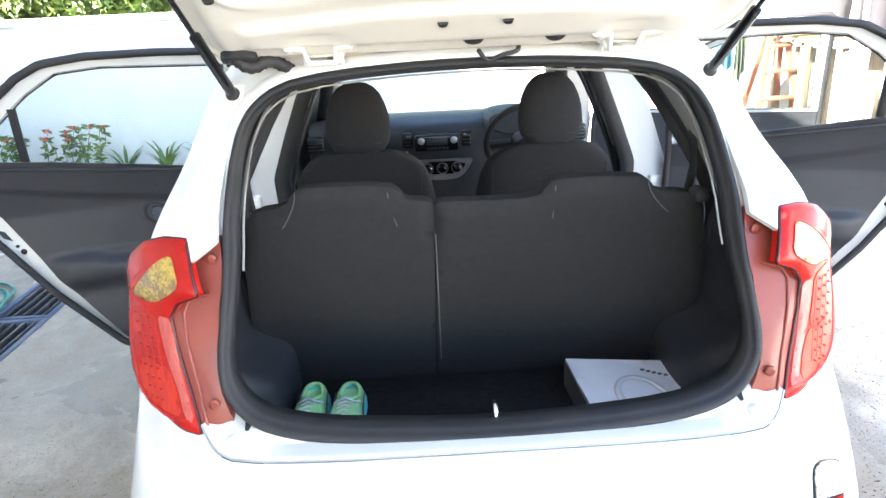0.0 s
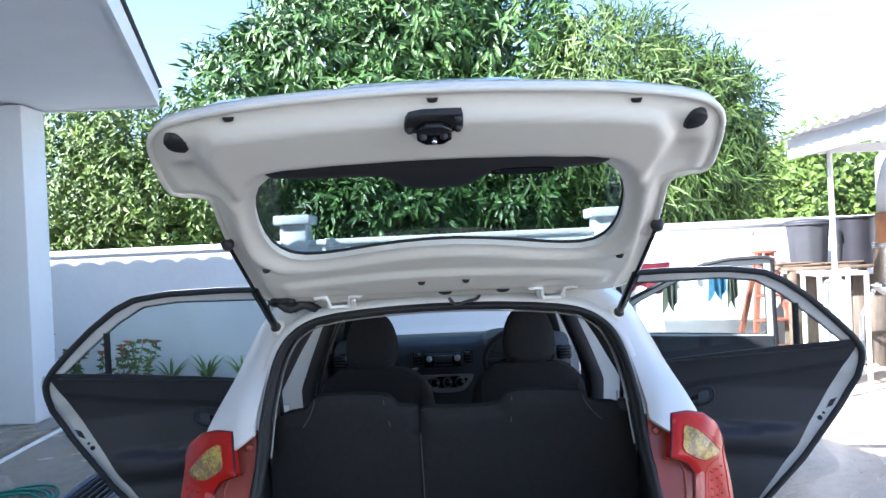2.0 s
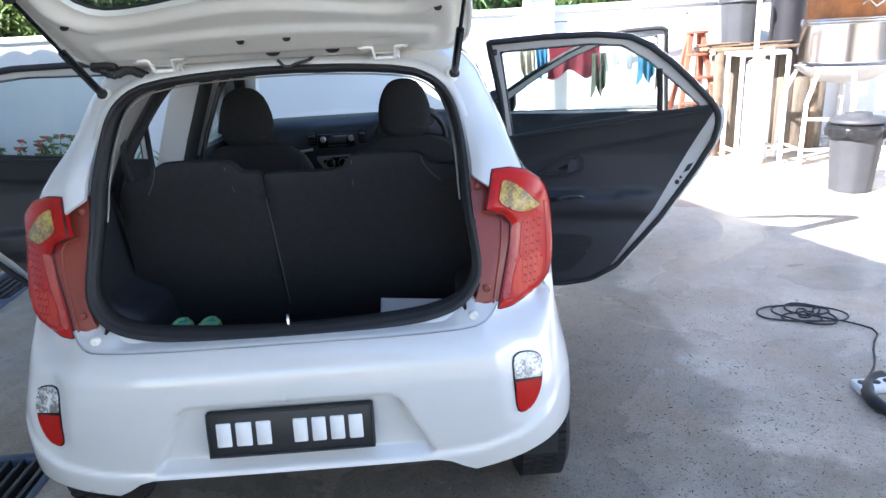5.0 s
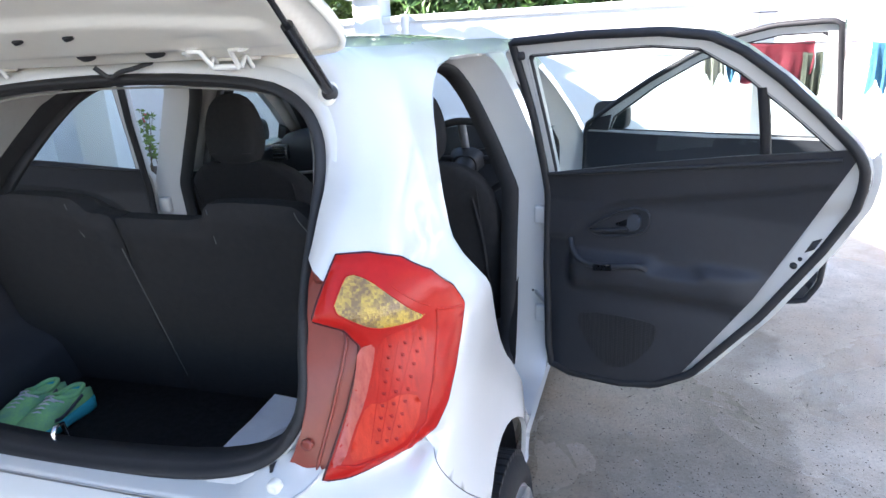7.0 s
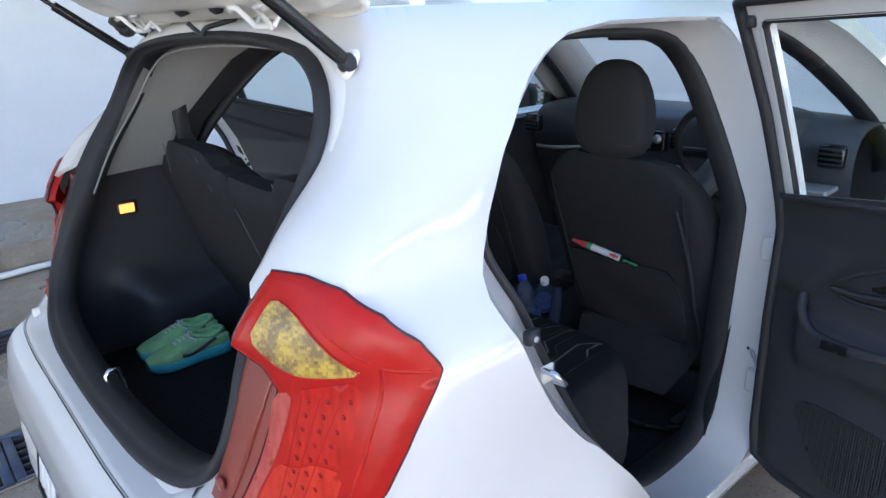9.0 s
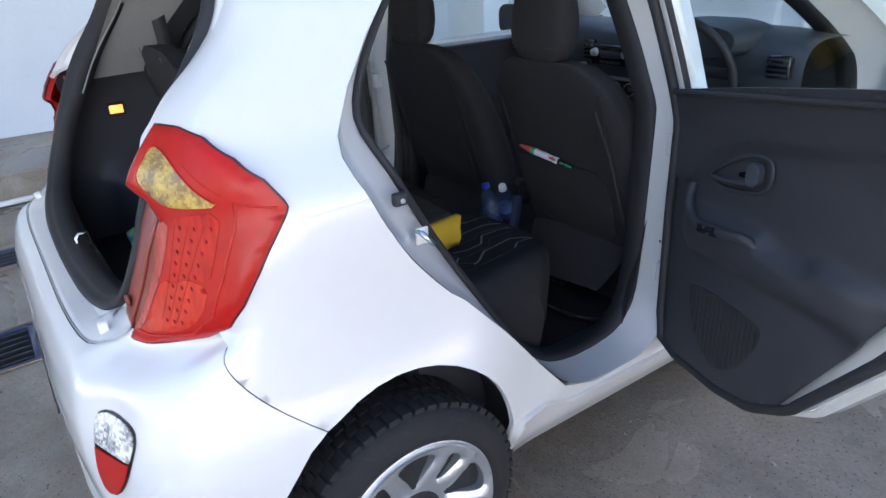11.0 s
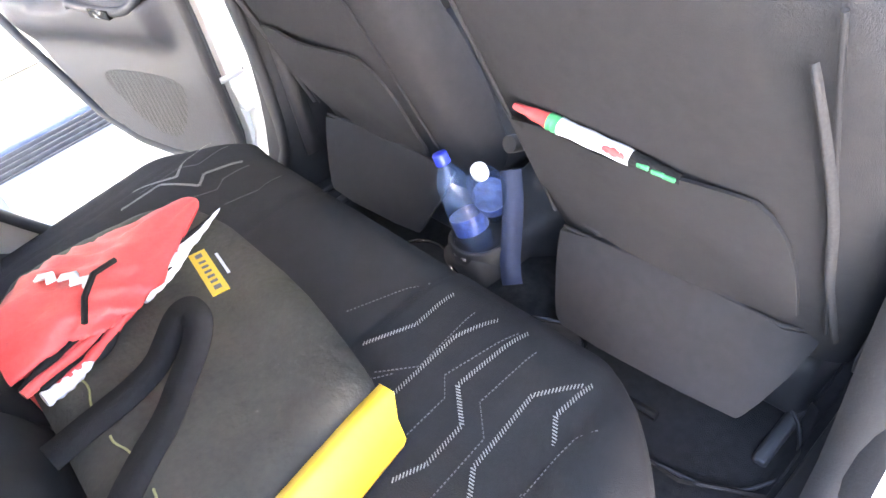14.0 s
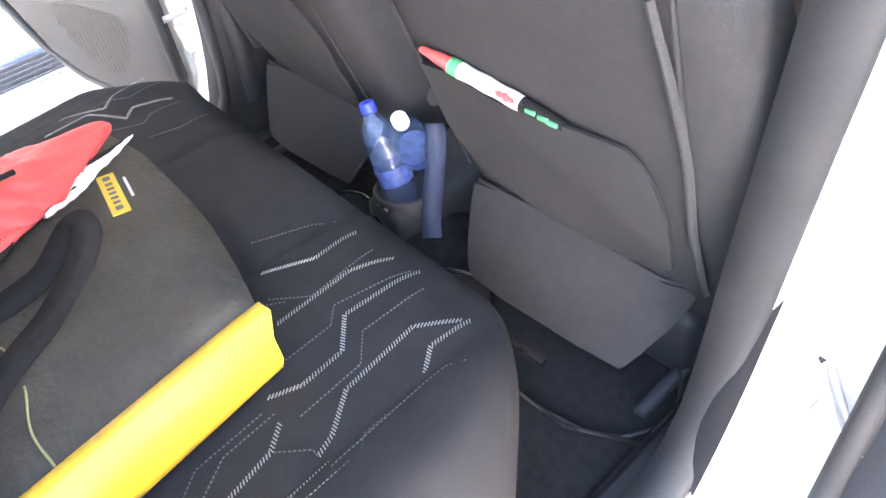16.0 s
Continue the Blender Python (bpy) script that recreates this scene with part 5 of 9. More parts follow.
def c_pillar_trim(t0=0.0, t1=0.72):
    rows = []
    for z in np.linspace(1.04, 1.41, 14):
        row = []
        y0, y1 = opening_y(z) + 0.03, np.interp(z, [1.04, 1.09, 1.16, 1.24, 1.33, 1.37, 1.41], [0.63, 0.63, 0.66, 0.74, 0.83, 0.93, 1.0]) - 0.005
        for t in np.linspace(t0, t1, 8):
            x0 = 0.022 + np.interp(z, [1.04, 1.12, 1.24, 1.31, 1.36, 1.41], [0.50, 0.485, 0.465, 0.44, 0.40, 0.34])
            x1 = inner_x(z) - 0.03
            k = t ** 0.45
            row.append((x0 + (x1 - x0) * k, y0 + (y1 - y0) * t, z))
        rows.append(row)
    return grid(rows)


pair("rear_pillar_trim", c_pillar_trim, M["pillar"], label="grey moulded rear pillar lining")
pair("door_side_trim", lambda: c_pillar_trim(0.72, 1.0), M["rubber"], label="black lining beside the door seal")
# boot lamp in the left lining
bl = part("boot_lamp", box((-0.598, 0.37, 0.915), (-0.583, 0.425, 0.955), 0.004, 2), M["black"], car, "small lit boot lamp")
M["lamp_on"] = material("lit_lamp", (1.0, 0.40, 0.09), 0.3, emit=0.3)
part("lamp_lens", box((-0.585, 0.377, 0.922), (-0.578, 0.418, 0.948), 0.003, 2), M["lamp_on"], bl, "glowing warm lens")
# rear belts on the rear pillars
for side in (1, -1):
    part("rear_belt", ribbon([(side * 0.50, 0.60, 1.33), (side * 0.53, 0.57, 1.22), (side * 0.545, 0.58, 1.12), (side * 0.55, 0.62, 1.04)], [(-0.022, 0), (0.022, 0), (0.022, 0.002), (-0.022, 0.002)], up=(side, 0, 0)), M["black"], car, "black rear seat belt")
    part("belt_loop", tube([(side * 0.49 + side * 0.012 * math.cos(t), 0.60 + 0.02 * math.cos(t), 1.35 + 0.03 * math.sin(t)) for t in np.linspace(0, 6.28, 16)[:-1]], 0.006, 6, closed=True), M["black"], car)


# rear seat: split backrest with humps for the heads, and the bench
def seat_back_surf(front):
    def f(x, z):
        return 0.665 - 0.345 * (z - 0.55) + (0.13 if front else 0.0)
    return f


BACK_L = [(-0.615, 0.574), (-0.622, 0.528), (-0.611, 0.51), (-0.141, 0.51), (-0.116, 0.51), (-0.113, 0.541), (-0.1, 1.042), (-0.101, 1.076), (-0.115, 1.089), (-0.166, 1.091), (-0.179, 1.114), (-0.202, 1.132), (-0.395, 1.138), (-0.422, 1.124), (-0.446, 1.091), (-0.522, 1.081), (-0.55, 1.052), (-0.562, 0.989)]
BACK_R = [(0.62, 0.541), (0.562, 0.989), (0.552, 1.042), (0.523, 1.072), (0.427, 1.079), (0.411, 1.109), (0.384, 1.124), (0.189, 1.128), (0.165, 1.109), (0.149, 1.079), (0.0, 1.079), (-0.085, 1.083), (-0.096, 1.073), (-0.098, 1.042), (-0.111, 0.541), (-0.11, 0.51), (-0.084, 0.51), (0.585, 0.51), (0.61, 0.513)]
rear_seat = part("rear_seat", bmesh.new(), None, car, "dark grey cloth rear bench with split backrest")


def back_part(poly):
    rear = seat_back_surf(False)
    P = rounded(poly, 1)

    def surf(x, z, d=0.0):
        k = near(P, x, z)
        round_ = 0.03 * (1 - min(1, k / 0.03)) ** 2 * min(1.0, max(0.25, (z - 0.9) / 0.1))
        if d > 0:
            return Vector((x, rear(x, z) + d - 0.03 * (z - 0.53) - round_ * 1.6, z))
        return Vector((x, rear(x, z) + round_ * 0.7, z))
    return panel(P, [], 0.025, surf, 0.135)


part("backrest", back_part(BACK_L), M["fabric"], rear_seat, "narrow part of the split backrest")
part("backrest", back_part(BACK_R), M["fabric"], rear_seat, "wide part of the split backrest")
ry = seat_back_surf(False)
for (x0, z0), (x1, z1) in (((-0.204, 1.117), (-0.188, 1.03)), ((-0.414, 1.13), (-0.456, 1.04)), ((0.185, 1.112), (0.182, 1.028)), ((0.401, 1.111), (0.459, 1.028))):
    pts = [(x0 + (x1 - x0) * t ** 1.6, ry(0, z0 + (z1 - z0) * t) - 0.001 + 0.008 * (1 - t), z0 + (z1 - z0) * t) for t in np.linspace(0, 1, 10)]
    part("hump_stitching", tube(pts, 0.0012, 6), M["stitch_dim"], rear_seat, "pale curved stitching")
bm = tube([(-0.0980, ry(0, z) + 0.004, z) for z in np.linspace(0.565, 1.0, 14)], 0.0017, 6)
part("split_piping", bm, M["stitch_dim"], rear_seat, "pale piping along the split")
part("backrest_latch", lathe([(0.004, -0.012), (0.016, -0.012), (0.018, 0.0), (0.018, 0.03)], 14, "y", (0.526, 0.481, 1.070)), M["black"], rear_seat)


# bench cushion
def bench_top(x, y):
    z = 0.505 + 0.035 * (y - 0.85) / 0.45
    if y > 1.27:
        z -= 0.9 * (y - 1.27) ** 1.8 * 3.0
    ax = abs(x)
    if ax > 0.42:
        z += 0.012 * math.sin(min(1, (ax - 0.42) / 0.16) * math.pi)
    for xs in (-0.235, 0.12):
        z -= 0.006 * math.exp(-((x - xs) / 0.008) ** 2)
    z -= 0.004 * math.exp(-((x - 0.43) / 0.007) ** 2) + 0.004 * math.exp(-((x + 0.55) / 0.007) ** 2)
    if x < -0.235 or x > 0.12:
        z += 0.003
    return z


def bench():
    xs = np.linspace(-0.675, 0.585, 110)
    prof = [(y, None) for y in np.linspace(0.68, 1.35, 36)]
    rows = []
    for x in xs:
        ax = abs(x + 0.045)
        e = max(0, (ax - 0.555) / 0.09)
        drop = 0.10 * e ** 2.2
        fwd = 0.18 * max(0, (ax - 0.43) / 0.196) ** 1.5
        row = [(x, 0.68, 0.35)]
        for y, _ in prof:
            row.append((x, y - fwd * (y - 0.68) / 0.67, bench_top(x, y) - drop))
        zb = bench_top(x, 1.35) - drop
        yb = 1.35 - fwd
        row += [(x, yb + 0.012, zb - 0.03), (x, yb + 0.016, zb - 0.07), (x, yb + 0.005, 0.33), (x, yb - 0.02, 0.27)]
        rows.append(row)
    bm = grid(rows)
    return bm


part("cushion", bench(), M["fabric_top"], rear_seat, "dark cloth bench cushion with stitched pattern")
for side in (1, -1):
    sx = 0.585 if side > 0 else -0.675
    ys_ = np.linspace(0.68, 1.35, 24)
    wy = lambda y: y - 0.1856 * (y - 0.68) / 0.67
    rows = [[(sx, wy(y), bench_top(sx, y) - 0.064) for y in ys_], [(sx * 1.004, wy(y) + 0.016 * (y > 1.34), min(0.40, bench_top(sx, y) - 0.08)) for y in ys_], [(sx * 1.004, wy(y) + 0.01 * (y > 1.34), 0.33) for y in ys_], [(sx * 0.98, wy(y), 0.25) for y in ys_]]
    part("cushion_side", grid(rows), M["fabric"], rear_seat)
# seams and the broken-line pattern in pale thread
ps = bmesh.new()


def seat_pt(x, y):
    return (x, y, bench_top(x, y) + 0.0012)


def zigzag(x0, y0, segs, bm):
    """A broken line over the cushion: runs across, bends and runs along."""
    pts = [(x0, y0)]
    for dx, dy in segs:
        pts.append((pts[-1][0] + dx, pts[-1][1] + dy))
    fine = resample(pts, 0.01, closed=False)
    stitch_line([seat_pt(max(-0.6, min(0.6, p[0])), max(0.80, min(1.345, p[1]))) for p in fine], bm, 0.0008, 0.0032, 0.0024)


def ticks(x0, y0, segs, bm):
    """A broad line of short slanting stitches."""
    pts = [(x0, y0)]
    for dx, dy in segs:
        pts.append((pts[-1][0] + dx, pts[-1][1] + dy))
    fine = [np.array(p, float) for p in resample(pts, 0.0042, closed=False)]
    for a, b in zip(fine, fine[1:]):
        u = (b - a) / max(1e-6, np.linalg.norm(b - a))
        n = np.array([-u[1], u[0]])
        m = (a + b) / 2
        p, q = m - n * 0.0030 - u * 0.0018, m + n * 0.0030 + u * 0.0018
        if 0.80 < m[1] < 1.345 and -0.6 < m[0] < 0.6:
            stitch_line([seat_pt(*p), seat_pt(*q)], bm, 0.0009, 0.0065, 0.01)


pd_ = bmesh.new()
# the driver's side: runs along the seat that jog by a stitch's slant
ticks(0.171, 1.303, [(0, -0.071), (-0.037, -0.067)], ps)
ticks(0.253, 1.306, [(-0.024, -0.057), (0, -0.117)], ps)
ticks(0.297, 1.315, [(-0.012, -0.115), (0.043, -0.035), (0.003, -0.060), (-0.017, -0.039)], ps)
ticks(0.403, 1.292, [(-0.037, -0.047), (0.009, -0.108), (0.035, -0.045), (0.009, -0.025)], ps)
ticks(0.410, 1.300, [(-0.006, -0.059), (0.026, -0.034), (0.0, -0.129), (0.006, -0.066)], ps)
ticks(0.353, 1.060, [(0.023, -0.027), (0.013, -0.065), (0.0, -0.06)], ps)
for x0, y0, segs in ((0.220, 1.295, [(0.005, -0.106), (-0.043, -0.044)]), (0.289, 1.305, [(-0.028, -0.105), (0.024, -0.022), (0, -0.108)]), (0.328, 1.295, [(-0.005, -0.095), (0.037, -0.031), (0.004, -0.094)]),
                     (0.454, 1.252, [(-0.014, -0.021), (-0.002, -0.027), (0.003, -0.136)]), (0.338, 1.061, [(0.003, -0.069), (0.028, -0.041)]), (0.327, 1.051, [(0.004, -0.088), (0.022, -0.028)]),
                     (0.436, 1.148, [(0, -0.031), (0.037, -0.034), (0, -0.02)]), (0.378, 1.035, [(0.030, 0.032), (0.010, 0)]), (0.123, 1.299, [(-0.058, -0.113)]), (0.205, 1.16, [(-0.03, -0.04), (0, -0.06)])):
    zigzag(x0, y0, segs, pd_)
# the passenger's side
ticks(-0.544, 1.288, [(0.020, -0.076), (0.033, -0.028), (-0.076, -0.104)], ps)
ticks(-0.425, 1.294, [(-0.027, -0.070), (0.020, -0.023), (-0.069, -0.050), (0, -0.084)], ps)
for x0, y0, segs in ((-0.403, 1.296, [(-0.007, -0.055), (0.020, -0.023), (-0.053, -0.086)]), (-0.321, 1.316, [(0.011, -0.052), (-0.027, -0.066)]), (-0.445, 1.051, [(-0.040, -0.064), (-0.006, -0.068)]), (-0.49, 1.30, [(0.004, -0.07), (-0.03, -0.03), (0, -0.09)])):
    zigzag(x0, y0, segs, pd_)
tagged(part("pattern_stitching", pd_, M["stitch_dim"], rear_seat, "grey broken-line decorative stitching"), kind="stuff")
tagged(part("pattern_stitching", ps, M["stitch"], rear_seat, "pale broken-line decorative stitching"), kind="stuff")
es = bmesh.new()
stitch_line([seat_pt(0.452 + 0.03 * ((y - 1.05) / 0.25) ** 2, y) for y in np.linspace(0.84, 1.16, 40)], es, 0.0007, 0.003, 0.0022)
tagged(part("edge_stitching", es, M["stitch"], rear_seat, "pale edge stitching"), kind="stuff")


# front seats
def seat_back_y(z):
    return lerp_table([(0.38, 1.60), (0.45, 1.575), (0.6, 1.525), (0.75, 1.475), (0.9, 1.420), (1.05, 1.37), (1.3, 1.36)], z)


# slightly paler than the seat cloth: the side edge's soft highlight as colour
M["webbing"] = material("seat_edge_highlight", (0.036, 0.036, 0.038), 0.9, var=0.25, scale=300, bump=0.3, bump_scale=900, spec=0.15)


def front_seat(cx):
    s = part("front_seat", bmesh.new(), None, car, "dark grey cloth front seat with headrest")
    zs = [0.40, 0.46, 0.55, 0.65, 0.75, 0.85, 0.93, 0.98, 1.01, 1.035, 1.05]
    hw = [0.235, 0.25, 0.258, 0.268, 0.272, 0.265, 0.25, 0.228, 0.20, 0.165, 0.12]
    dp = [0.06, 0.075, 0.08, 0.08, 0.075, 0.07, 0.062, 0.055, 0.05, 0.042, 0.028]
    secs = [((cx, seat_back_y(z) + d, z), w, d, (1, 0, 0), (0, 1, 0)) for z, w, d in zip(zs, hw, dp)]
    part("backrest", loft_box(secs, 40, 4.5), M["fabric"], s)
    # headrest with a seam
    hs = []
    for z, w, d in ((1.048, 0.060, 0.025), (1.058, 0.088, 0.040), (1.085, 0.108, 0.050), (1.13, 0.116, 0.055), (1.18, 0.112, 0.054), (1.22, 0.101, 0.050), (1.255, 0.085, 0.043), (1.28, 0.063, 0.033), (1.293, 0.038, 0.02), (1.297, 0.015, 0.008)):
        hs.append(((cx, 1.395 + 0.03 * (z - 1.1), z), w, d, (1, 0, 0), (0, 1, 0)))
    hr = part("headrest", loft_box(hs, 36, 2.7), M["fabric"], s, "cloth headrest")
    for dx in (-0.06, 0.06):
        part("headrest_post", tube([(cx + dx, 1.405, 1.00), (cx + dx, 1.405, 1.09)], 0.006, 8), M["gloss"], s)
    b2 = bmesh.new()
    stitch_line([(cx + dx, 1.395 - 0.049 + 0.02 * (dx / 0.1) ** 4, 1.088) for dx in np.linspace(-0.085, 0.085, 20)], b2, 0.0007, 0.004, 0.003)
    part("seam", b2, M["stitch_dim"], s)
    # map pocket on the back, its mouth sagging
    PK = [(-0.205, 0.745), (0.13, 0.738), (0.165, 0.70), (0.185, 0.60), (0.18, 0.50), (0.10, 0.478), (-0.15, 0.482), (-0.19, 0.53), (-0.20, 0.64)]

    def pocket(u, z, d=0.0):
        top = max(0, (z - 0.60) / 0.14)
        mid = math.exp(-(u + 0.03) ** 2 / 0.02)
        zz = z - 0.02 * mid * top
        crease = 0.006 * math.sin(u * 22 + z * 30) * (1 - top) * 0.5
        y = seat_back_y(zz) - 0.004 - 0.016 * top * mid - 0.008 * (1 - abs(z - 0.6) / 0.16) - crease
        return Vector((cx + u, y + d, zz))
    part("map_pocket", panel(rounded(PK, 1), [], 0.018, pocket, 0.006), M["fabric"], s, "slack map pocket on the seat back")
    KP = [(-0.200, 0.478), (0.205, 0.478), (0.198, 0.43), (0.160, 0.335), (0.145, 0.312), (-0.165, 0.312), (-0.185, 0.335), (-0.200, 0.43)]

    def kick(u, z, d=0.0):
        y = 1.500 + 0.385 * (z - 0.312) + 0.9 * max(0, abs(u + 0.015) - 0.185) + 0.004 * math.sin(9 * u + 1) * (z - 0.312) / 0.16
        return Vector((cx + u, y - 0.004 + d, z + 0.012 * math.sin(7 * u) * max(0, (0.40 - z) / 0.09)))
    part("kick_panel", panel(rounded(KP, 1), [], 0.022, kick, 0.010), M["fabric"], s, "carpet-faced lower seat back")
    part("hem", tube([kick(u, 0.474, 0.002) for u in np.linspace(-0.195, 0.20, 20)], 0.003, 6), M["fabric"], s)
    # side seams in relief
    for sx in (-0.212, 0.212):
        part("seam_piping", tube([(cx + sx, seat_back_y(z) - 0.002 + 0.004 * abs(z - 0.75), z) for z in np.linspace(0.50, 0.97, 16)], 0.0028, 6), M["fabric"], s)
    sgn = 1 if cx > 0 else -1
    rows = []
    for z in np.linspace(0.50, 0.925, 26):
        w = 0.0025 + 0.003 * math.sin(math.pi * min(1, (z - 0.49) / 0.44)) ** 0.5
        xm = cx + sgn * (0.214 - 0.018 * max(0, (z - 0.72) / 0.2) ** 1.5 + 0.012 * max(0, (0.62 - z) / 0.12))
        y = seat_back_y(z)
        rows.append([(xm - w, y - 0.006, z), (xm - w * 0.4, y - 0.011, z), (xm + w * 0.4, y - 0.011, z), (xm + w, y - 0.004, z)])
    part("side_strip", grid(rows), M["webbing"], s, "seat-side strip, paler for the highlight on the edge")
    secs = [((cx, y, z), w, h, (1, 0, 0), (0, 0, 1)) for y, z, w, h in ((1.62, 0.44, 0.20, 0.06), (1.66, 0.45, 0.24, 0.085), (1.80, 0.465, 0.25, 0.09), (1.98, 0.48, 0.25, 0.085), (2.05, 0.475, 0.24, 0.07), (2.08, 0.46, 0.2, 0.04))]
    part("cushion", loft_box(secs, 32, 4), M["fabric"], s)
    part("seat_base", box((cx - 0.20, 1.60, 0.24), (cx + 0.20, 2.0, 0.38), 0.02, 2), M["black"], s)
    for dx in (-0.19, 0.19):
        part("seat_rail", box((cx + dx - 0.011, 1.50, 0.235), (cx + dx + 0.011, 2.0, 0.262), 0.004, 1), M["black"], s)
    return s


front_seat(0.345)
front_seat(-0.345)
# knob on the driver's seat side
part("recline_knob", lathe([(0.005, 0.03), (0.026, 0.03), (0.03, 0.0)], 18, "x", (0.60, 1.56, 0.50)), M["black"], car)

# dashboard
DASH = [(2.64, 1.02), (2.45, 1.058), (2.30, 1.062), (2.22, 1.045), (2.185, 1.005), (2.175, 0.95), (2.18, 0.88), (2.205, 0.80), (2.25, 0.70), (2.30, 0.55)]


def dash():
    rows = []
    pr = smooth_open(DASH, 2)
    for x in np.linspace(-0.67, 0.67, 60):
        e = (abs(x) / 0.67) ** 6
        row = []
        for y, z in pr:
            hood = 0.05 * math.exp(-((x - 0.345) / 0.16) ** 4) * math.exp(-((y - 2.22) / 0.09) ** 2)
            c = 0.02 * math.exp(-(x / 0.16) ** 4) * (1 if z < 1.03 else 0)
            row.append((x, y - c + 0.05 * e, z + hood - 0.03 * e))
        rows.append(row)
    return grid(rows)


db = part("dashboard", dash(), M["dash"], car, "dark blue-grey moulded dashboard")
ra = part("radio", box((-0.155, 2.128, 0.905), (0.055, 2.18, 0.985), 0.012, 3), M["gloss"], db, "black radio with display and knobs")
part("radio_display", box((-0.10, 2.124, 0.935), (0.0, 2.13, 0.962), 0.002, 1), M["dash"], ra)
for x in (-0.125, 0.03):
    part("radio_knob", lathe([(0.004, -0.018), (0.014, -0.018), (0.017, -0.002)], 18, "y", (x, 2.128, 0.955)), M["silver"], ra)
for k in range(6):
    part("radio_button", box((-0.10 + k * 0.018, 2.124, 0.914), (-0.087 + k * 0.018, 2.13, 0.924), 0.001, 1), M["dash"], ra)
SUR = [(-0.17, 0.86), (0.11, 0.86), (0.12, 0.845), (0.075, 0.775), (0.03, 0.755), (-0.09, 0.755), (-0.135, 0.775), (-0.18, 0.845)]
su = part("heater_surround", panel(rounded(SUR, 1), [], 0.02, lambda x, z, d=0: Vector((x, 2.150 + (0.86 - z) * 0.25 + d, z)), 0.03), M["silver"], db, "silver heater control surround")
part("heater_face", panel(rounded([(-0.15, 0.85), (0.09, 0.85), (0.06, 0.785), (-0.12, 0.785)], 1), [], 0.02, lambda x, z, d=0: Vector((x, 2.146 + (0.86 - z) * 0.25 + d, z)), 0.02), M["gloss"], su)
for x in (-0.10, -0.03, 0.04):
    part("heater_knob", lathe([(0.004, -0.02), (0.016, -0.02), (0.021, -0.004), (0.026, -0.003), (0.027, 0.004)], 20, "y", (x, 2.150, 0.818)), M["gloss"], su)
    part("knob_ring", tube([(x + 0.0255 * math.cos(t), 2.145, 0.818 + 0.0255 * math.sin(t)) for t in np.linspace(0, 6.283, 21)[:-1]], 0.0022, 6, closed=True), M["silver"], su)
for x0, x1 in ((-0.215, -0.165), (0.065, 0.115), (0.585, 0.665), (-0.665, -0.585)):
    vent = part("air_vent", box((x0, 2.148, 0.92), (x1, 2.19, 0.995), 0.01, 2), M["gloss"], db, "slatted black air vent")
    for k in range(4):
        part("slat", box((x0 + 0.006, 2.141, 0.932 + k * 0.016), (x1 - 0.006, 2.149, 0.938 + k * 0.016), 0.001, 1), M["trim"], vent)
part("dash_strip", tube([(x, 2.14 + 0.05 * (abs(x) / 0.67) ** 6, 0.885 + 0.03 * math.cos(x * 5)) for x in np.linspace(-0.6, -0.19, 20)], 0.008, 6), M["silver"], db, "silver dash trim")
part("ashtray_flap", box((0.52, 2.08, 0.845), (0.65, 2.19, 0.862), 0.005, 2), M["silver"], db)
# instrument cowl and steering wheel
part("instrument_cowl", loft_box([((0.345, 2.10, 1.03), 0.15, 0.05, (1, 0, 0), (0, 0, 1)), ((0.345, 2.2, 1.03), 0.17, 0.07, (1, 0, 0), (0, 0, 1)), ((0.345, 2.3, 1.03), 0.18, 0.06, (1, 0, 0), (0, 0, 1))], 28, 2.6), M["dash"], db)
SW = pose(0.36, 2.03, 0.95, -66, 0, 0)
swb = tube([SW @ Vector((0.185 * math.cos(t), 0.185 * math.sin(t), 0)) for t in np.linspace(0, 2 * math.pi, 49)[:-1]], 0.0155, 10, closed=True)
sw = part("steering_wheel", swb, M["black"], car, "black three-spoke steering wheel")
part("hub", loft_box([(SW @ Vector((0, 0, h)), a, b, SW.to_3x3() @ Vector((1, 0, 0)), SW.to_3x3() @ Vector((0, 1, 0))) for h, a, b in ((-0.05, 0.05, 0.05), (0.0, 0.075, 0.06), (0.012, 0.065, 0.05), (0.016, 0.03, 0.025))], 24, 2.6), M["black"], sw)
for a in (0.05, math.pi - 0.05, -math.pi / 2):
    pts = [SW @ Vector((r * math.cos(a), r * math.sin(a), 0.002)) for r in (0.05, 0.11, 0.18)]
    part("spoke", ribbon(pts, [(-0.018, -0.008), (0.018, -0.008), (0.014, 0.008), (-0.014, 0.008)], up=SW.to_3x3() @ Vector((0, 0, 1))), M["silver"] if a < 0 else M["black"], sw)
part("steering_column", tube([SW @ Vector((0, 0, -0.03)), SW @ Vector((0, 0, -0.25))], 0.045, 14), M["black"], car)
# interior mirror
im = part("interior_mirror", loft_box([((x, 2.0, 1.345), 0.03, 0.012, (0, 0, 1), (0, 1, 0)) for x in (-0.115, -0.11, 0, 0.11, 0.115)], 16, 4), M["black"], car, "black interior mirror")
part("stalk", tube([(0, 2.01, 1.35), (0, 2.06, 1.39)], 0.008, 8), M["black"], im)

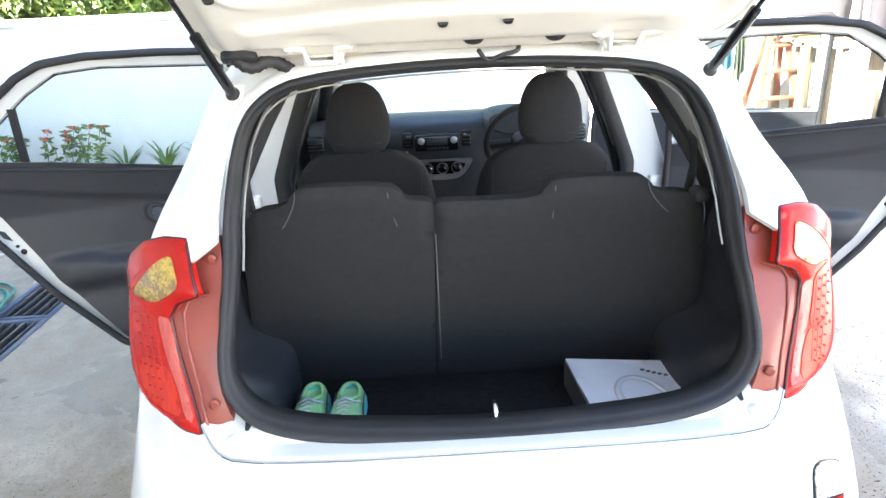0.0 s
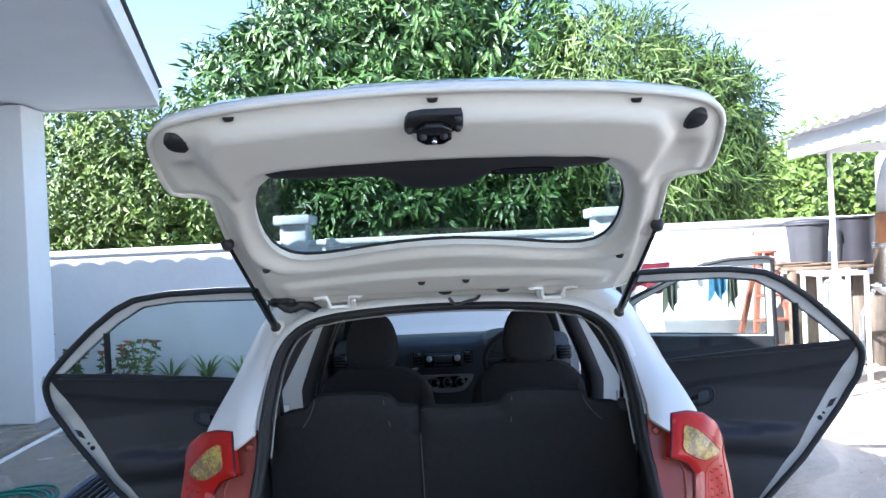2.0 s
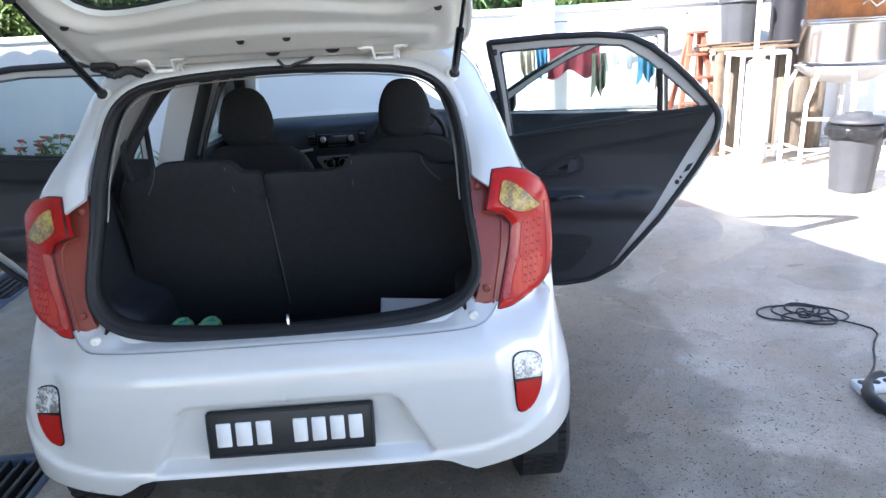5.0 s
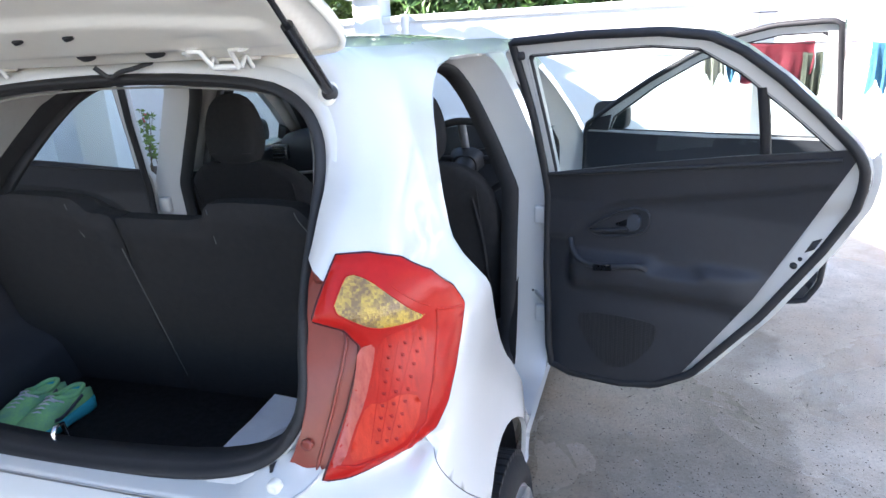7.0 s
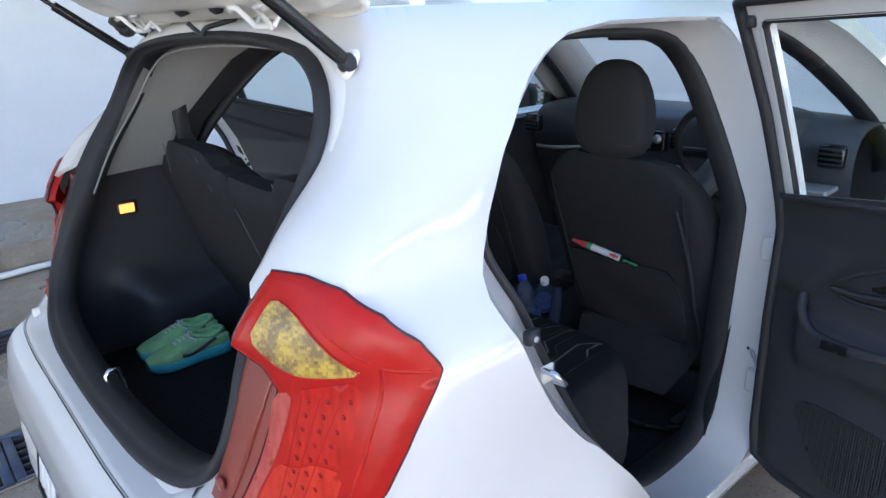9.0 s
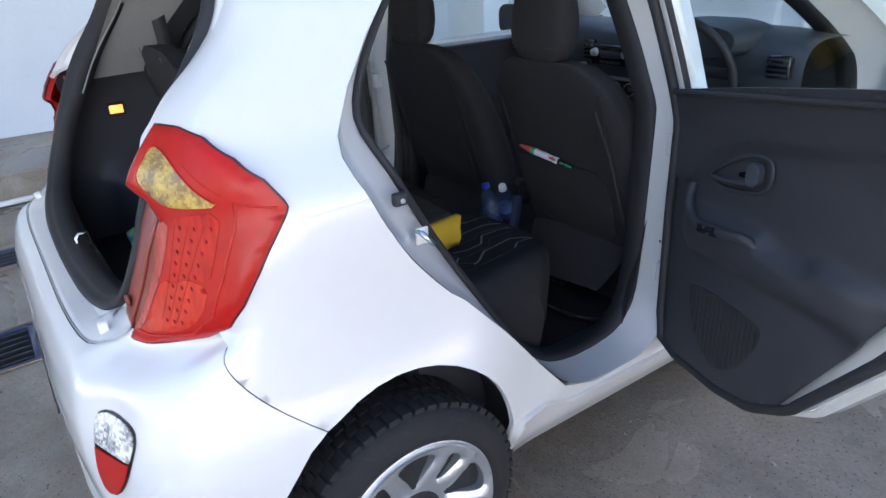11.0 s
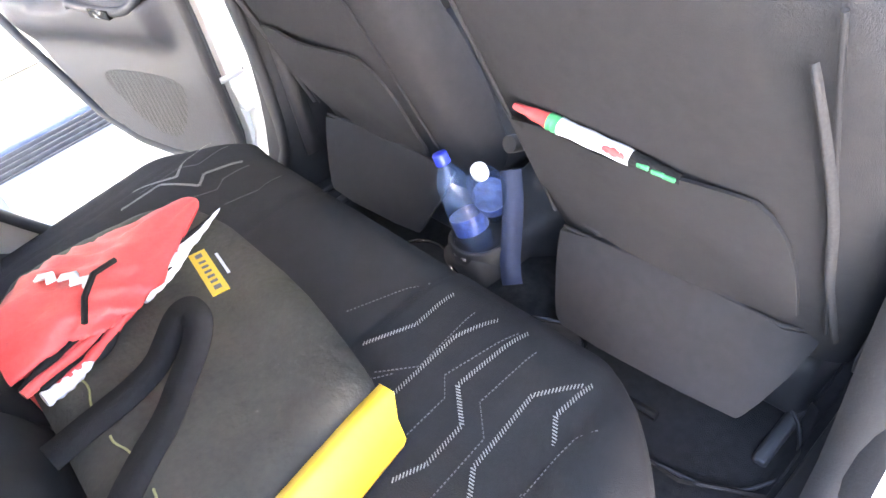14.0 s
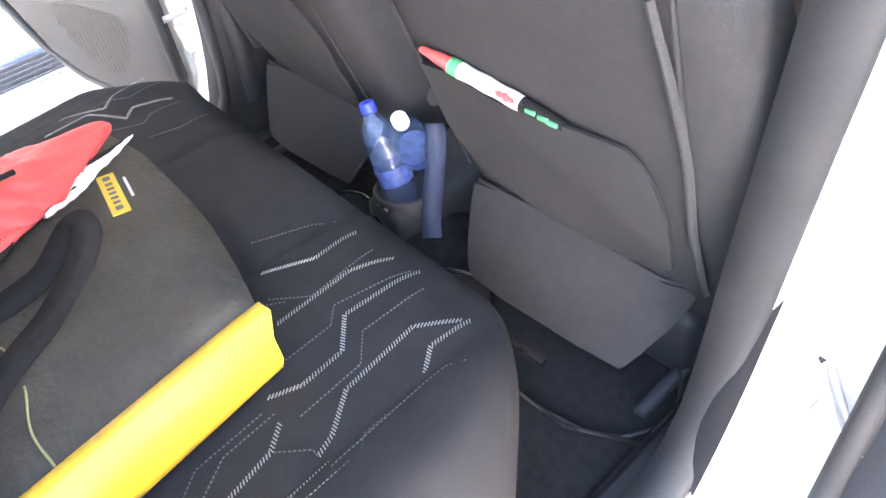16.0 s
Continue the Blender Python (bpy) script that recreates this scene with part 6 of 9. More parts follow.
# centre console with cup holder, hand brake
con = part("console", loft_box([((-0.050 if y < 1.64 else 0.0, y, z), w, h, (1, 0, 0), (0, 0, 1)) for y, z, w, h in ((1.478, 0.270, 0.044, 0.060), (1.486, 0.280, 0.058, 0.078), (1.60, 0.285, 0.066, 0.080), (1.66, 0.33, 0.085, 0.10), (2.1, 0.38, 0.10, 0.12), (2.26, 0.45, 0.13, 0.16))], 24, 4), M["rubber"], car, "black plastic centre console with cup holders")
cup = part("cup_holder", lathe([(0.050, 0.20), (0.050, 0.352), (0.053, 0.364), (0.058, 0.367), (0.062, 0.362), (0.061, 0.335), (0.057, 0.24)], 32, "z", (-0.050, 1.540, 0.004)), M["black"], con, "round black cup holder with a lip")
for x0, w in ((-0.062, 0.010), (-0.048, 0.004), (-0.040, 0.008)):
    part("bar", box((x0, 1.479, 0.352), (x0 + w, 1.482, 0.358), 0, 1), M["stitch"], con)
part("hand_brake", tube([(0.0, 1.75, 0.47), (0.0, 1.66, 0.53), (0.0, 1.60, 0.555)], 0.016, 10), M["black"], car)
part("gear_lever", tube([(-0.02, 2.02, 0.48), (-0.02, 1.99, 0.62)], 0.012, 10), M["black"], car)
M["belt_blue"] = material("blue_grey_webbing", (0.018, 0.030, 0.065), 0.7, bump=0.3, bump_scale=600, var=0.15, scale=60)
part("belt_stalk", ribbon(smooth_open([(-0.004, 1.60, 0.50), (0.008, 1.585, 0.45), (0.018, 1.560, 0.39), (0.022, 1.540, 0.335), (0.042, 1.520, 0.285), (0.07, 1.52, 0.25)], 2), [(-0.019, -0.003), (0.019, -0.003), (0.019, 0.003), (-0.019, 0.003)], up=(0.75, -0.65, 0)), M["belt_blue"], car, "blue-grey belt buckle webbing")


# rubber mats in the rear footwells
def mat(cx, hw):
    P = rounded([(cx - hw, 1.40), (cx + hw, 1.40), (cx + hw, 1.62), (cx + hw - 0.04, 1.64), (cx - hw + 0.04, 1.64), (cx - hw, 1.62)], 1)

    def surf(x, y, d=0.0):
        k = near(P, x, y)
        return Vector((x, y, 0.25 + 0.018 * (1 - min(1, k / 0.014)) - d))
    return panel(P, [], 0.014, surf, 0.012)


for cx in (-0.37, 0.37):
    fm = solo("floor_mat", mat(cx, 0.20), M["carpet"], "black carpet floor mat with a bound edge", "floor mat", "floor mats")
    part("binding", tube([(x, y, 0.262) for x, y in loop_n(rounded([(cx - 0.2, 1.40), (cx + 0.2, 1.40), (cx + 0.2, 1.64), (cx - 0.2, 1.64)], 2), 60)], 0.0032, 6, closed=True), M["black"], fm, "shiny bound edge")
TMAT = rounded([(-0.25, 1.38), (0.24, 1.38), (0.24, 1.50), (0.19, 1.515), (0.12, 1.46), (-0.06, 1.46), (-0.12, 1.515), (-0.25, 1.50)], 2)
tm = solo("floor_mat", panel(TMAT, [], 0.03, lambda x, y, d=0: Vector((x, y, 0.312 - 0.9 * max(0, abs(x) - 0.14) ** 1.5 - d)), 0.01), M["carpet"], "black carpet mat over the floor hump", "floor mat", "floor mats")
part("binding", tube([(x, y, 0.313 - 0.9 * max(0, abs(x) - 0.14) ** 1.5) for x, y in loop_n(TMAT, 80)], 0.005, 6, closed=True), M["gloss"], tm, "shiny bound edge")
part("seat_lever", tube([(0.28, 1.40, 0.34), (0.37, 1.415, 0.352), (0.42, 1.418, 0.352)], 0.008, 8), M["gloss"], car, "thin black rod with knob")


# centre pillar lining and front belts
def b_trim(z0, z1, xo, w0, w1):
    rows = []
    for z in np.linspace(z0, z1, 12):
        t = (z - z0) / (z1 - z0)
        w = w1 + (w0 - w1) * (1 - t) ** 4
        c = 1.548 + 0.005 * t
        x = inner_x(z) - 0.012
        rows.append([(x + 0.03, c - w - 0.01, z), (x, c - w, z), (x - xo, c - w * 0.7, z), (x - xo, c + w * 0.7, z), (x, c + w, z), (x + 0.03, c + w + 0.01, z)])
    return grid(rows)


pair("centre_pillar_trim_low", lambda: b_trim(0.25, 0.99, 0.02, 0.16, 0.05), M["rubber"], label="black lower pillar lining")
pair("centre_pillar_trim_high", lambda: b_trim(0.995, 1.40, 0.018, 0.05, 0.048), M["pillar"], label="grey upper pillar lining")
for side in (1, -1):
    part("front_belt", ribbon([(side * (inner_x(z) - 0.045), 1.55 - 0.02 * (1.3 - z), z) for z in (1.30, 1.1, 0.9, 0.6, 0.36)], [(-0.023, 0), (0.023, 0), (0.023, 0.002), (-0.023, 0.002)], up=(side, 0, 0)), M["black"], car, "black front seat belt")
    part("scuff_plate", box((min(side * 0.58, side * 0.652), 0.98, 0.262), (max(side * 0.58, side * 0.652), 2.5, 0.276), 0.006, 2), M["black"], car)
    part("floor_side", box((min(side * 0.565, side * 0.61), 0.95, 0.21), (max(side * 0.565, side * 0.61), 2.55, 0.262), 0.01, 2), M["carpet"], car)
    part("wheel_house_trim", loft_box([((side * 0.61, y, z), 0.065, h, (1, 0, 0), (0, 0, 1)) for y, z, h in ((0.70, 0.42, 0.16), (0.78, 0.41, 0.15), (0.88, 0.37, 0.12), (0.96, 0.33, 0.085), (1.04, 0.29, 0.045))], 20, 5), M["trim"], car, "black lining beside the bench")


# front pillar lining
def a_trim():
    rows = []
    for t in np.linspace(0, 1, 12):
        y = 2.0 + 0.62 * t
        z = 1.385 - 0.36 * t
        x = inner_x(min(1.4, z + 0.03)) - 0.03
        rows.append([(x + 0.04, y - 0.06, z - 0.03), (x, y - 0.04, z - 0.02), (x - 0.03, y + 0.02, z + 0.02), (x - 0.01, y + 0.09, z + 0.045)])
    return grid(rows)


pair("front_pillar_trim", a_trim, M["pillar"])
# bulkhead below the dashboard
part("bulkhead", box((-0.68, 2.56, 0.2), (0.68, 2.62, 1.0)), M["black"], car, smooth=False)
# sun visors
for side in (1, -1):
    part("sun_visor", box((min(side * 0.12, side * 0.44), 1.93, 1.375), (max(side * 0.12, side * 0.44), 2.05, 1.393), 0.008, 2), M["head"], car)


# ---- doors ----
DO = Vector((1.06, 1.318, 0))
DU = Vector((0.9305, -0.3663, 0))
DN = Vector((-0.3663, -0.9305, 0))


def lean(z):
    return 0.175 * max(0.0, (z - 0.93) / 0.50) ** 1.15


def dpt(u, z, w=0.0, o=DO):
    return o + DU * u + DN * (w + lean(z)) + Vector((0, 0, z))


DOOR = [(-0.30, 0.40), (-0.305, 0.7), (-0.297, 1.0), (-0.30, 1.2), (-0.318, 1.40), (-0.318, 1.436), (-0.08, 1.447), (0.135, 1.446), (0.26, 1.430), (0.335, 1.392), (0.425, 1.32),
        (0.508, 1.237), (0.572, 1.165), (0.598, 1.128), (0.609, 1.09), (0.608, 1.05), (0.594, 0.985), (0.53, 0.862), (0.395, 0.645), (0.216, 0.415), (0.10, 0.342), (-0.025, 0.312), (-0.205, 0.30), (-0.285, 0.32)]
WIN = [(-0.255, 1.00), (-0.268, 1.385), (0.10, 1.400), (0.225, 1.388), (0.32, 1.328), (0.44, 1.222), (0.548, 1.118), (0.52, 1.095), (0.30, 1.07)]
TRIM = [(-0.294, 1.014), (-0.300, 0.7), (-0.296, 0.41), (-0.278, 0.338), (-0.20, 0.318), (-0.025, 0.325), (0.09, 0.358), (0.172, 0.408), (0.366, 0.705), (0.532, 1.03), (0.586, 1.135), (0.555, 1.143), (0.30, 1.112), (0.0, 1.066)]


def inset_loop(loop, d, n):
    """An outline moved inwards by d."""
    p = loop_n(loop, n)
    q = np.roll(p, -1, 0)
    area = (p[:, 0] * q[:, 1] - q[:, 0] * p[:, 1]).sum()
    t = np.roll(p, -1, 0) - np.roll(p, 1, 0)
    nn = np.stack([-t[:, 1], t[:, 0]], 1) / np.linalg.norm(t, axis=1)[:, None]
    return p + nn * d * (1 if area > 0 else -1)


def trim_relief(u, z):
    """Mouldings of the door lining: upper pad, armrest, pocket."""
    h = 0.014
    # crease that arches from the handle towards the rear
    zc = lerp_table([(-0.22, 0.80), (-0.18, 0.845), (-0.131, 0.893), (-0.07, 0.925), (-0.012, 0.944), (0.145, 0.972), (0.284, 0.996), (0.52, 1.047), (0.6, 1.06)], u)
    h += 0.012 / (1 + math.exp(-max(-30, min(30, (z - zc) / 0.0045)))) + 0.004 * math.exp(-((z - zc - 0.004) / 0.006) ** 2)
    # armrest
    za = 0.752 + 0.05 * (u + 0.2) if u < 0.06 else 0.765 + 0.02 * (u - 0.06)
    lo = za - 0.10
    band = 1 / (1 + math.exp(-(z - lo) / 0.012)) / (1 + math.exp((z - za) / 0.005))
    ends = 1 / (1 + math.exp(-(u + 0.20) / 0.008)) / (1 + math.exp((u - 0.36) / 0.02))
    h += 0.042 * band * ends
    # pull cup behind the grip
    cup = math.exp(-((u - 0.145) / 0.075) ** 4 - ((z - (za - 0.012)) / 0.016) ** 4)
    h -= 0.03 * cup
    # lower pad swelling
    h += 0.012 / (1 + math.exp((z - 0.60) / 0.02)) * (1 / (1 + math.exp(-(u + 0.27) / 0.01)))
    return h


def rear_door(side):
    def T(bm):
        return both(bm) if side < 0 else bm
    d = part("rear_door", T(panel(DOOR, [WIN], 0.03, lambda u, z, k=0: dpt(u, z, (-0.034 if z < 0.99 else -0.014) - k * (1.0 if z < 1.0 else 0.6)), 0.062)), M["paint"], car, "white rear door, open wide, with black lining")

    def add(name, bm, mat, label="", smooth=True):
        return part(name, T(bm), mat, d, label, smooth)
    add("door_lining", panel(TRIM, [], 0.012, lambda u, z, k=0: dpt(u, z, trim_relief(u, z) - 0.026 - k), 0.01), M["trim"], "black moulded door lining")
    # outer seal
    lp = inset_loop(DOOR, 0.012, 130)
    add("seal", tube([dpt(u, z, -0.004) for u, z in lp], 0.0125, 8, closed=True), M["rubber"], "black rubber seal along the door edge")
    lw = inset_loop(WIN, -0.004, 80)
    add("window_channel", tube([dpt(u, z, -0.024) for u, z in lw], 0.010, 6, closed=True), M["rubber"])
    g = add("glass", panel(WIN, [], 0.05, lambda u, z, k=0: dpt(u, z, -0.036 - k), 0.004), M["glass"], "clear door glass")
    g.visible_shadow = False
    add("divider_bar", ribbon([dpt(0.372, 1.10, -0.026), dpt(0.370, 1.2, -0.026), dpt(0.366, 1.296, -0.026)], [(-0.011, -0.012), (0.011, -0.012), (0.011, 0.012), (-0.011, 0.012)], up=DN), M["rubber"], "black window divider bar")
    dq = lambda u, z, w=0.0: dpt(u, z, w - 0.02)
    # inner handle: dish and lever
    dish = [(-0.150, 0.838), (-0.12, 0.862), (-0.079, 0.890), (-0.012, 0.922), (0.046, 0.926), (0.058, 0.90), (0.052, 0.866), (0.022, 0.845), (-0.03, 0.832), (-0.09, 0.824)]
    dl = rounded(dish, 1)
    add("handle_dish", panel(dl, [], 0.012, lambda u, z, k=0: dq(u, z, 0.006 - k + 0.002 * near(dl, u, z) / 0.03), 0.012), M["gloss"], "dark handle dish")
    add("handle_rim", tube([dq(u, z, 0.013) for u, z in loop_n(dl, 50)], 0.005, 6, closed=True), M["trim"])
    lev = rounded([(-0.010, 0.856), (0.032, 0.862), (0.034, 0.912), (-0.005, 0.908)], 1)
    add("lever", panel(lev, [], 0.01, lambda u, z, k=0: dq(u, z, 0.028 - k), 0.014), M["dash"], "grey release lever")
    add("lever_arm", ribbon([dq(-0.135, 0.838, 0.014), dq(-0.07, 0.845, 0.020), dq(-0.005, 0.860, 0.022)], [(-0.006, -0.004), (0.006, -0.004), (0.006, 0.004), (-0.006, 0.004)], up=DN), M["trim"])
    # armrest grip
    pts = [dq(-0.205, 0.80, 0.012), dq(-0.19, 0.765, 0.032), dq(-0.15, 0.738, 0.046), dq(-0.10, 0.735, 0.052), dq(-0.02, 0.745, 0.054), dq(0.045, 0.757, 0.048), dq(0.062, 0.742, 0.036), dq(0.072, 0.715, 0.022)]
    add("pull_grip", tube(smooth_open([tuple(p) for p in pts], 2), 0.011, 10), M["trim"], "smooth black pull grip")
    sw_ = [(-0.10, 0.722), (-0.04, 0.730), (-0.04, 0.750), (-0.10, 0.742)]
    add("window_switch", panel(sw_, [], 0.012, lambda u, z, k=0: dq(u, z, 0.066 - k), 0.012), M["gloss"])
    # speaker grille low near the hinge, with a raised rim
    spk = rounded([(-0.185, 0.53), (-0.14, 0.56), (0.085, 0.57), (0.105, 0.54), (0.075, 0.47), (0.015, 0.40), (-0.04, 0.375), (-0.09, 0.385), (-0.145, 0.45)], 2)
    add("speaker_grille", panel(spk, [], 0.01, lambda u, z, k=0: dq(u, z, 0.020 - k), 0.01), M["speaker"], "perforated speaker grille")
    add("speaker_rim", tube([dq(u, z, 0.018) for u, z in loop_n(spk, 60)], 0.0015, 6, closed=True), M["trim"])
    # shut face: latch slot and plugs
    for (u, z, r) in ((0.452, 0.809, 0.010), (0.466, 0.83, 0.006)):
        b = bmesh.new()
        bmesh.ops.create_uvsphere(b, u_segments=12, v_segments=6, radius=r)
        b.transform(Matrix.Translation(dpt(u, z, -0.034)))
        add("rubber_plug", b, M["black"])
    lt = [(0.475, 0.850), (0.498, 0.862), (0.514, 0.895), (0.491, 0.884)]
    add("latch_slot", panel(lt, [], 0.01, lambda u, z, k=0: dpt(u, z, -0.031 - k), 0.006), M["black"])
    # hinge face, check strap and hinges
    add("check_strap", ribbon([Vector((0.722, 1.500, 0.580)), Vector((0.745, 1.478, 0.570)), Vector((0.772, 1.452, 0.556)), Vector((0.800, 1.425, 0.545))], [(-0.007, -0.003), (0.007, -0.003), (0.007, 0.003), (-0.007, 0.003)], up=(0.7, 0.7, 0)), M["silver"], "grey metal check strap")
    cd_ = Vector((0.72, -0.66, -0.28)).normalized()
    ca_, cb_ = cd_.cross(Vector((0, 0, 1))).normalized(), cd_.cross(cd_.cross(Vector((0, 0, 1)))).normalized()
    c0 = Vector((0.708, 1.512, 0.586))
    add("check_boot", loft_box([(c0 + cd_ * h, a, a, ca_, cb_) for h, a in ((0.0, 0.010), (0.002, 0.013), (0.008, 0.014), (0.012, 0.010), (0.016, 0.013), (0.024, 0.013), (0.028, 0.009), (0.034, 0.010), (0.040, 0.007))], 14, 2.4), M["black"], "black rubber boot of the check strap")
    for z in (0.50, 0.86):
        add("hinge", box((0.742, 1.455, z - 0.03), (0.79, 1.50, z + 0.03), 0.006, 2), M["paint"], "white painted hinge")
    add("window_sill_seal", tube([dpt(u, 1.012 + (u + 0.28) * 0.13, 0.004) for u in np.linspace(-0.27, 0.55, 20)], 0.007, 6), M["rubber"])
    add("corner_block", box(dpt(-0.29, 1.385, -0.01) - Vector((0.012, 0.01, 0.012)), dpt(-0.29, 1.385, -0.01) + Vector((0.012, 0.01, 0.012)), 0.004, 1), M["black"])
    # outer skin, standing a little past the seal below the belt line
    sk = [tuple(p) for p in inset_loop(DOOR, -0.016, 130) if p[1] < 1.13 and p[0] > -0.27]
    k0 = max(range(len(sk)), key=lambda i: math.dist(sk[i], sk[i - 1]))
    add("outer_skin", panel(sk[k0:] + sk[:k0], [], 0.03, lambda u, z, k=0: dpt(u, z, -0.070 - k), 0.034), M["paint"], "white outer skin of the door")
    # outer rubbing strip
    add("rubbing_strip", ribbon([dpt(u, 0.50, -0.108) for u in (-0.26, 0.0, 0.24)], [(-0.02, -0.004), (0.02, -0.004), (0.02, 0.006), (-0.02, 0.006)], up=DN), M["black"], "black rubbing strip")
    return d


def speaker_material():
    m = material("speaker_mesh", (0.016, 0.016, 0.018), 0.5, var=0.1, scale=20)
    nt = m.node_tree
    tc = nt.nodes.new("ShaderNodeTexCoord")
    v = nt.nodes.new("ShaderNodeTexVoronoi")
    v.inputs["Scale"].default_value = 170
    v.inputs["Randomness"].default_value = 0.1
    nt.links.new(tc.outputs["Object"], v.inputs["Vector"])
    bp = nt.nodes.new("ShaderNodeBump")
    bp.inputs["Strength"].default_value = 0.9
    bp.inputs["Distance"].default_value = 0.004
    nt.links.new(v.outputs["Distance"], bp.inputs["Height"])
    nt.links.new(bp.outputs[0], nt.nodes["Principled BSDF"].inputs["Normal"])
    return m


M["speaker"] = speaker_material()
rear_door(1)
rear_door(-1)
# strikers and lock plugs on the rear jambs
for side in (1, -1):
    part("door_striker", tube([(side * 0.712, 0.700, 0.815), (side * 0.745, 0.690, 0.825), (side * 0.748, 0.715, 0.797), (side * 0.715, 0.727, 0.785)], 0.006, 8), M["chrome"], car, "bright striker loop")
    part("striker_plate", box((min(side * 0.706, side * 0.713), 0.697, 0.785), (max(side * 0.706, side * 0.713), 0.728, 0.822), 0.003, 1), M["paint_in"], car)
    bm = box((min(side * 0.708, side * 0.727), 0.645, 0.884), (max(side * 0.708, side * 0.727), 0.676, 0.912), 0.006, 2)
    bm2 = bm
    part("jamb_plug", bm2, M["black"], car, "black plug with a screw")
    part("plug_screw", lathe([(0.002, side * 0.008), (0.005, side * 0.008), (0.006, side * 0.003)], 10, "x", (side * 0.722, 0.662, 0.896)), M["silver"], car)

# the driver's front door stands open, the other is shut
FDO = Vector((0.79, 2.58, 0))
FDOOR = [(0.02, 0.42), (0.0, 0.7), (0.01, 0.96), (0.03, 1.03), (0.16, 1.12), (0.36, 1.24), (0.56, 1.345), (0.72, 1.41), (0.86, 1.44), (1.04, 1.447), (1.085, 1.44), (1.092, 1.2), (1.10, 0.98), (1.105, 0.6), (1.09, 0.40), (1.04, 0.31), (0.95, 0.29), (0.2, 0.29), (0.07, 0.32)]
FWIN = [(0.14, 1.00), (0.17, 1.065), (0.38, 1.205), (0.58, 1.31), (0.74, 1.37), (0.88, 1.398), (1.035, 1.402), (1.045, 1.2), (1.05, 1.0)]
FTRIM = [(0.03, 0.99), (0.02, 0.7), (0.04, 0.42), (0.08, 0.34), (0.2, 0.31), (0.95, 0.31), (1.03, 0.33), (1.07, 0.42), (1.08, 0.7), (1.08, 0.995), (0.6, 0.985), (0.12, 0.99)]


def front_door_open():
    fp = lambda u, z, w=0: dpt(u, z, w, FDO)
    d = part("front_door", panel(FDOOR, [FWIN], 0.04, lambda u, z, k=0: fp(u, z, -0.012 - k), 0.062), M["paint"], car, "white driver's door, open wide")
    part("door_lining", panel(FTRIM, [], 0.03, lambda u, z, k=0: fp(u, z, 0.004 + 0.03 / (1 + math.exp(-(z - 0.66) / 0.012)) / (1 + math.exp((z - 0.76) / 0.006)) - k), 0.012), M["trim"], d, "black moulded door lining")
    part("seal", tube([fp(u, z, -0.004) for u, z in inset_loop(FDOOR, 0.008, 110)], 0.0115, 6, closed=True), M["rubber"], d)
    part("window_channel", tube([fp(u, z, -0.024) for u, z in inset_loop(FWIN, -0.004, 70)], 0.010, 6, closed=True), M["rubber"], d)
    g = part("glass", panel(FWIN, [], 0.06, lambda u, z, k=0: fp(u, z, -0.036 - k), 0.004), M["glass"], d, "clear door glass")
    g.visible_shadow = False
    tri = [(0.03, 1.0), (0.14, 1.0), (0.165, 1.075), (0.10, 1.06)]
    part("mirror_sail", panel(tri, [], 0.03, lambda u, z, k=0: fp(u, z, 0.0 - k), 0.08), M["black"], d)
    c = fp(0.13, 1.06, -0.10)
    ma, mb = DU, Vector((0, 0, 1))
    mi = part("door_mirror", loft_box([(c + DN * h, a, b, ma, mb) for h, a, b in ((-0.06, 0.03, 0.03), (-0.05, 0.06, 0.05), (-0.02, 0.082, 0.068), (0.03, 0.088, 0.072), (0.04, 0.084, 0.068))], 28, 3.4), M["black"], d, "black door mirror")
    return d


front_door_open()


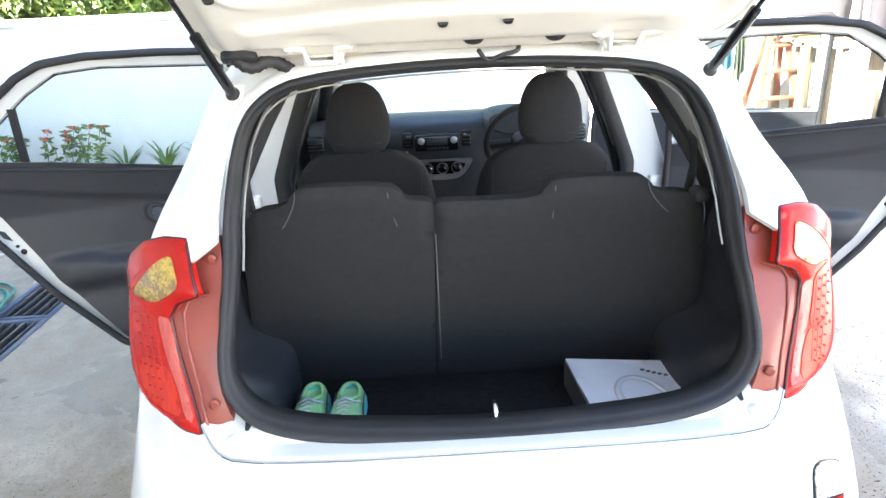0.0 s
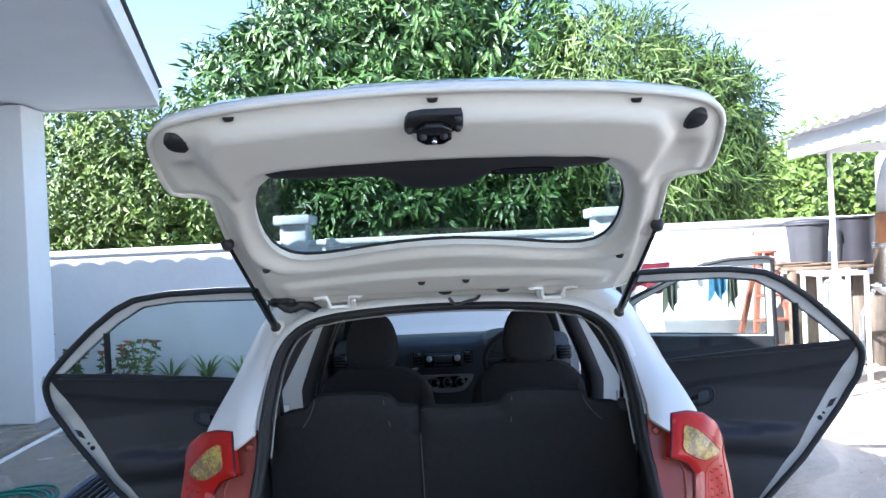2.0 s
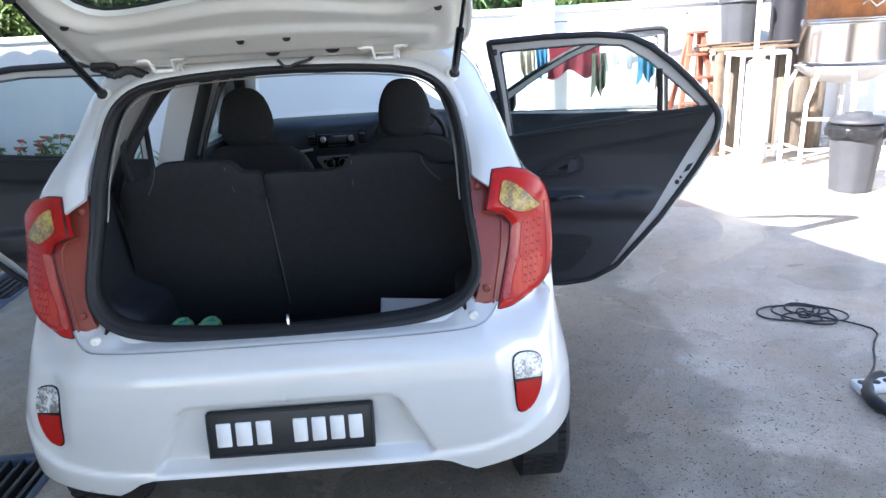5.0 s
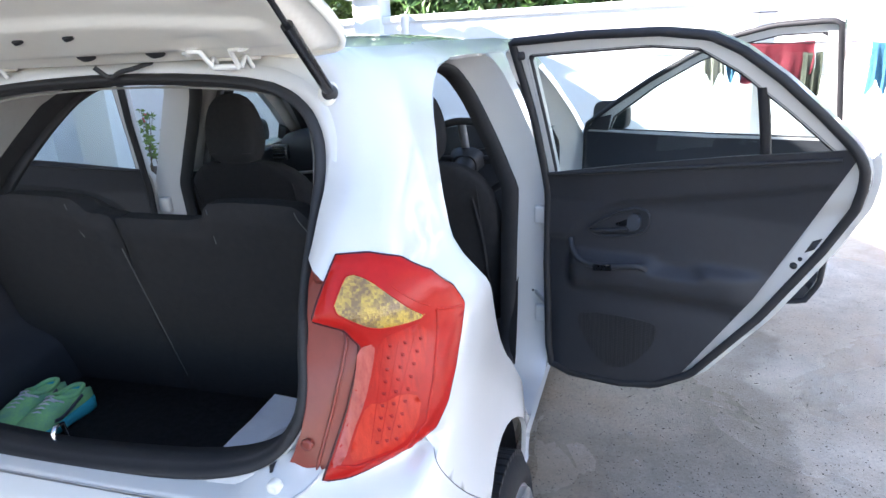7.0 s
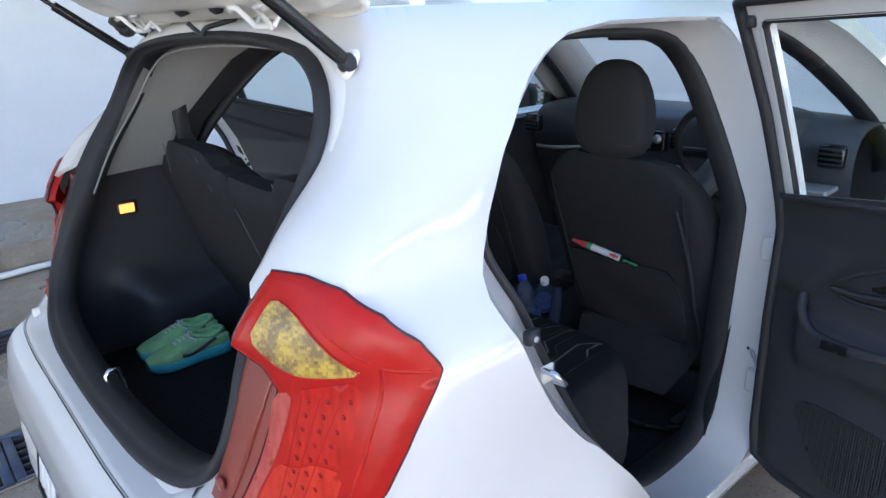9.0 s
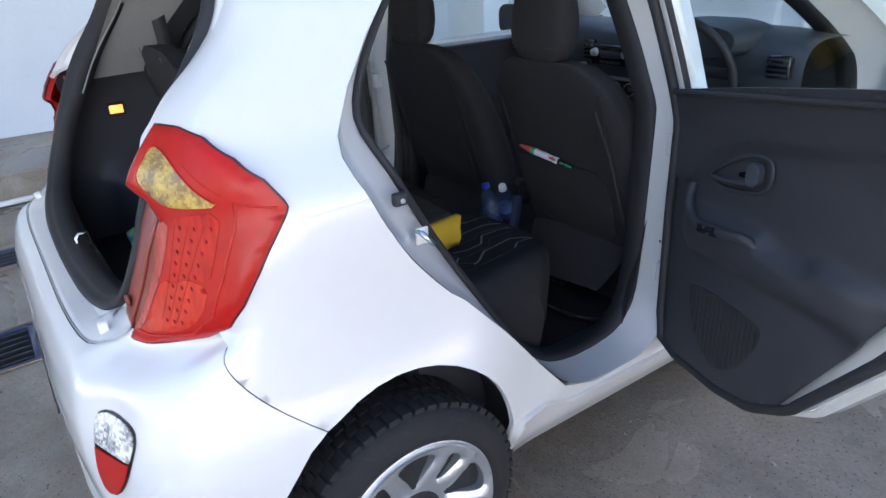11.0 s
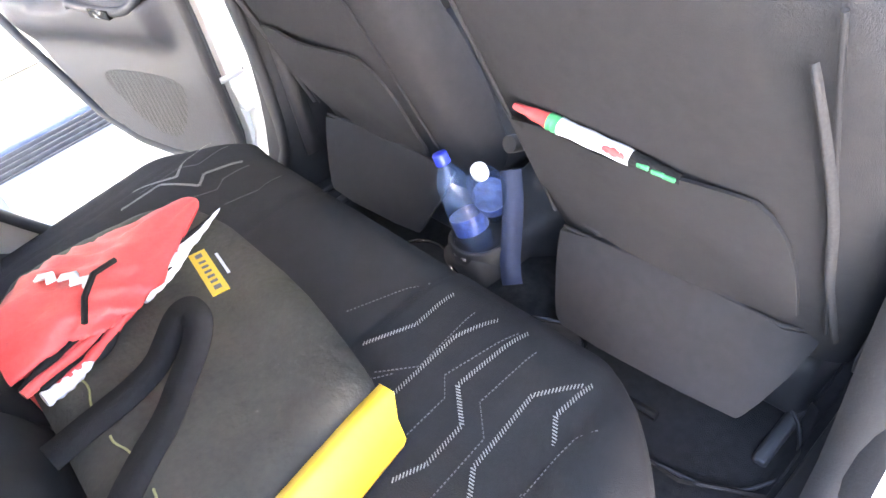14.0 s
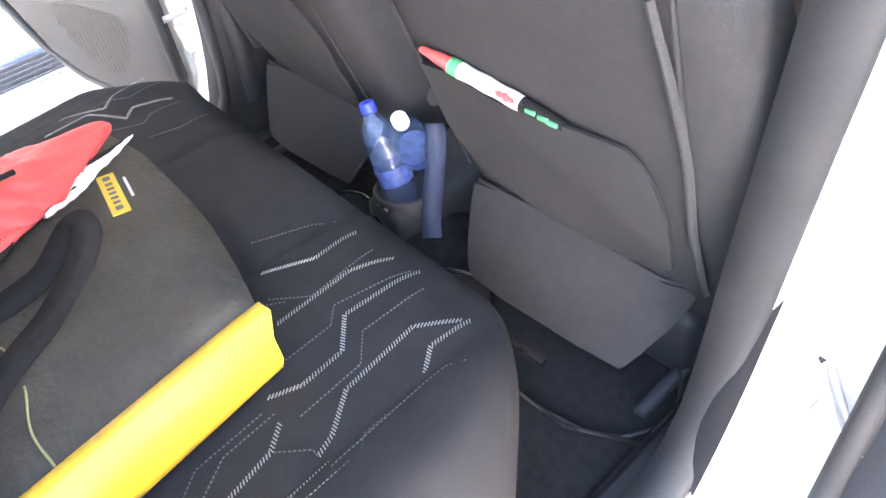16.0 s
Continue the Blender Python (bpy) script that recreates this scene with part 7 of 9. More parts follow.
def front_door_shut():
    yz = [(2.655, 0.8), (2.61, 0.94), (2.52, 1.055), (2.30, 1.205), (2.08, 1.325), (1.92, 1.38), (1.75, 1.392), (1.62, 1.38), (1.575, 1.33), (1.555, 1.2), (1.55, 1.0), (1.55, 0.7), (1.555, 0.42), (1.605, 0.30), (1.75, 0.275), (2.45, 0.275), (2.575, 0.335), (2.635, 0.5)]
    hole = [(2.50, 1.0), (2.26, 1.165), (2.05, 1.285), (1.90, 1.335), (1.76, 1.35), (1.66, 1.34), (1.625, 1.28), (1.61, 1.15), (1.605, 1.0)]
    bm = panel([(YC - y, z) for y, z in yz], [[(YC - y, z) for y, z in hole]], 0.04, lambda q, z, d=0: shell(q, z, d + 0.002), 0.05)
    d = part("front_door", both(bm), M["paint"], car, "white front passenger door, shut")
    g = part("glass", both(panel([(YC - y, z) for y, z in hole], [], 0.06, lambda q, z, d=0: shell(q, z, d + 0.025), 0.004)), M["glass"], d, "clear door glass")
    g.visible_shadow = False
    tr = [(1.60, 0.995), (2.52, 0.995), (2.58, 0.9), (2.57, 0.5), (2.45, 0.36), (1.70, 0.36), (1.61, 0.45)]
    part("door_lining", both(panel([(YC - y, z) for y, z in tr], [], 0.04, lambda q, z, d=0: shell(q, z, d + 0.07 + 0.03 / (1 + math.exp(-(z - 0.66) / 0.012)) / (1 + math.exp((z - 0.76) / 0.006))), 0.012)), M["trim"], d, "black moulded door lining")
    part("mirror_sail", both(panel([(YC - y, z) for y, z in ((2.51, 0.995), (2.40, 0.995), (2.38, 1.075), (2.44, 1.05))], [], 0.03, lambda q, z, d=0: shell(q, z, d + 0.012), 0.04)), M["black"], d)
    c = Vector((-0.93, 2.40, 1.03))
    m = part("door_mirror", loft_box([(c + Vector((0, h, 0)), a, b, (1, 0, 0), (0, 0, 1)) for h, a, b in ((0.07, 0.04, 0.03), (0.06, 0.07, 0.05), (0.03, 0.09, 0.068), (-0.02, 0.098, 0.074), (-0.03, 0.094, 0.07))], 28, 3.4), M["black"], d, "black door mirror")
    return d


front_door_shut()

# ---- tailgate ----
HD = Vector((0, -0.8895, 0.4570))
HN = Vector((0, -0.4570, -0.8895))
HO = Vector((0, 0.50, 1.435))
HALF = [(0.0, 0.938), (0.185, 0.930), (0.366, 0.913), (0.505, 0.882), (0.553, 0.845), (0.578, 0.79), (0.600, 0.645), (0.588, 0.622), (0.545, 0.622), (0.515, 0.60), (0.532, 0.49), (0.553, 0.30), (0.565, 0.12), (0.555, 0.02), (0.50, -0.015), (0.30, -0.022), (0.0, -0.024)]
HATCH = HALF + [(-x, s) for x, s in HALF[-2:0:-1]]
GH = [(0.0, 0.345), (0.15, 0.327), (0.30, 0.288), (0.395, 0.285), (0.438, 0.345), (0.446, 0.45), (0.425, 0.585), (0.375, 0.70), (0.30, 0.72), (0.0, 0.735)]
GLASS_H = GH + [(-x, s) for x, s in GH[-2:0:-1]]
HR = rounded(HATCH, 1)
GR = rounded(GLASS_H, 1)


def hatch_pt(x, s, w=0.0):
    return HO + HD * s + HN * w + Vector((x, 0, 0))


def hatch_relief(x, s, d=0.0):
    """Inner pressing: a raised frame round the glass with a rolled edge."""
    k = near(HR, x, s)
    g = near(GR, x, s)
    sg = lambda v: 1 / (1 + math.exp(-max(-40, min(40, v))))
    ax = abs(x)
    # rolled rim, then a step up to the frame
    side = 0.020 * sg((k - 0.042) / 0.004)
    # the wide plain band beyond the glass ends in a curved shoulder before each corner
    c = float(np.interp(s, (0.62, 0.68, 0.74, 0.80, 0.86, 0.90, 0.93), (0.452, 0.456, 0.468, 0.466, 0.435, 0.39, 0.33)))
    band = 0.008 * ease((k - 0.014) / 0.03) + 0.022 * ease((c - ax) / 0.035 + 0.5) * ease((k - 0.022) / 0.03)
    t = ease((s - 0.60) / 0.06)
    h = side * (1 - t) + band * t + 0.006 * sg((k - 0.016) / 0.003)
    # the frame falls away to the glass
    h -= 0.016 * sg((0.026 - g) / 0.004)
    # long swage above the glass, bowed like its edge
    if s < 0.36:
        c = 0.215 - 0.05 * (ax / 0.45) ** 2
        h += 0.012 * sg((s - 0.085) / 0.004) * sg((c - s) / 0.004) * sg((0.46 - ax) / 0.006)
        h -= 0.008 * math.exp(-((ax - 0.316) / 0.05) ** 4 - ((s - 0.115) / 0.028) ** 4)
    # shallow hollow in each corner
    h -= 0.010 * math.exp(-((ax - 0.515) / 0.035) ** 4 - ((s - 0.71) / 0.05) ** 4)
    # a rib down each side of the glass
    h += 0.008 * math.exp(-((g - 0.055) / 0.014) ** 4) * sg((ax - 0.42) / 0.01) * sg((0.62 - s) / 0.02)
    return hatch_pt(x, s, h - d)


hatch = part("tailgate", panel(HR, [GR], 0.011, hatch_relief, 0.02), M["paint_in"], car, "raised white tailgate seen from its inner side")


def hadd(name, bm, mat, label="", smooth=True):
    return part(name, bm, mat, hatch, label, smooth)


def outer_skin(x, s, d=0.0):
    k = min(1, near(HR, x, s) / 0.05)
    return hatch_pt(x, s, -0.02 - 0.035 * k ** 0.5 + d)


GO = [(x * 1.06, 0.50 + (s - 0.50) * (1.55 if s < 0.5 else 1.15)) for x, s in GR]
hadd("outer_skin", panel(HR, [GO], 0.03, outer_skin, 0.004), M["paint"])
hg = hadd("rear_window", panel(GR, [], 0.05, lambda x, s, d=0: hatch_pt(x, s, -0.015 - d), 0.005), M["glass_dark"], "tinted rear window")
hg.visible_shadow = False
hadd("window_seal", tube([hatch_pt(x, s, -0.010) for x, s in loop_n(GR, 110)], 0.0045, 8, closed=True), M["rubber"])
hadd("edge_fold", tube([hatch_pt(x, s, 0.0) for x, s in loop_n(HR, 150)], 0.007, 8, closed=True), M["paint_in"])
TRH = [(0.0, 0.620), (0.05, 0.622), (0.085, 0.635), (0.116, 0.672), (0.15, 0.680), (0.345, 0.680), (0.382, 0.712), (0.382, 0.745), (0.325, 0.774), (0.0, 0.792)]
TRM = rounded(TRH + [(-x, s) for x, s in TRH[-2:0:-1]], 1)


def trim_w(x, s, d=0.0):
    k = min(1, near(TRM, x, s) / 0.03)
    return hatch_pt(x, s, 0.006 + 0.022 * k ** 0.6 - d)


wt = hadd("wiper_motor_cover", panel(TRM, [], 0.016, trim_w, 0.03), M["black"], "black wiper motor cover")
part("grip_recess", panel(rounded([(0.115, 0.69), (0.245, 0.69), (0.245, 0.712), (0.115, 0.712)], 1), [], 0.012, lambda x, s, d=0: hatch_pt(x, s, 0.030 - d), 0.006), M["gloss"], wt)


def latch_pt(x, s, w=0.0):
    return hatch_pt(x * 0.92, 0.888 + (s - 0.858) * 1.25, w)


lt = hadd("tailgate_latch", prism(rounded([(-0.060, 0.836), (0.060, 0.836), (0.060, 0.878), (0.052, 0.882), (-0.046, 0.882), (-0.060, 0.862)], 1), lambda x, s, d: latch_pt(x, s, 0.026 + d), 0.016, 0.003), M["black"], "black tailgate latch plate")
part("latch_body", prism(rounded([(-0.036, 0.822), (0.036, 0.822), (0.036, 0.868), (-0.036, 0.868)], 1), lambda x, s, d: latch_pt(x, s, 0.040 + d), 0.016, 0.004), M["gloss"], lt)
for x, s in ((-0.049, 0.848), (0.049, 0.872), (0.049, 0.848), (-0.022, 0.846), (0.02, 0.846)):
    b = bmesh.new()
    bmesh.ops.create_uvsphere(b, u_segments=10, v_segments=6, radius=0.008)
    b.transform(Matrix.Translation(latch_pt(x, s, 0.042 if abs(x) > 0.04 else 0.056)))
    part("bolt", b, M["iron"], lt)
b = bmesh.new()
bmesh.ops.create_uvsphere(b, u_segments=10, v_segments=6, radius=0.006)
b.transform(Matrix.Translation(latch_pt(0, 0.835, 0.058)))
part("lock_tongue", b, M["chrome"], lt)
for sx in (1, -1):
    st = rounded([(0.488 * sx, 0.80), (0.527 * sx, 0.808), (0.530 * sx, 0.845), (0.505 * sx, 0.86), (0.485 * sx, 0.845)], 1)
    hadd("rubber_stop", prism(st, lambda x, s, d: hatch_pt(x, s, -0.008 + d), 0.026, 0.004), M["black"], "black rubber stop")
for x, s in ((-0.385, 0.890), (0.38, 0.890), (0.0, 0.918), (-0.473, 0.285), (0.47, 0.28), (-0.065, 0.172), (0.06, 0.174)):
    b = lathe([(0.002, 0.004), (0.009, 0.004), (0.011, -0.003)], 14, "z")
    b.transform(Matrix.Translation(hatch_relief(x, s, -0.002)) @ Matrix.Rotation(math.pi + math.atan2(0.457, 0.8895), 4, "X"))
    hadd("hole_plug", b, M["black"])
for x in (0.0, 0.17):
    b = lathe([(0.003, 0.012), (0.015, 0.012), (0.021, 0.004), (0.021, -0.01)], 18, "z")
    b.transform(Matrix.Translation(hatch_pt(x, 0.075, 0.022)) @ Matrix.Rotation(math.pi + math.atan2(0.457, 0.8895), 4, "X") @ Matrix.Diagonal((1.1, 0.75, 1, 1)))
    hadd("grommet", b, M["black"])
wire = smooth_open([tuple(hatch_pt(0.01, 0.06, 0.045)), tuple(hatch_pt(0.03, 0.03, 0.06)), tuple(hatch_pt(0.06, 0.045, 0.05)), tuple(hatch_pt(0.095, 0.045, 0.045)), (0.105, 0.50, 1.43), (0.10, 0.50, 1.405)], 2)
hadd("washer_wire", tube(wire, 0.005, 8), M["black"], "black washer hose")
# cable gaiter
gp = smooth_open([tuple(hatch_pt(-0.50, 0.05, 0.03)), tuple(hatch_pt(-0.47, 0.03, 0.05)), (-0.43, 0.46, 1.425), (-0.40, 0.48, 1.405), (-0.385, 0.50, 1.39)], 3)
hadd("cable_gaiter", tube(gp, 0.014, 12, taper=lambda t: 1.0 + 0.12 * math.sin(t * 90)), M["black"], "ribbed black cable gaiter")
hadd("gaiter_plate", prism(rounded([(-0.525, 0.03), (-0.45, 0.03), (-0.45, 0.075), (-0.525, 0.07)], 1), lambda x, s, d: hatch_pt(x, s, 0.02 + d), 0.02, 0.004), M["black"])
# hinges
M["hinge"] = material("hinge_paint", (0.86, 0.85, 0.82), 0.3, coat=0.5, var=0.04, scale=30)
for x in (-0.316, 0.316):
    hi = hadd("hinge", box((x - 0.044, 0.462, 1.422), (x + 0.044, 0.50, 1.430), 0.003, 1), M["paint_in"], "white painted H-shaped hinge")
    cross = []
    for dx in (-1, 1):
        tab, top, mid_ = hatch_pt(x + dx * 0.062, 0.085, 0.034), hatch_pt(x + dx * 0.034, 0.085, 0.036), hatch_pt(x + dx * 0.028, 0.045, 0.050)
        cross.append(mid_)
        part("hinge_strap", tube([tuple(tab), tuple(top), tuple(mid_)], 0.0052, 8), M["hinge"], hi)
        part("hinge_arm", tube([tuple(mid_ + Vector((dx * 0.006, 0, 0))), (x + dx * 0.037, 0.452, 1.432), (x + dx * 0.039, 0.470, 1.408)], 0.0052, 8), M["hinge"], hi)
        b = lathe([(0.003, 0.008), (0.009, 0.008), (0.011, 0.002), (0.013, 0.0)], 6, "z")
        b.transform(Matrix.Translation(tab) @ Matrix.Rotation(math.pi + math.atan2(0.457, 0.8895), 4, "X"))
        part("hinge_bolt", b, M["hinge"], hi)
    part("hinge_pin", tube([tuple(p) for p in cross], 0.006, 8), M["hinge"], hi)
# gas struts
for sx in (1, -1):
    a = Vector((sx * 0.518, 0.465, 1.355))
    b_ = hatch_pt(sx * 0.543, 0.40, 0.012)
    mid = a + (b_ - a) * 0.48
    stt = part("gas_strut", tube([a, mid], 0.0115, 12), M["gloss"], car, "black gas strut")
    part("rod", tube([mid, b_], 0.0055, 10), M["gloss"], stt)
    for p, r in ((a, 0.016), (b_, 0.017)):
        b = bmesh.new()
        bmesh.ops.create_uvsphere(b, u_segments=12, v_segments=8, radius=r)
        b.transform(Matrix.Translation(p))
        part("ball_socket", b, M["black"], stt)
    part("strut_bracket", loft_box([((sx * 0.512, 0.464, 1.356), 0.018, 0.020, (1, 0, 0), (0, 0.5, 0.87)), ((sx * 0.508, 0.475, 1.352), 0.022, 0.026, (1, 0, 0), (0, 0.5, 0.87))], 16, 2.4), M["paint_in"], car)
# rear wiper arm lies outside on the glass
part("wiper_arm", tube([tuple(hatch_pt(0.0, 0.44, -0.03)), tuple(hatch_pt(0.0, 0.40, -0.03)), tuple(hatch_pt(0.0, 0.352, -0.028))], 0.005, 6), M["black"], hatch, "black rear wiper arm")


# ---- loose things in the car ----
M["nylon"] = material("black_bag_cloth", (0.052, 0.047, 0.038), 0.75, bump=0.6, bump_scale=90, var=0.25, scale=14, spec=0.3)
M["yellow"] = material("yellow_vinyl", (0.62, 0.40, 0.03), 0.45, var=0.08, scale=12, bump=0.15, bump_scale=60)
M["string"] = material("pale_string", (0.34, 0.32, 0.14), 0.8, var=0.1, scale=90)
M["strap"] = material("black_webbing", (0.011, 0.011, 0.012), 0.8, spec=0.2, bump=0.4, bump_scale=700, var=0.2, scale=90)
M["redcloth"] = material("red_nylon", (0.62, 0.07, 0.07), 0.55, bump=0.25, bump_scale=80, var=0.18, scale=18)
M["whitecloth"] = material("white_nylon", (0.72, 0.72, 0.74), 0.6, bump=0.2, bump_scale=80, var=0.08, scale=20)
M["paper"] = material("white_paper", (0.78, 0.79, 0.82), 0.7, var=0.03, scale=12, bump=0.1, bump_scale=40)
M["print"] = material("grey_print", (0.10, 0.10, 0.11), 0.6, var=0.05, scale=50)
M["foam_green"] = material("green_foam", (0.30, 0.62, 0.22), 0.7, color2=(0.22, 0.50, 0.34), var=0.12, scale=25, bump=0.2, bump_scale=200)
M["foam_blue"] = material("turquoise_foam", (0.04, 0.42, 0.48), 0.65, var=0.15, scale=25, bump=0.2, bump_scale=200)
M["green"] = material("green_cloth", (0.03, 0.30, 0.12), 0.6, var=0.15, scale=40)
M["cap_blue"] = material("blue_cap", (0.02, 0.05, 0.55), 0.35, var=0.05, scale=30)
M["label_blue"] = material("bottle_label", (0.05, 0.10, 0.30), 0.4, color2=(0.03, 0.04, 0.13), var=0.3, scale=60)
M["pet"] = material("clear_plastic", (0.10, 0.17, 0.30), 0.05, color2=(0.03, 0.05, 0.09), var=0.3, scale=55, coat=1.0, bump=0.6, bump_scale=45)
M["pet"].node_tree.nodes["Principled BSDF"].inputs["Alpha"].default_value = 0.42

# bag: a flat square cooler with a yellow end
BT = [(-0.30, 1.125), (-0.17, 1.150), (-0.10, 1.150), (0.05, 1.147), (0.176, 1.128), (0.262, 1.110), (0.285, 1.102), (0.292, 1.08), (0.305, 1.00), (0.338, 0.84), (0.336, 0.812), (0.10, 0.824), (-0.20, 0.820), (-0.33, 0.84), (-0.335, 0.95)]
bag = thing("cooler_bag", "flat black cloth cooler bag with yellow end panel", "bag", (0, 0.95, 0.54))
BTR = rounded(BT, 1)


def bag_surf(x, y, d=0.0):
    k = min(1.0, near(BTR, x, y) / 0.03)
    top = 0.612 + 0.018 * k ** 0.5 + 0.006 * math.sin(7 * x + 2) * math.sin(9 * y) + 0.010 * math.exp(-((x - 0.27) ** 2 + (y - 1.09) ** 2) / 0.004)
    return Vector((x, y, top - d * (1 if d == 0 else (top - 0.535) / d)))


part("body", panel(BTR, [], 0.018, bag_surf, 0.08), M["nylon"], bag)
# yellow end: folded panel from the top edge down the side
yr_ = []
for t in np.linspace(0, 1, 24):
    x, y = 0.288 + 0.052 * t, 1.098 - 0.285 * t
    n = Vector((0.984, 0.18, 0))
    p = Vector((x, y, 0))
    pk = 0.012 * math.exp(-(t / 0.06) ** 2)
    yr_.append([p - n * 0.006 + Vector((0, pk, 0.632)), p + n * (0.010 + 0.3 * pk) + Vector((0, pk, 0.630)), p + n * (0.022 + 0.004 * math.sin(9 * t)) + Vector((0, 0, 0.60)), p + n * 0.024 + Vector((0, 0, 0.565)), p + n * 0.014 + Vector((0, 0, 0.541)), p - n * 0.006 + Vector((0, 0, 0.540))])
part("end_panel", grid(yr_, closed_v=True, caps=True), M["yellow"], bag, "creased yellow vinyl end panel")
# printed patch: plain yellow strip and pale bars
PT = [(-0.152, 1.052), (-0.028, 1.020), (-0.035, 0.990), (-0.160, 1.022)]
PT = [(-0.125, 1.085), (-0.095, 1.070), (-0.02, 0.985), (-0.05, 0.97)]
pa = Vector((-0.118, 1.095, 0))
pb = Vector((0.0, 1.078, 0))
pd = (pb - pa).normalized()
pn = Vector((-pd.y, pd.x, 0))


def patch(u0, u1, v0, v1, h):
    pts = [pa + pd * u + pn * v for u, v in ((u0, v0), (u1, v0), (u1, v1), (u0, v1))]
    rows = [[Vector((p.x, p.y, bag_surf(p.x, p.y).z + hh)) for p in pts] for hh in (0.0, h)]
    bm = grid(rows, closed_v=True, caps=True)
    return bm


part("patch", patch(0.008, 0.118, -0.026, -0.002, 0.002), M["yellow"], bag, "yellow printed patch")
for u0, u1 in ((0.012, 0.022), (0.031, 0.037), (0.044, 0.050), (0.057, 0.063), (0.070, 0.076), (0.083, 0.089), (0.096, 0.106)):
    part("bar", patch(u0 + 0.004, u1 + 0.003, -0.019, -0.009, 0.003), M["print"], bag)
part("bar", patch(0.03, 0.085, 0.006, 0.010, 0.0015), M["whitecloth"], bag, "pale printed line")
# handles
for pts in ([(0.085, 0.812, 0.640), (0.080, 0.865, 0.643), (0.078, 0.911, 0.645), (0.068, 0.950, 0.648), (0.055, 0.975, 0.660), (0.050, 0.998, 0.678), (0.066, 1.012, 0.690), (0.092, 1.012, 0.688), (0.100, 0.995, 0.668), (0.114, 0.962, 0.650), (0.150, 0.925, 0.646), (0.172, 0.888, 0.644), (0.205, 0.845, 0.641), (0.225, 0.825, 0.630)],
            [(-0.13, 0.815, 0.636), (-0.085, 0.84, 0.642), (-0.045, 0.875, 0.645), (-0.02, 0.905, 0.646), (-0.04, 0.93, 0.647), (-0.09, 0.94, 0.646), (-0.15, 0.93, 0.644)]):
    part("handle", ribbon([Vector(p) for p in smooth_open(pts, 3)], [(-0.017, -0.001), (0.017, -0.001), (0.017, 0.002), (-0.017, 0.002)], up=(0.35, -0.25, 0.9)), M["strap"], bag, "black webbing handle")
for x0, x1 in ((-0.017, 0.06), (0.104, 0.169), (0.201, 0.326)):
    part("seam_cord", tube([(x0 + (x1 - x0) * t, 0.874 - 0.06 * max(0, x0 + (x1 - x0) * t - 0.2) + 0.004 * math.sin(6 * t + 40 * x0), bag_surf(x0 + (x1 - x0) * t, 0.874).z + 0.002) for t in np.linspace(0, 1, 14)], 0.0014, 6), M["string"], bag, "thin yellowish string")

# folded red bag lying across the cooler
rb = thing("folded_bag", "crumpled red and white folded nylon bag", "bag", (-0.15, 0.95, 0.64))


def red_fold():
    rows = []
    rg = random.Random(7)
    for i, t in enumerate(np.linspace(0, 1, 56)):
        c = Vector((-0.098 - 0.080 * t, 0.815 + 0.315 * t, 0.657 + 0.006 * math.sin(8 * t)))
        w = 0.096 * (math.sin(math.pi * min(1, 0.12 + t * 0.88)) ** 0.55) * (1 - 0.45 * t) + 0.004
        h = 0.042 * (1 - 0.55 * t) * (math.sin(math.pi * min(1, 0.1 + 0.9 * t)) ** 0.5) + 0.003
        row = []
        for k in range(52):
            a = 2 * math.pi * k / 52
            fold = 1 + 0.12 * math.sin(5 * a + 9 * t) + 0.14 * (0.5 - abs(math.sin(4.5 * a - 11 * t + 1.5 * math.sin(7 * t)))) + 0.07 * abs(math.sin(9 * a + 23 * t))
            row.append(c + Vector((-math.cos(a) * w * fold, -0.2 * w * math.sin(3 * t) * math.cos(a), max(-0.02, math.sin(a)) * h * fold)))
        rows.append(row)
    return grid(rows, closed_v=True, caps=True)


part("cloth", red_fold(), M["redcloth"], rb)
for off, mat, r, t0, t1 in ((0.0, M["strap"], 0.0055, 0.0, 1.0), (0.012, M["redcloth"], 0.0065, 0.0, 0.9), (0.016, M["whitecloth"], 0.0075, 0.62, 1.0), (0.022, M["strap"], 0.0042, 0.05, 0.97), (0.032, M["whitecloth"], 0.006, 0.5, 0.8),
                            (0.034, M["whitecloth"], 0.009, 0.04, 0.25), (0.030, M["redcloth"], 0.007, 0.1, 0.6)):
    pts = [(-0.010 - 0.142 * t + off * (1 - 0.5 * t) * math.sin(math.pi * min(1, t + 0.15)), 0.822 + 0.325 * t, 0.664 - 0.45 * off - 0.012 * t + 0.004 * math.sin(12 * t + off * 90)) for t in np.linspace(t0, t1, 24)]
    part("hem", tube(pts, r, 8, taper=lambda t: (1 - 0.75 * t ** 3) * (0.85 + 0.3 * abs(math.sin(17 * t + off * 300)))), mat, rb)
part("tie", tube([(-0.020, 0.915, 0.690), (-0.045, 0.932, 0.705), (-0.068, 0.955, 0.712), (-0.080, 0.985, 0.706)], 0.004, 6), M["strap"], rb)
for u, v in ((0.0, 0.0), (0.028, 0.022), (0.052, 0.03)):
    part("printed_mark", ribbon([(-0.145 + u, 0.90 + v, 0.702), (-0.130 + u, 0.915 + v, 0.705), (-0.115 + u, 0.912 + v, 0.705)], [(-0.006, -0.002), (0.006, -0.002), (0.006, 0.0015), (-0.006, 0.0015)]), M["whitecloth"], rb)

# buckle in the seat gap
solo("belt_buckle", box((-0.155, 0.805, 0.50), (-0.125, 0.832, 0.575), 0.006, 2), M["redcloth"], "red release button of a rear belt buckle", "buckle")

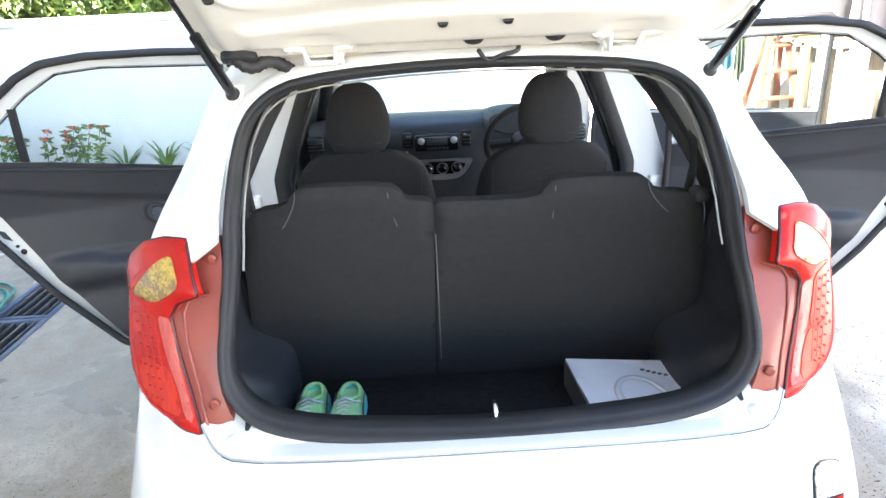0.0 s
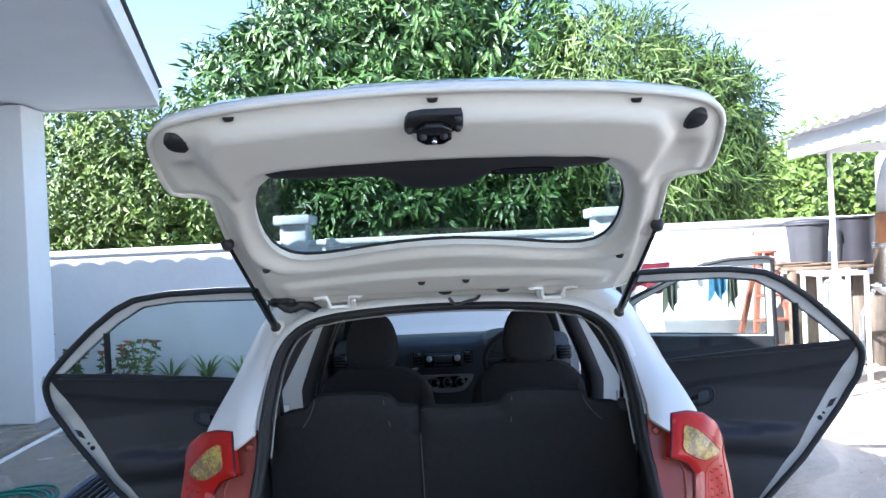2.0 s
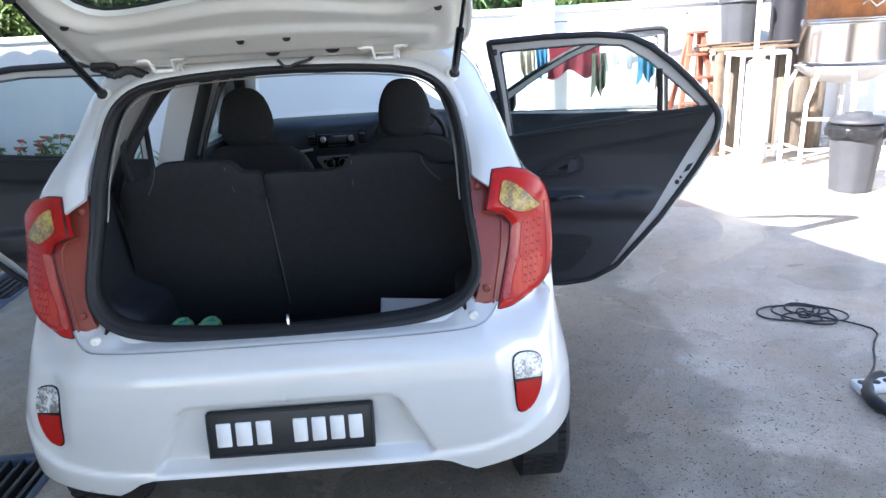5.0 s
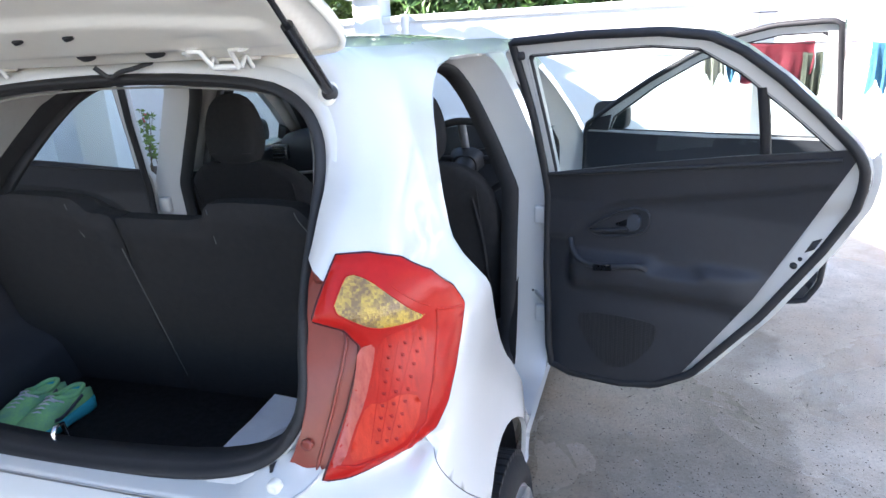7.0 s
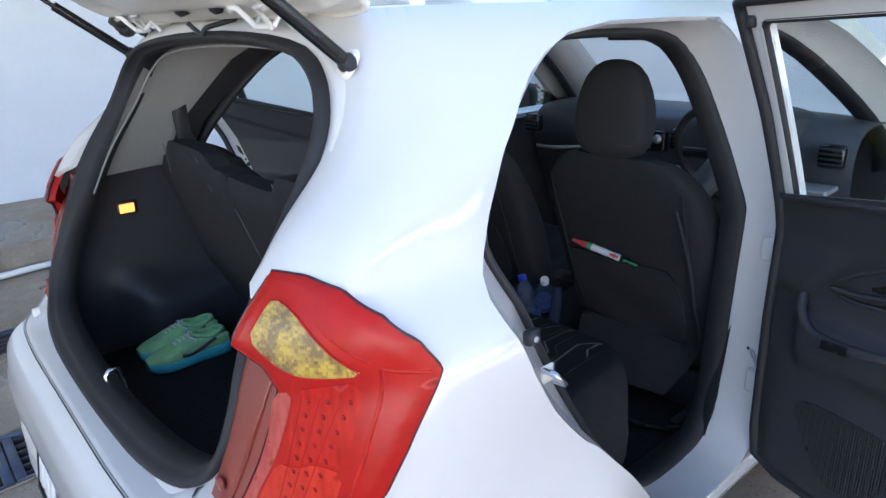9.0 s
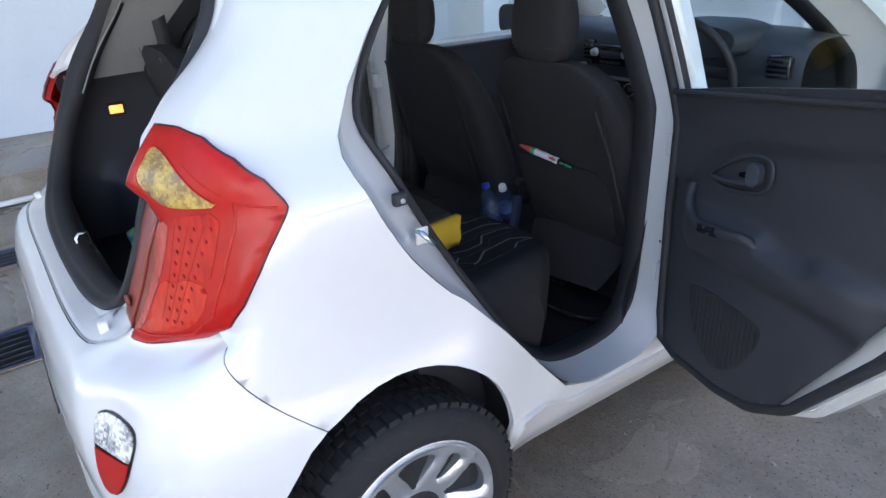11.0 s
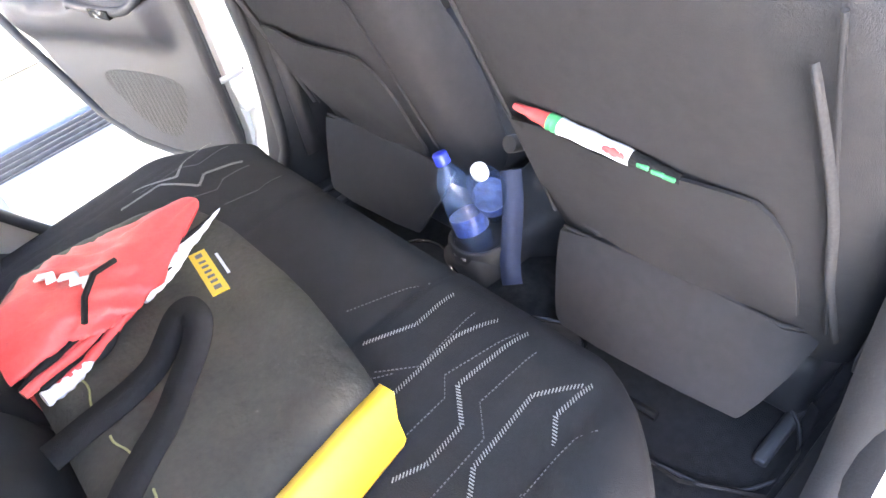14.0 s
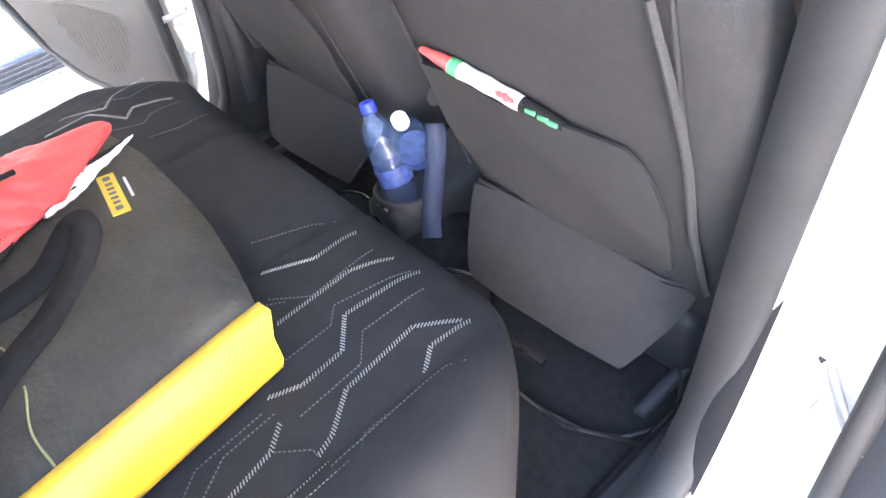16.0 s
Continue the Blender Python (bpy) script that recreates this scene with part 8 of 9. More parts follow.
# rolled flag in the driver's seat pocket
fl = thing("rolled_flag", "rolled red, white and black cloth flag in a seat pocket", "rolled cloth", (0.28, 1.47, 0.73))
fa, fb = Vector((0.170, 1.462, 0.752)), Vector((0.402, 1.472, 0.722))


def roll(t0, t1, r0, r1, ph):
    pts = [fa + (fb - fa) * t for t in np.linspace(t0, t1, 10)]
    return tube(pts, 1.0, 14, taper=lambda t: (r0 + (r1 - r0) * t) * (1 + 0.06 * math.sin(14 * t + ph)))


part("red_end", roll(0.0, 0.24, 0.0045, 0.0110, 0), M["redcloth"], fl)
part("green_band", roll(0.24, 0.31, 0.0112, 0.0112, 1), M["green"], fl)
part("white_cloth", roll(0.31, 0.74, 0.0108, 0.0100, 2), M["whitecloth"], fl)
part("black_end", roll(0.74, 1.0, 0.0098, 0.0065, 3), M["strap"], fl)
ud = (fb - fa).normalized()
for t, w, h in ((0.62, 0.012, 0.005), (0.66, 0.014, 0.007), (0.70, 0.010, 0.004)):
    c = fa + (fb - fa) * t + Vector((0, -0.0085, 0.004))
    part("red_print", loft_box([(c - ud * w * 0.5, 0.002, h * 0.5, (0, 1, 0), (0, 0, 1)), (c, 0.003, h, (0, 1, 0), (0, 0, 1)), (c + ud * w * 0.5, 0.002, h * 0.5, (0, 1, 0), (0, 0, 1))], 10, 2.5), M["redcloth"], fl)
for t in (0.82, 0.90, 0.96):
    c = fa + (fb - fa) * t + Vector((0, -0.0078, 0.002))
    part("green_print", box(c - Vector((0.008, 0.002, 0.003)), c + Vector((0.008, 0.002, 0.003)), 0.001, 1), M["green"], fl)


# water bottles in the console
def bottle(top, axis, cap):
    """A bottle by the place of its cap and the way that it points."""
    axis = Vector(axis).normalized()
    at = Vector(top) - axis * 0.205
    b = thing("water_bottle", "clear plastic water bottle, half full" if cap is M["cap_blue"] else "clear plastic bottle with a white cap", "bottle", at, "bottles in the console")
    h = 0.0
    prof = [(0.022, 0.0), (0.031, 0.004), (0.033, 0.02), (0.0315, 0.03), (0.033, 0.04), (0.033, 0.115), (0.031, 0.125), (0.033, 0.135), (0.032, 0.15), (0.024, 0.172), (0.0135, 0.188), (0.0125, 0.20)]
    m = Matrix.Translation(at) @ Vector((0, 0, 1)).rotation_difference(axis).to_matrix().to_4x4()

    def mk(pr):
        bm = lathe(pr, 28)
        bm.transform(m)
        return bm
    g = part("bottle_body", mk(prof), M["pet"], b)
    g.visible_shadow = False
    part("label", mk([(0.0335, 0.05), (0.0338, 0.052), (0.0338, 0.083), (0.0335, 0.085)]), M["label_blue"], b, "dark blue printed band")
    part("cap", mk([(0.002, 0.214), (0.013, 0.214), (0.0145, 0.211), (0.0148, 0.196), (0.0148, 0.193), (0.004, 0.193)]), cap, b, "screw cap")
    return b


bottle((-0.104, 1.528, 0.532), (-0.30, -0.02, 0.95), M["cap_blue"])
bottle((0.013, 1.514, 0.556), (0.36, -0.42, 0.83), M["whitecloth"])

# ---- loose things in the boot ----
def trainer(toe, heel):
    """A running shoe from its toe to its heel, standing on the boot floor."""
    toe, heel = Vector(toe), Vector(heel)
    ax = (heel - toe)
    ln = ax.length
    ax.normalize()
    sd = Vector((ax.y, -ax.x, 0))
    s = thing("trainer", "green and turquoise running shoe standing in the boot", "shoe", toe, "pair of trainers")
    hw = eased([(0.0, 0.020), (0.06, 0.036), (0.2, 0.046), (0.35, 0.048), (0.55, 0.038), (0.75, 0.036), (0.92, 0.034), (1.0, 0.024)], 0.06)
    ht = eased([(0.0, 0.030), (0.08, 0.040), (0.25, 0.050), (0.45, 0.070), (0.60, 0.080), (0.75, 0.072), (0.9, 0.076), (1.0, 0.070)], 0.06)

    def at(t, x, z):
        return toe + ax * (ln * t) + sd * x + Vector((0, 0, z))
    ts = np.linspace(0, 1, 22)
    sole = []
    for t in ts:
        w = hw(t) + 0.004
        z0 = 0.010 * max(0, 1 - t / 0.12) ** 2
        zt = 0.024 + 0.010 * max(0, (t - 0.5) / 0.5)
        sole.append([at(t, -w * 0.92, z0), at(t, -w, z0 + 0.008), at(t, -w, zt), at(t, -w * 0.9, zt + 0.004), at(t, w * 0.9, zt + 0.004), at(t, w, zt), at(t, w, z0 + 0.008), at(t, w * 0.92, z0)])
    part("sole", grid(sole, closed_v=True, caps=True), M["foam_blue"], s, "turquoise foam sole")
    up = []
    for t in ts:
        w, h = hw(t), ht(t)
        row = []
        for a in np.linspace(0, math.pi, 15):
            c, n = math.cos(a), math.sin(a)
            k = 1.0 if t < 0.5 else 1.0 - 0.30 * max(0, n - 0.75) / 0.25 * min(1, (t - 0.5) / 0.12)
            row.append(at(t, w * math.copysign(abs(c) ** 0.75, c), 0.022 + (h - 0.022) * n ** 0.7 * k))
        up.append(row)
    part("upper", grid(up, caps=True), M["foam_green"], s, "knitted green upper")
    ring = [at(0.76 + 0.20 * math.cos(a), 0.025 * math.sin(a), ht(0.76 + 0.20 * math.cos(a)) - 0.006 + 0.003 * math.cos(2 * a)) for a in np.linspace(0, 2 * math.pi, 25)[:-1]]
    part("collar", tube(ring, 0.006, 8, closed=True), M["foam_green"], s, "padded green collar")
    mid = at(0.76, 0, ht(0.76) - 0.022)
    part("lining", grid([[p + Vector((0, 0, -0.004)) for p in ring], [p.lerp(mid, 0.5) + Vector((0, 0, -0.012)) for p in ring], [p.lerp(mid, 0.95) for p in ring]], closed_v=True), M["foam_blue"], s, "turquoise inner lining")
    for k in range(5):
        t = 0.34 + 0.055 * k
        z = ht(t) + 0.003
        part("lace", tube([at(t, -0.017, z - 0.006), at(t + 0.012, 0.0, z), at(t + 0.024, 0.017, z - 0.006)], 0.0024, 6), M["whitecloth"], s)
    bow = [at(0.57, -0.03, 0.064), at(0.52, -0.012, 0.080), at(0.55, 0.0, 0.084), at(0.50, 0.016, 0.081), at(0.58, 0.034, 0.066)]
    part("lace_bow", tube(smooth_open([tuple(p) for p in bow], 2), 0.0024, 6), M["whitecloth"], s, "white tied lace")
    for sg in (1, -1):
        st_ = [at(t, sg * (hw(t) + 0.0012), z) for t, z in ((0.38, 0.040), (0.47, 0.034), (0.60, 0.040), (0.82, 0.060))]
        part("side_stripe", ribbon(smooth_open([tuple(p) for p in st_], 2), [(-0.0045, -0.001), (0.0045, -0.001), (0.0045, 0.001), (-0.0045, 0.001)], up=sd), M["print"], s, "dark side stripe")
    return s


trainer((-0.440, 0.318, 0.534), (-0.430, 0.540, 0.534))
trainer((-0.352, 0.312, 0.534), (-0.334, 0.532, 0.534))
# paper carrier bag lying on its side
pb_ = thing("paper_bag", "white paper carrier bag with cord handles, lying flat", "paper bag", (0.37, 0.45, 0.536))
sh = [(0.242, 0.336), (0.514, 0.373), (0.502, 0.577), (0.232, 0.569)]


def pbag(x, y, d=0.0):
    t = (x - 0.25) / 0.27
    z = 0.612 - 0.028 * t + 0.004 * math.sin(30 * x) * math.sin(22 * y)
    return Vector((x, y, z if d == 0 else 0.536))


part("body", panel(sh, [], 0.03, pbag, 0.1), M["paper"], pb_)
part("side_gusset", grid([[(0.238 - 0.04 * (y - 0.34), y, z) for z in (0.537, 0.575 + 0.008 * math.sin(20 * y), 0.610)] for y in np.linspace(0.338, 0.566, 8)]), M["print"], pb_, "dark printed gusset")
hp = smooth_open([(0.325, 0.350, 0.609), (0.325, 0.42, 0.609), (0.37, 0.475, 0.605), (0.425, 0.455, 0.600), (0.45, 0.385, 0.596)], 2)
part("handle", ribbon([Vector(p) for p in hp], [(-0.008, 0), (0.008, 0), (0.008, 0.003), (-0.008, 0.003)]), M["whitecloth"], pb_, "white ribbon handle")
for k in range(5):
    x = 0.42 + 0.014 * k
    part("bar", box((x, 0.515 - 0.004 * k, pbag(x, 0.5).z), (x + 0.010, 0.523 - 0.004 * k, pbag(x, 0.5).z + 0.002), 0, 1), M["print"], pb_)


# ---- the yard's things ----
M["pvc"] = material("white_pvc", (0.76, 0.76, 0.74), 0.4, var=0.06, scale=10)
M["hose"] = material("green_hose", (0.02, 0.20, 0.17), 0.45, var=0.15, scale=20)
M["cable"] = material("black_cable", (0.02, 0.02, 0.022), 0.5, var=0.2, scale=40)
M["bin"] = material("grey_bin_plastic", (0.055, 0.058, 0.064), 0.5, var=0.12, scale=8, bump=0.15, bump_scale=90)
M["bag_liner"] = material("black_bin_liner", (0.015, 0.015, 0.016), 0.3, bump=0.5, bump_scale=50, var=0.2, scale=20)
M["steel"] = material("stainless_steel", (0.62, 0.62, 0.62), 0.22, metal=1.0, var=0.12, scale=6)
M["galv"] = material("galvanised_sheet", (0.50, 0.51, 0.52), 0.5, metal=0.35, var=0.12, scale=7)
M["rustpaint"] = material("red_brown_timber", (0.30, 0.10, 0.06), 0.7, var=0.25, scale=14, stretch=(1, 1, 0.3), bump=0.3, bump_scale=80)
M["timber"] = material("weathered_timber", (0.17, 0.125, 0.085), 0.8, var=0.3, scale=16, bump=0.4, bump_scale=60)
M["rust"] = material("rusty_drum", (0.42, 0.17, 0.06), 0.7, color2=(0.30, 0.13, 0.06), var=0.2, scale=9, bump=0.4, bump_scale=50)
M["leaf"] = material("broad_leaf", (0.075, 0.155, 0.035), 0.42, color2=(0.028, 0.072, 0.018), var=0.25, scale=3, rnd=0.45, spec=0.6)
M["bamboo"] = material("bamboo_leaf", (0.15, 0.24, 0.055), 0.5, color2=(0.06, 0.12, 0.025), var=0.25, scale=3, rnd=0.45)
M["shrub"] = material("shrub_leaf", (0.13, 0.20, 0.035), 0.5, color2=(0.045, 0.085, 0.02), var=0.25, scale=4, rnd=0.5)
M["bark"] = material("bark", (0.13, 0.10, 0.075), 0.9, var=0.3, scale=12, bump=0.8, bump_scale=30)
M["soil"] = material("dark_soil", (0.06, 0.045, 0.03), 0.95, var=0.4, scale=30, bump=0.8, bump_scale=60)
M["tank"] = material("black_tank", (0.025, 0.025, 0.03), 0.4, var=0.15, scale=6)


def leaf_mesh(verts, faces, p, d, n, ln, wd, bend=0.25):
    """One pointed leaf, folded along its middle, added to lists."""
    d = d.normalized()
    s = d.cross(n)
    if s.length < 1e-4:
        s = d.orthogonal()
    s.normalize()
    u = s.cross(d)
    k = len(verts)
    tip = p + d * ln - u * (ln * bend)
    m = p + d * (ln * 0.45) - u * (ln * bend * 0.15)
    verts += [tuple(p), tuple(m + s * wd * 0.5 + u * wd * 0.12), tuple(tip), tuple(m - s * wd * 0.5 + u * wd * 0.12), tuple(m)]
    faces += [(k, k + 1, k + 4), (k + 1, k + 2, k + 4), (k + 4, k + 2, k + 3), (k, k + 4, k + 3)]


def leaf_object(name, verts, faces, mat, parent, kind=""):
    me = bpy.data.meshes.new(name)
    me.from_pydata(verts, [], faces)
    me.materials.append(mat)
    ob = new(name, me)
    ob.parent = parent
    if parent is not None and parent.type == "EMPTY":
        ob.matrix_parent_inverse = Matrix.Translation(-Vector(parent.location))
    return tagged(ob, kind=kind)


def tree(name, label, category, base, trunk_h, blobs, mat, ln, wd, per, seed, droop=0.5, cluster=7, spread=0.16, trunk_r=0.18):
    """Trunk, limbs to each bough, and boughs of leaves in small whorls."""
    rg = random.Random(seed)
    t = thing(name, label, category, base)
    b = Vector(base)
    fork = b + Vector((0, 0, trunk_h))
    bm = tube([b + Vector((0, 0, -0.3)), b + Vector((0.05, 0.03, trunk_h * 0.5)), fork], trunk_r, 10, taper=lambda q: 1.25 - 0.45 * q)
    part("trunk", bm, M["bark"], t)
    limbs = bmesh.new()
    verts, faces = [], []
    for (cx, cy, cz, rx, ry, rz, dens) in blobs:
        c = Vector((cx, cy, cz))
        tube([fork, fork.lerp(c, 0.5) + Vector((0, 0, 0.15)), c], trunk_r * 0.42, 6, bm=limbs, taper=lambda q: 1 - 0.75 * q)
        for k in range(int(per * dens)):
            # whorls near the surface of the bough
            v = Vector((rg.gauss(0, 1), rg.gauss(0, 1), rg.gauss(0, 1))).normalized()
            r = 0.62 + 0.42 * rg.random() ** 0.7
            p = c + Vector((v.x * rx, v.y * ry, v.z * rz)) * r
            out = (v + Vector((0, 0, 0.15))).normalized()
            for j in range(cluster):
                d = (out * rg.uniform(0.2, 1.0) + Vector((rg.uniform(-1, 1), rg.uniform(-1, 1), rg.uniform(-1, 1) - droop))).normalized()
                q = p + Vector((rg.uniform(-1, 1), rg.uniform(-1, 1), rg.uniform(-1, 1))) * spread * 0.5
                leaf_mesh(verts, faces, q, d, out, ln * rg.uniform(0.65, 1.25), wd * rg.uniform(0.7, 1.2))
    part("limbs", limbs, M["bark"], t)
    leaf_object("crown", verts, faces, mat, t, "stuff")
    return t


# mango tree behind the wall, bamboo to its right, shrubs along the wall
tree("mango_tree", "broad dense mango tree with long dark drooping leaves", "tree", (-0.8, 9.6, 0), 1.6,
     [(-3.1, 9.2, 4.1, 1.0, 1.0, 1.1, 1.0), (-2.2, 8.8, 3.0, 1.1, 0.9, 1.0, 1.0), (-0.9, 8.6, 3.3, 1.3, 1.0, 1.2, 1.3), (0.5, 8.7, 3.2, 1.2, 1.0, 1.1, 1.2),
      (-1.9, 9.2, 4.8, 1.3, 1.2, 1.1, 1.3), (-0.3, 9.3, 5.0, 1.4, 1.2, 1.1, 1.4), (1.2, 9.4, 4.6, 1.2, 1.1, 1.2, 1.1), (-0.8, 8.4, 2.2, 1.9, 0.8, 0.7, 1.1), (1.2, 8.6, 2.2, 1.2, 0.8, 0.7, 0.9), (-1.0, 10.2, 5.9, 1.9, 1.4, 1.0, 1.2),
      (-0.5, 10.6, 3.4, 3.4, 0.6, 2.2, 1.6)],
     M["leaf"], 0.24, 0.060, 430, 11, droop=0.7, cluster=8, spread=0.2, trunk_r=0.28)
tree("bamboo_clump", "arching clump of bright green narrow-leaved bamboo", "bamboo", (3.0, 9.3, 0), 1.5,
     [(2.6, 8.9, 4.2, 1.2, 1.0, 1.1, 1.2), (3.4, 8.8, 3.5, 1.2, 1.0, 1.2, 1.2), (2.3, 8.6, 3.1, 1.0, 0.9, 1.0, 1.0), (3.9, 9.0, 2.7, 1.1, 0.9, 1.0, 1.1), (3.1, 8.6, 2.3, 1.6, 0.8, 0.8, 1.1), (4.3, 9.0, 3.6, 0.8, 0.8, 0.9, 0.8), (1.6, 8.5, 2.6, 0.8, 0.7, 0.9, 0.7)],
     M["bamboo"], 0.30, 0.030, 430, 12, droop=0.9, cluster=9, spread=0.3, trunk_r=0.10)
tree("shrub", "tall yellow-green leafy shrub behind the wall", "shrub", (-4.6, 8.4, 0), 1.2,
     [(-5.2, 8.0, 2.6, 1.0, 0.8, 0.9, 1.0), (-4.2, 7.9, 2.5, 1.0, 0.8, 0.9, 1.0), (-3.3, 8.0, 2.3, 0.9, 0.7, 0.8, 0.9), (-4.6, 8.3, 3.3, 1.2, 0.9, 0.8, 1.1), (-3.5, 8.4, 3.0, 0.9, 0.8, 0.7, 0.8), (-5.6, 8.4, 3.2, 0.9, 0.8, 0.8, 0.8), (-4.3, 7.6, 1.9, 1.6, 0.5, 0.5, 0.9)],
     M["shrub"], 0.13, 0.042, 520, 13, droop=0.2, cluster=7, spread=0.16, trunk_r=0.09)
# wooded slope to the right in the distance
hv, hf = [], []
rg = random.Random(21)
for k in range(8000):
    x = rg.uniform(4.5, 16)
    y = rg.uniform(13, 17)
    top = 2.5 + 0.5 * math.sin(x * 0.9) + 0.3 * math.sin(x * 2.3 + 1) + 0.05 * (x - 4.5)
    z = rg.random() ** 0.7 * top + 0.4
    n = Vector((rg.uniform(-.4, .4), -1, rg.uniform(0, 1)))
    for j in range(3):
        leaf_mesh(hv, hf, Vector((x + rg.uniform(-.2, .2), y + rg.uniform(-.2, .2), z + rg.uniform(-.2, .2))), Vector((rg.uniform(-1, 1), rg.uniform(-.6, .3), rg.uniform(-1, .6))), n, rg.uniform(0.14, 0.26), rg.uniform(0.08, 0.14))
hs = leaf_object("far_thicket", hv, hf, M["shrub"], None)
tagged(hs, "sunlit green thicket on the far slope", "thicket", kind="stuff")
solo("far_slope", grid([[(x, 13.0 + 6 * t, -0.3 + (2.2 + 0.4 * math.sin(x * 0.9)) * t) for t in np.linspace(0, 1, 8)] for x in np.linspace(-30, 40, 60)]), M["soil"], "dark overgrown slope behind the yards", "slope", kind="structure")
hv, hf = [], []
for k in range(3600):
    x = rg.uniform(-16, 5)
    z = rg.random() * (2.6 + 0.6 * math.sin(x)) + 0.4
    y = rg.uniform(12.5, 15)
    for j in range(3):
        leaf_mesh(hv, hf, Vector((x, y, z)) + Vector((rg.uniform(-.2, .2),) * 3), Vector((rg.uniform(-1, 1), rg.uniform(-.6, .3), rg.uniform(-1, .6))), Vector((0, -1, 0.5)), rg.uniform(0.25, 0.42), rg.uniform(0.12, 0.18))
tagged(leaf_object("far_thicket", hv, hf, M["leaf"], None), "dark green thicket behind the trees", "thicket", kind="stuff")


# banana leaves over the shrub
def banana():
    t = thing("banana_plant", "banana plant with two upright torn leaves", "banana plant", (-3.4, 9.6, 0))
    part("stem", tube([(-3.4, 9.6, -0.2), (-3.35, 9.6, 1.8), (-3.3, 9.55, 3.2)], 0.10, 10, taper=lambda q: 1 - 0.6 * q), M["bamboo"], t)
    for (p, q, w) in (((-3.3, 9.55, 3.1), (-3.75, 9.4, 4.75), 0.19), ((-3.3, 9.55, 3.1), (-2.78, 9.5, 4.55), 0.16)):
        p, q = Vector(p), Vector(q)
        rows = []
        for s in np.linspace(0, 1, 14):
            c = p.lerp(q, s)
            ww = w * math.sin(math.pi * min(1, 0.1 + 0.9 * s)) ** 0.6 + 0.01
            rows.append([c + Vector((-ww, 0.06, 0.03 * math.sin(20 * s))), c + Vector((0, 0, 0)), c + Vector((ww, 0.06, 0.03 * math.cos(23 * s)))])
        part("leaf", grid(rows), M["leaf"], t, "upright banana leaf")


banana()

# flower bed with spiky lilies and thin stems at the foot of the wall
bed = solo("flower_bed", box((-5.0, 5.55, -0.2), (-1.4, YW - 0.02, 0.12), 0.03, 2), M["soil"], "narrow soil bed along the wall", "flower bed", kind="structure")


def lily(at, seed, h):
    rg = random.Random(seed)
    t = thing("lily_plant", "clump of arching strap-leaved lily", "plant", at, "plants along the wall")
    verts, faces = [], []
    for k in range(26):
        a = rg.uniform(0, 6.28)
        ln = h * rg.uniform(0.7, 1.15)
        out = Vector((math.cos(a), math.sin(a), 0))
        p = Vector(at)
        pts = [p + out * (ln * 0.55 * s ** 1.5) + Vector((0, 0, ln * (s - 0.42 * s ** 2.6))) for s in np.linspace(0, 1, 7)]
        sd = Vector((-out.y, out.x, 0))
        for i in range(6):
            w0, w1 = 0.016 * (1 - (i / 6) ** 2) + 0.001, 0.016 * (1 - ((i + 1) / 6) ** 2) + 0.0005
            kk = len(verts)
            verts += [tuple(pts[i] - sd * w0), tuple(pts[i] + sd * w0), tuple(pts[i + 1] + sd * w1), tuple(pts[i + 1] - sd * w1)]
            faces += [(kk, kk + 1, kk + 2, kk + 3)]
    leaf_object("leaves", verts, faces, M["bamboo"], t)
    return t


for i, (x, h) in enumerate(((-3.15, 0.52), (-2.75, 0.55), (-2.35, 0.5), (-1.95, 0.45))):
    lily((x, 5.82, 0.1), 30 + i, h)


def stems(at, seed, h, n):
    rg = random.Random(seed)
    t = thing("flowering_shrub", "thin leafy shrub with a few red flowers", "plant", at, "plants along the wall")
    st = bmesh.new()
    verts, faces, fv, ff = [], [], [], []
    for k in range(n):
        p = Vector(at) + Vector((rg.uniform(-.12, .12), rg.uniform(-.06, .06), 0))
        pts = [p]
        for s in range(6):
            pts.append(pts[-1] + Vector((rg.uniform(-.05, .05), rg.uniform(-.03, .03), h / 6 * rg.uniform(0.7, 1.2))))
        tube(pts, 0.006, 5, bm=st, taper=lambda q: 1 - 0.6 * q)
        for q in pts[2:]:
            for j in range(6):
                leaf_mesh(verts, faces, q, Vector((rg.uniform(-1, 1), rg.uniform(-1, 1), rg.uniform(-.4, .6))), Vector((0, -1, .5)), rg.uniform(0.05, 0.09), 0.03)
        if rg.random() < 0.6:
            for j in range(7):
                leaf_mesh(fv, ff, pts[-1], Vector((rg.uniform(-1, 1), rg.uniform(-1, 1), rg.uniform(-.3, 1))), Vector((0, -1, .5)), 0.04, 0.025)
    part("stems", st, M["bark"], t)
    leaf_object("leaves", verts, faces, M["shrub"], t)
    if fv:
        leaf_object("flowers", fv, ff, M["redcloth"], t)


for i, (x, h, n) in enumerate(((-4.55, 0.75, 5), (-4.2, 0.5, 6), (-3.75, 0.55, 6), (-3.45, 0.6, 5))):
    stems((x, 5.8, 0.1), 50 + i, h, n)

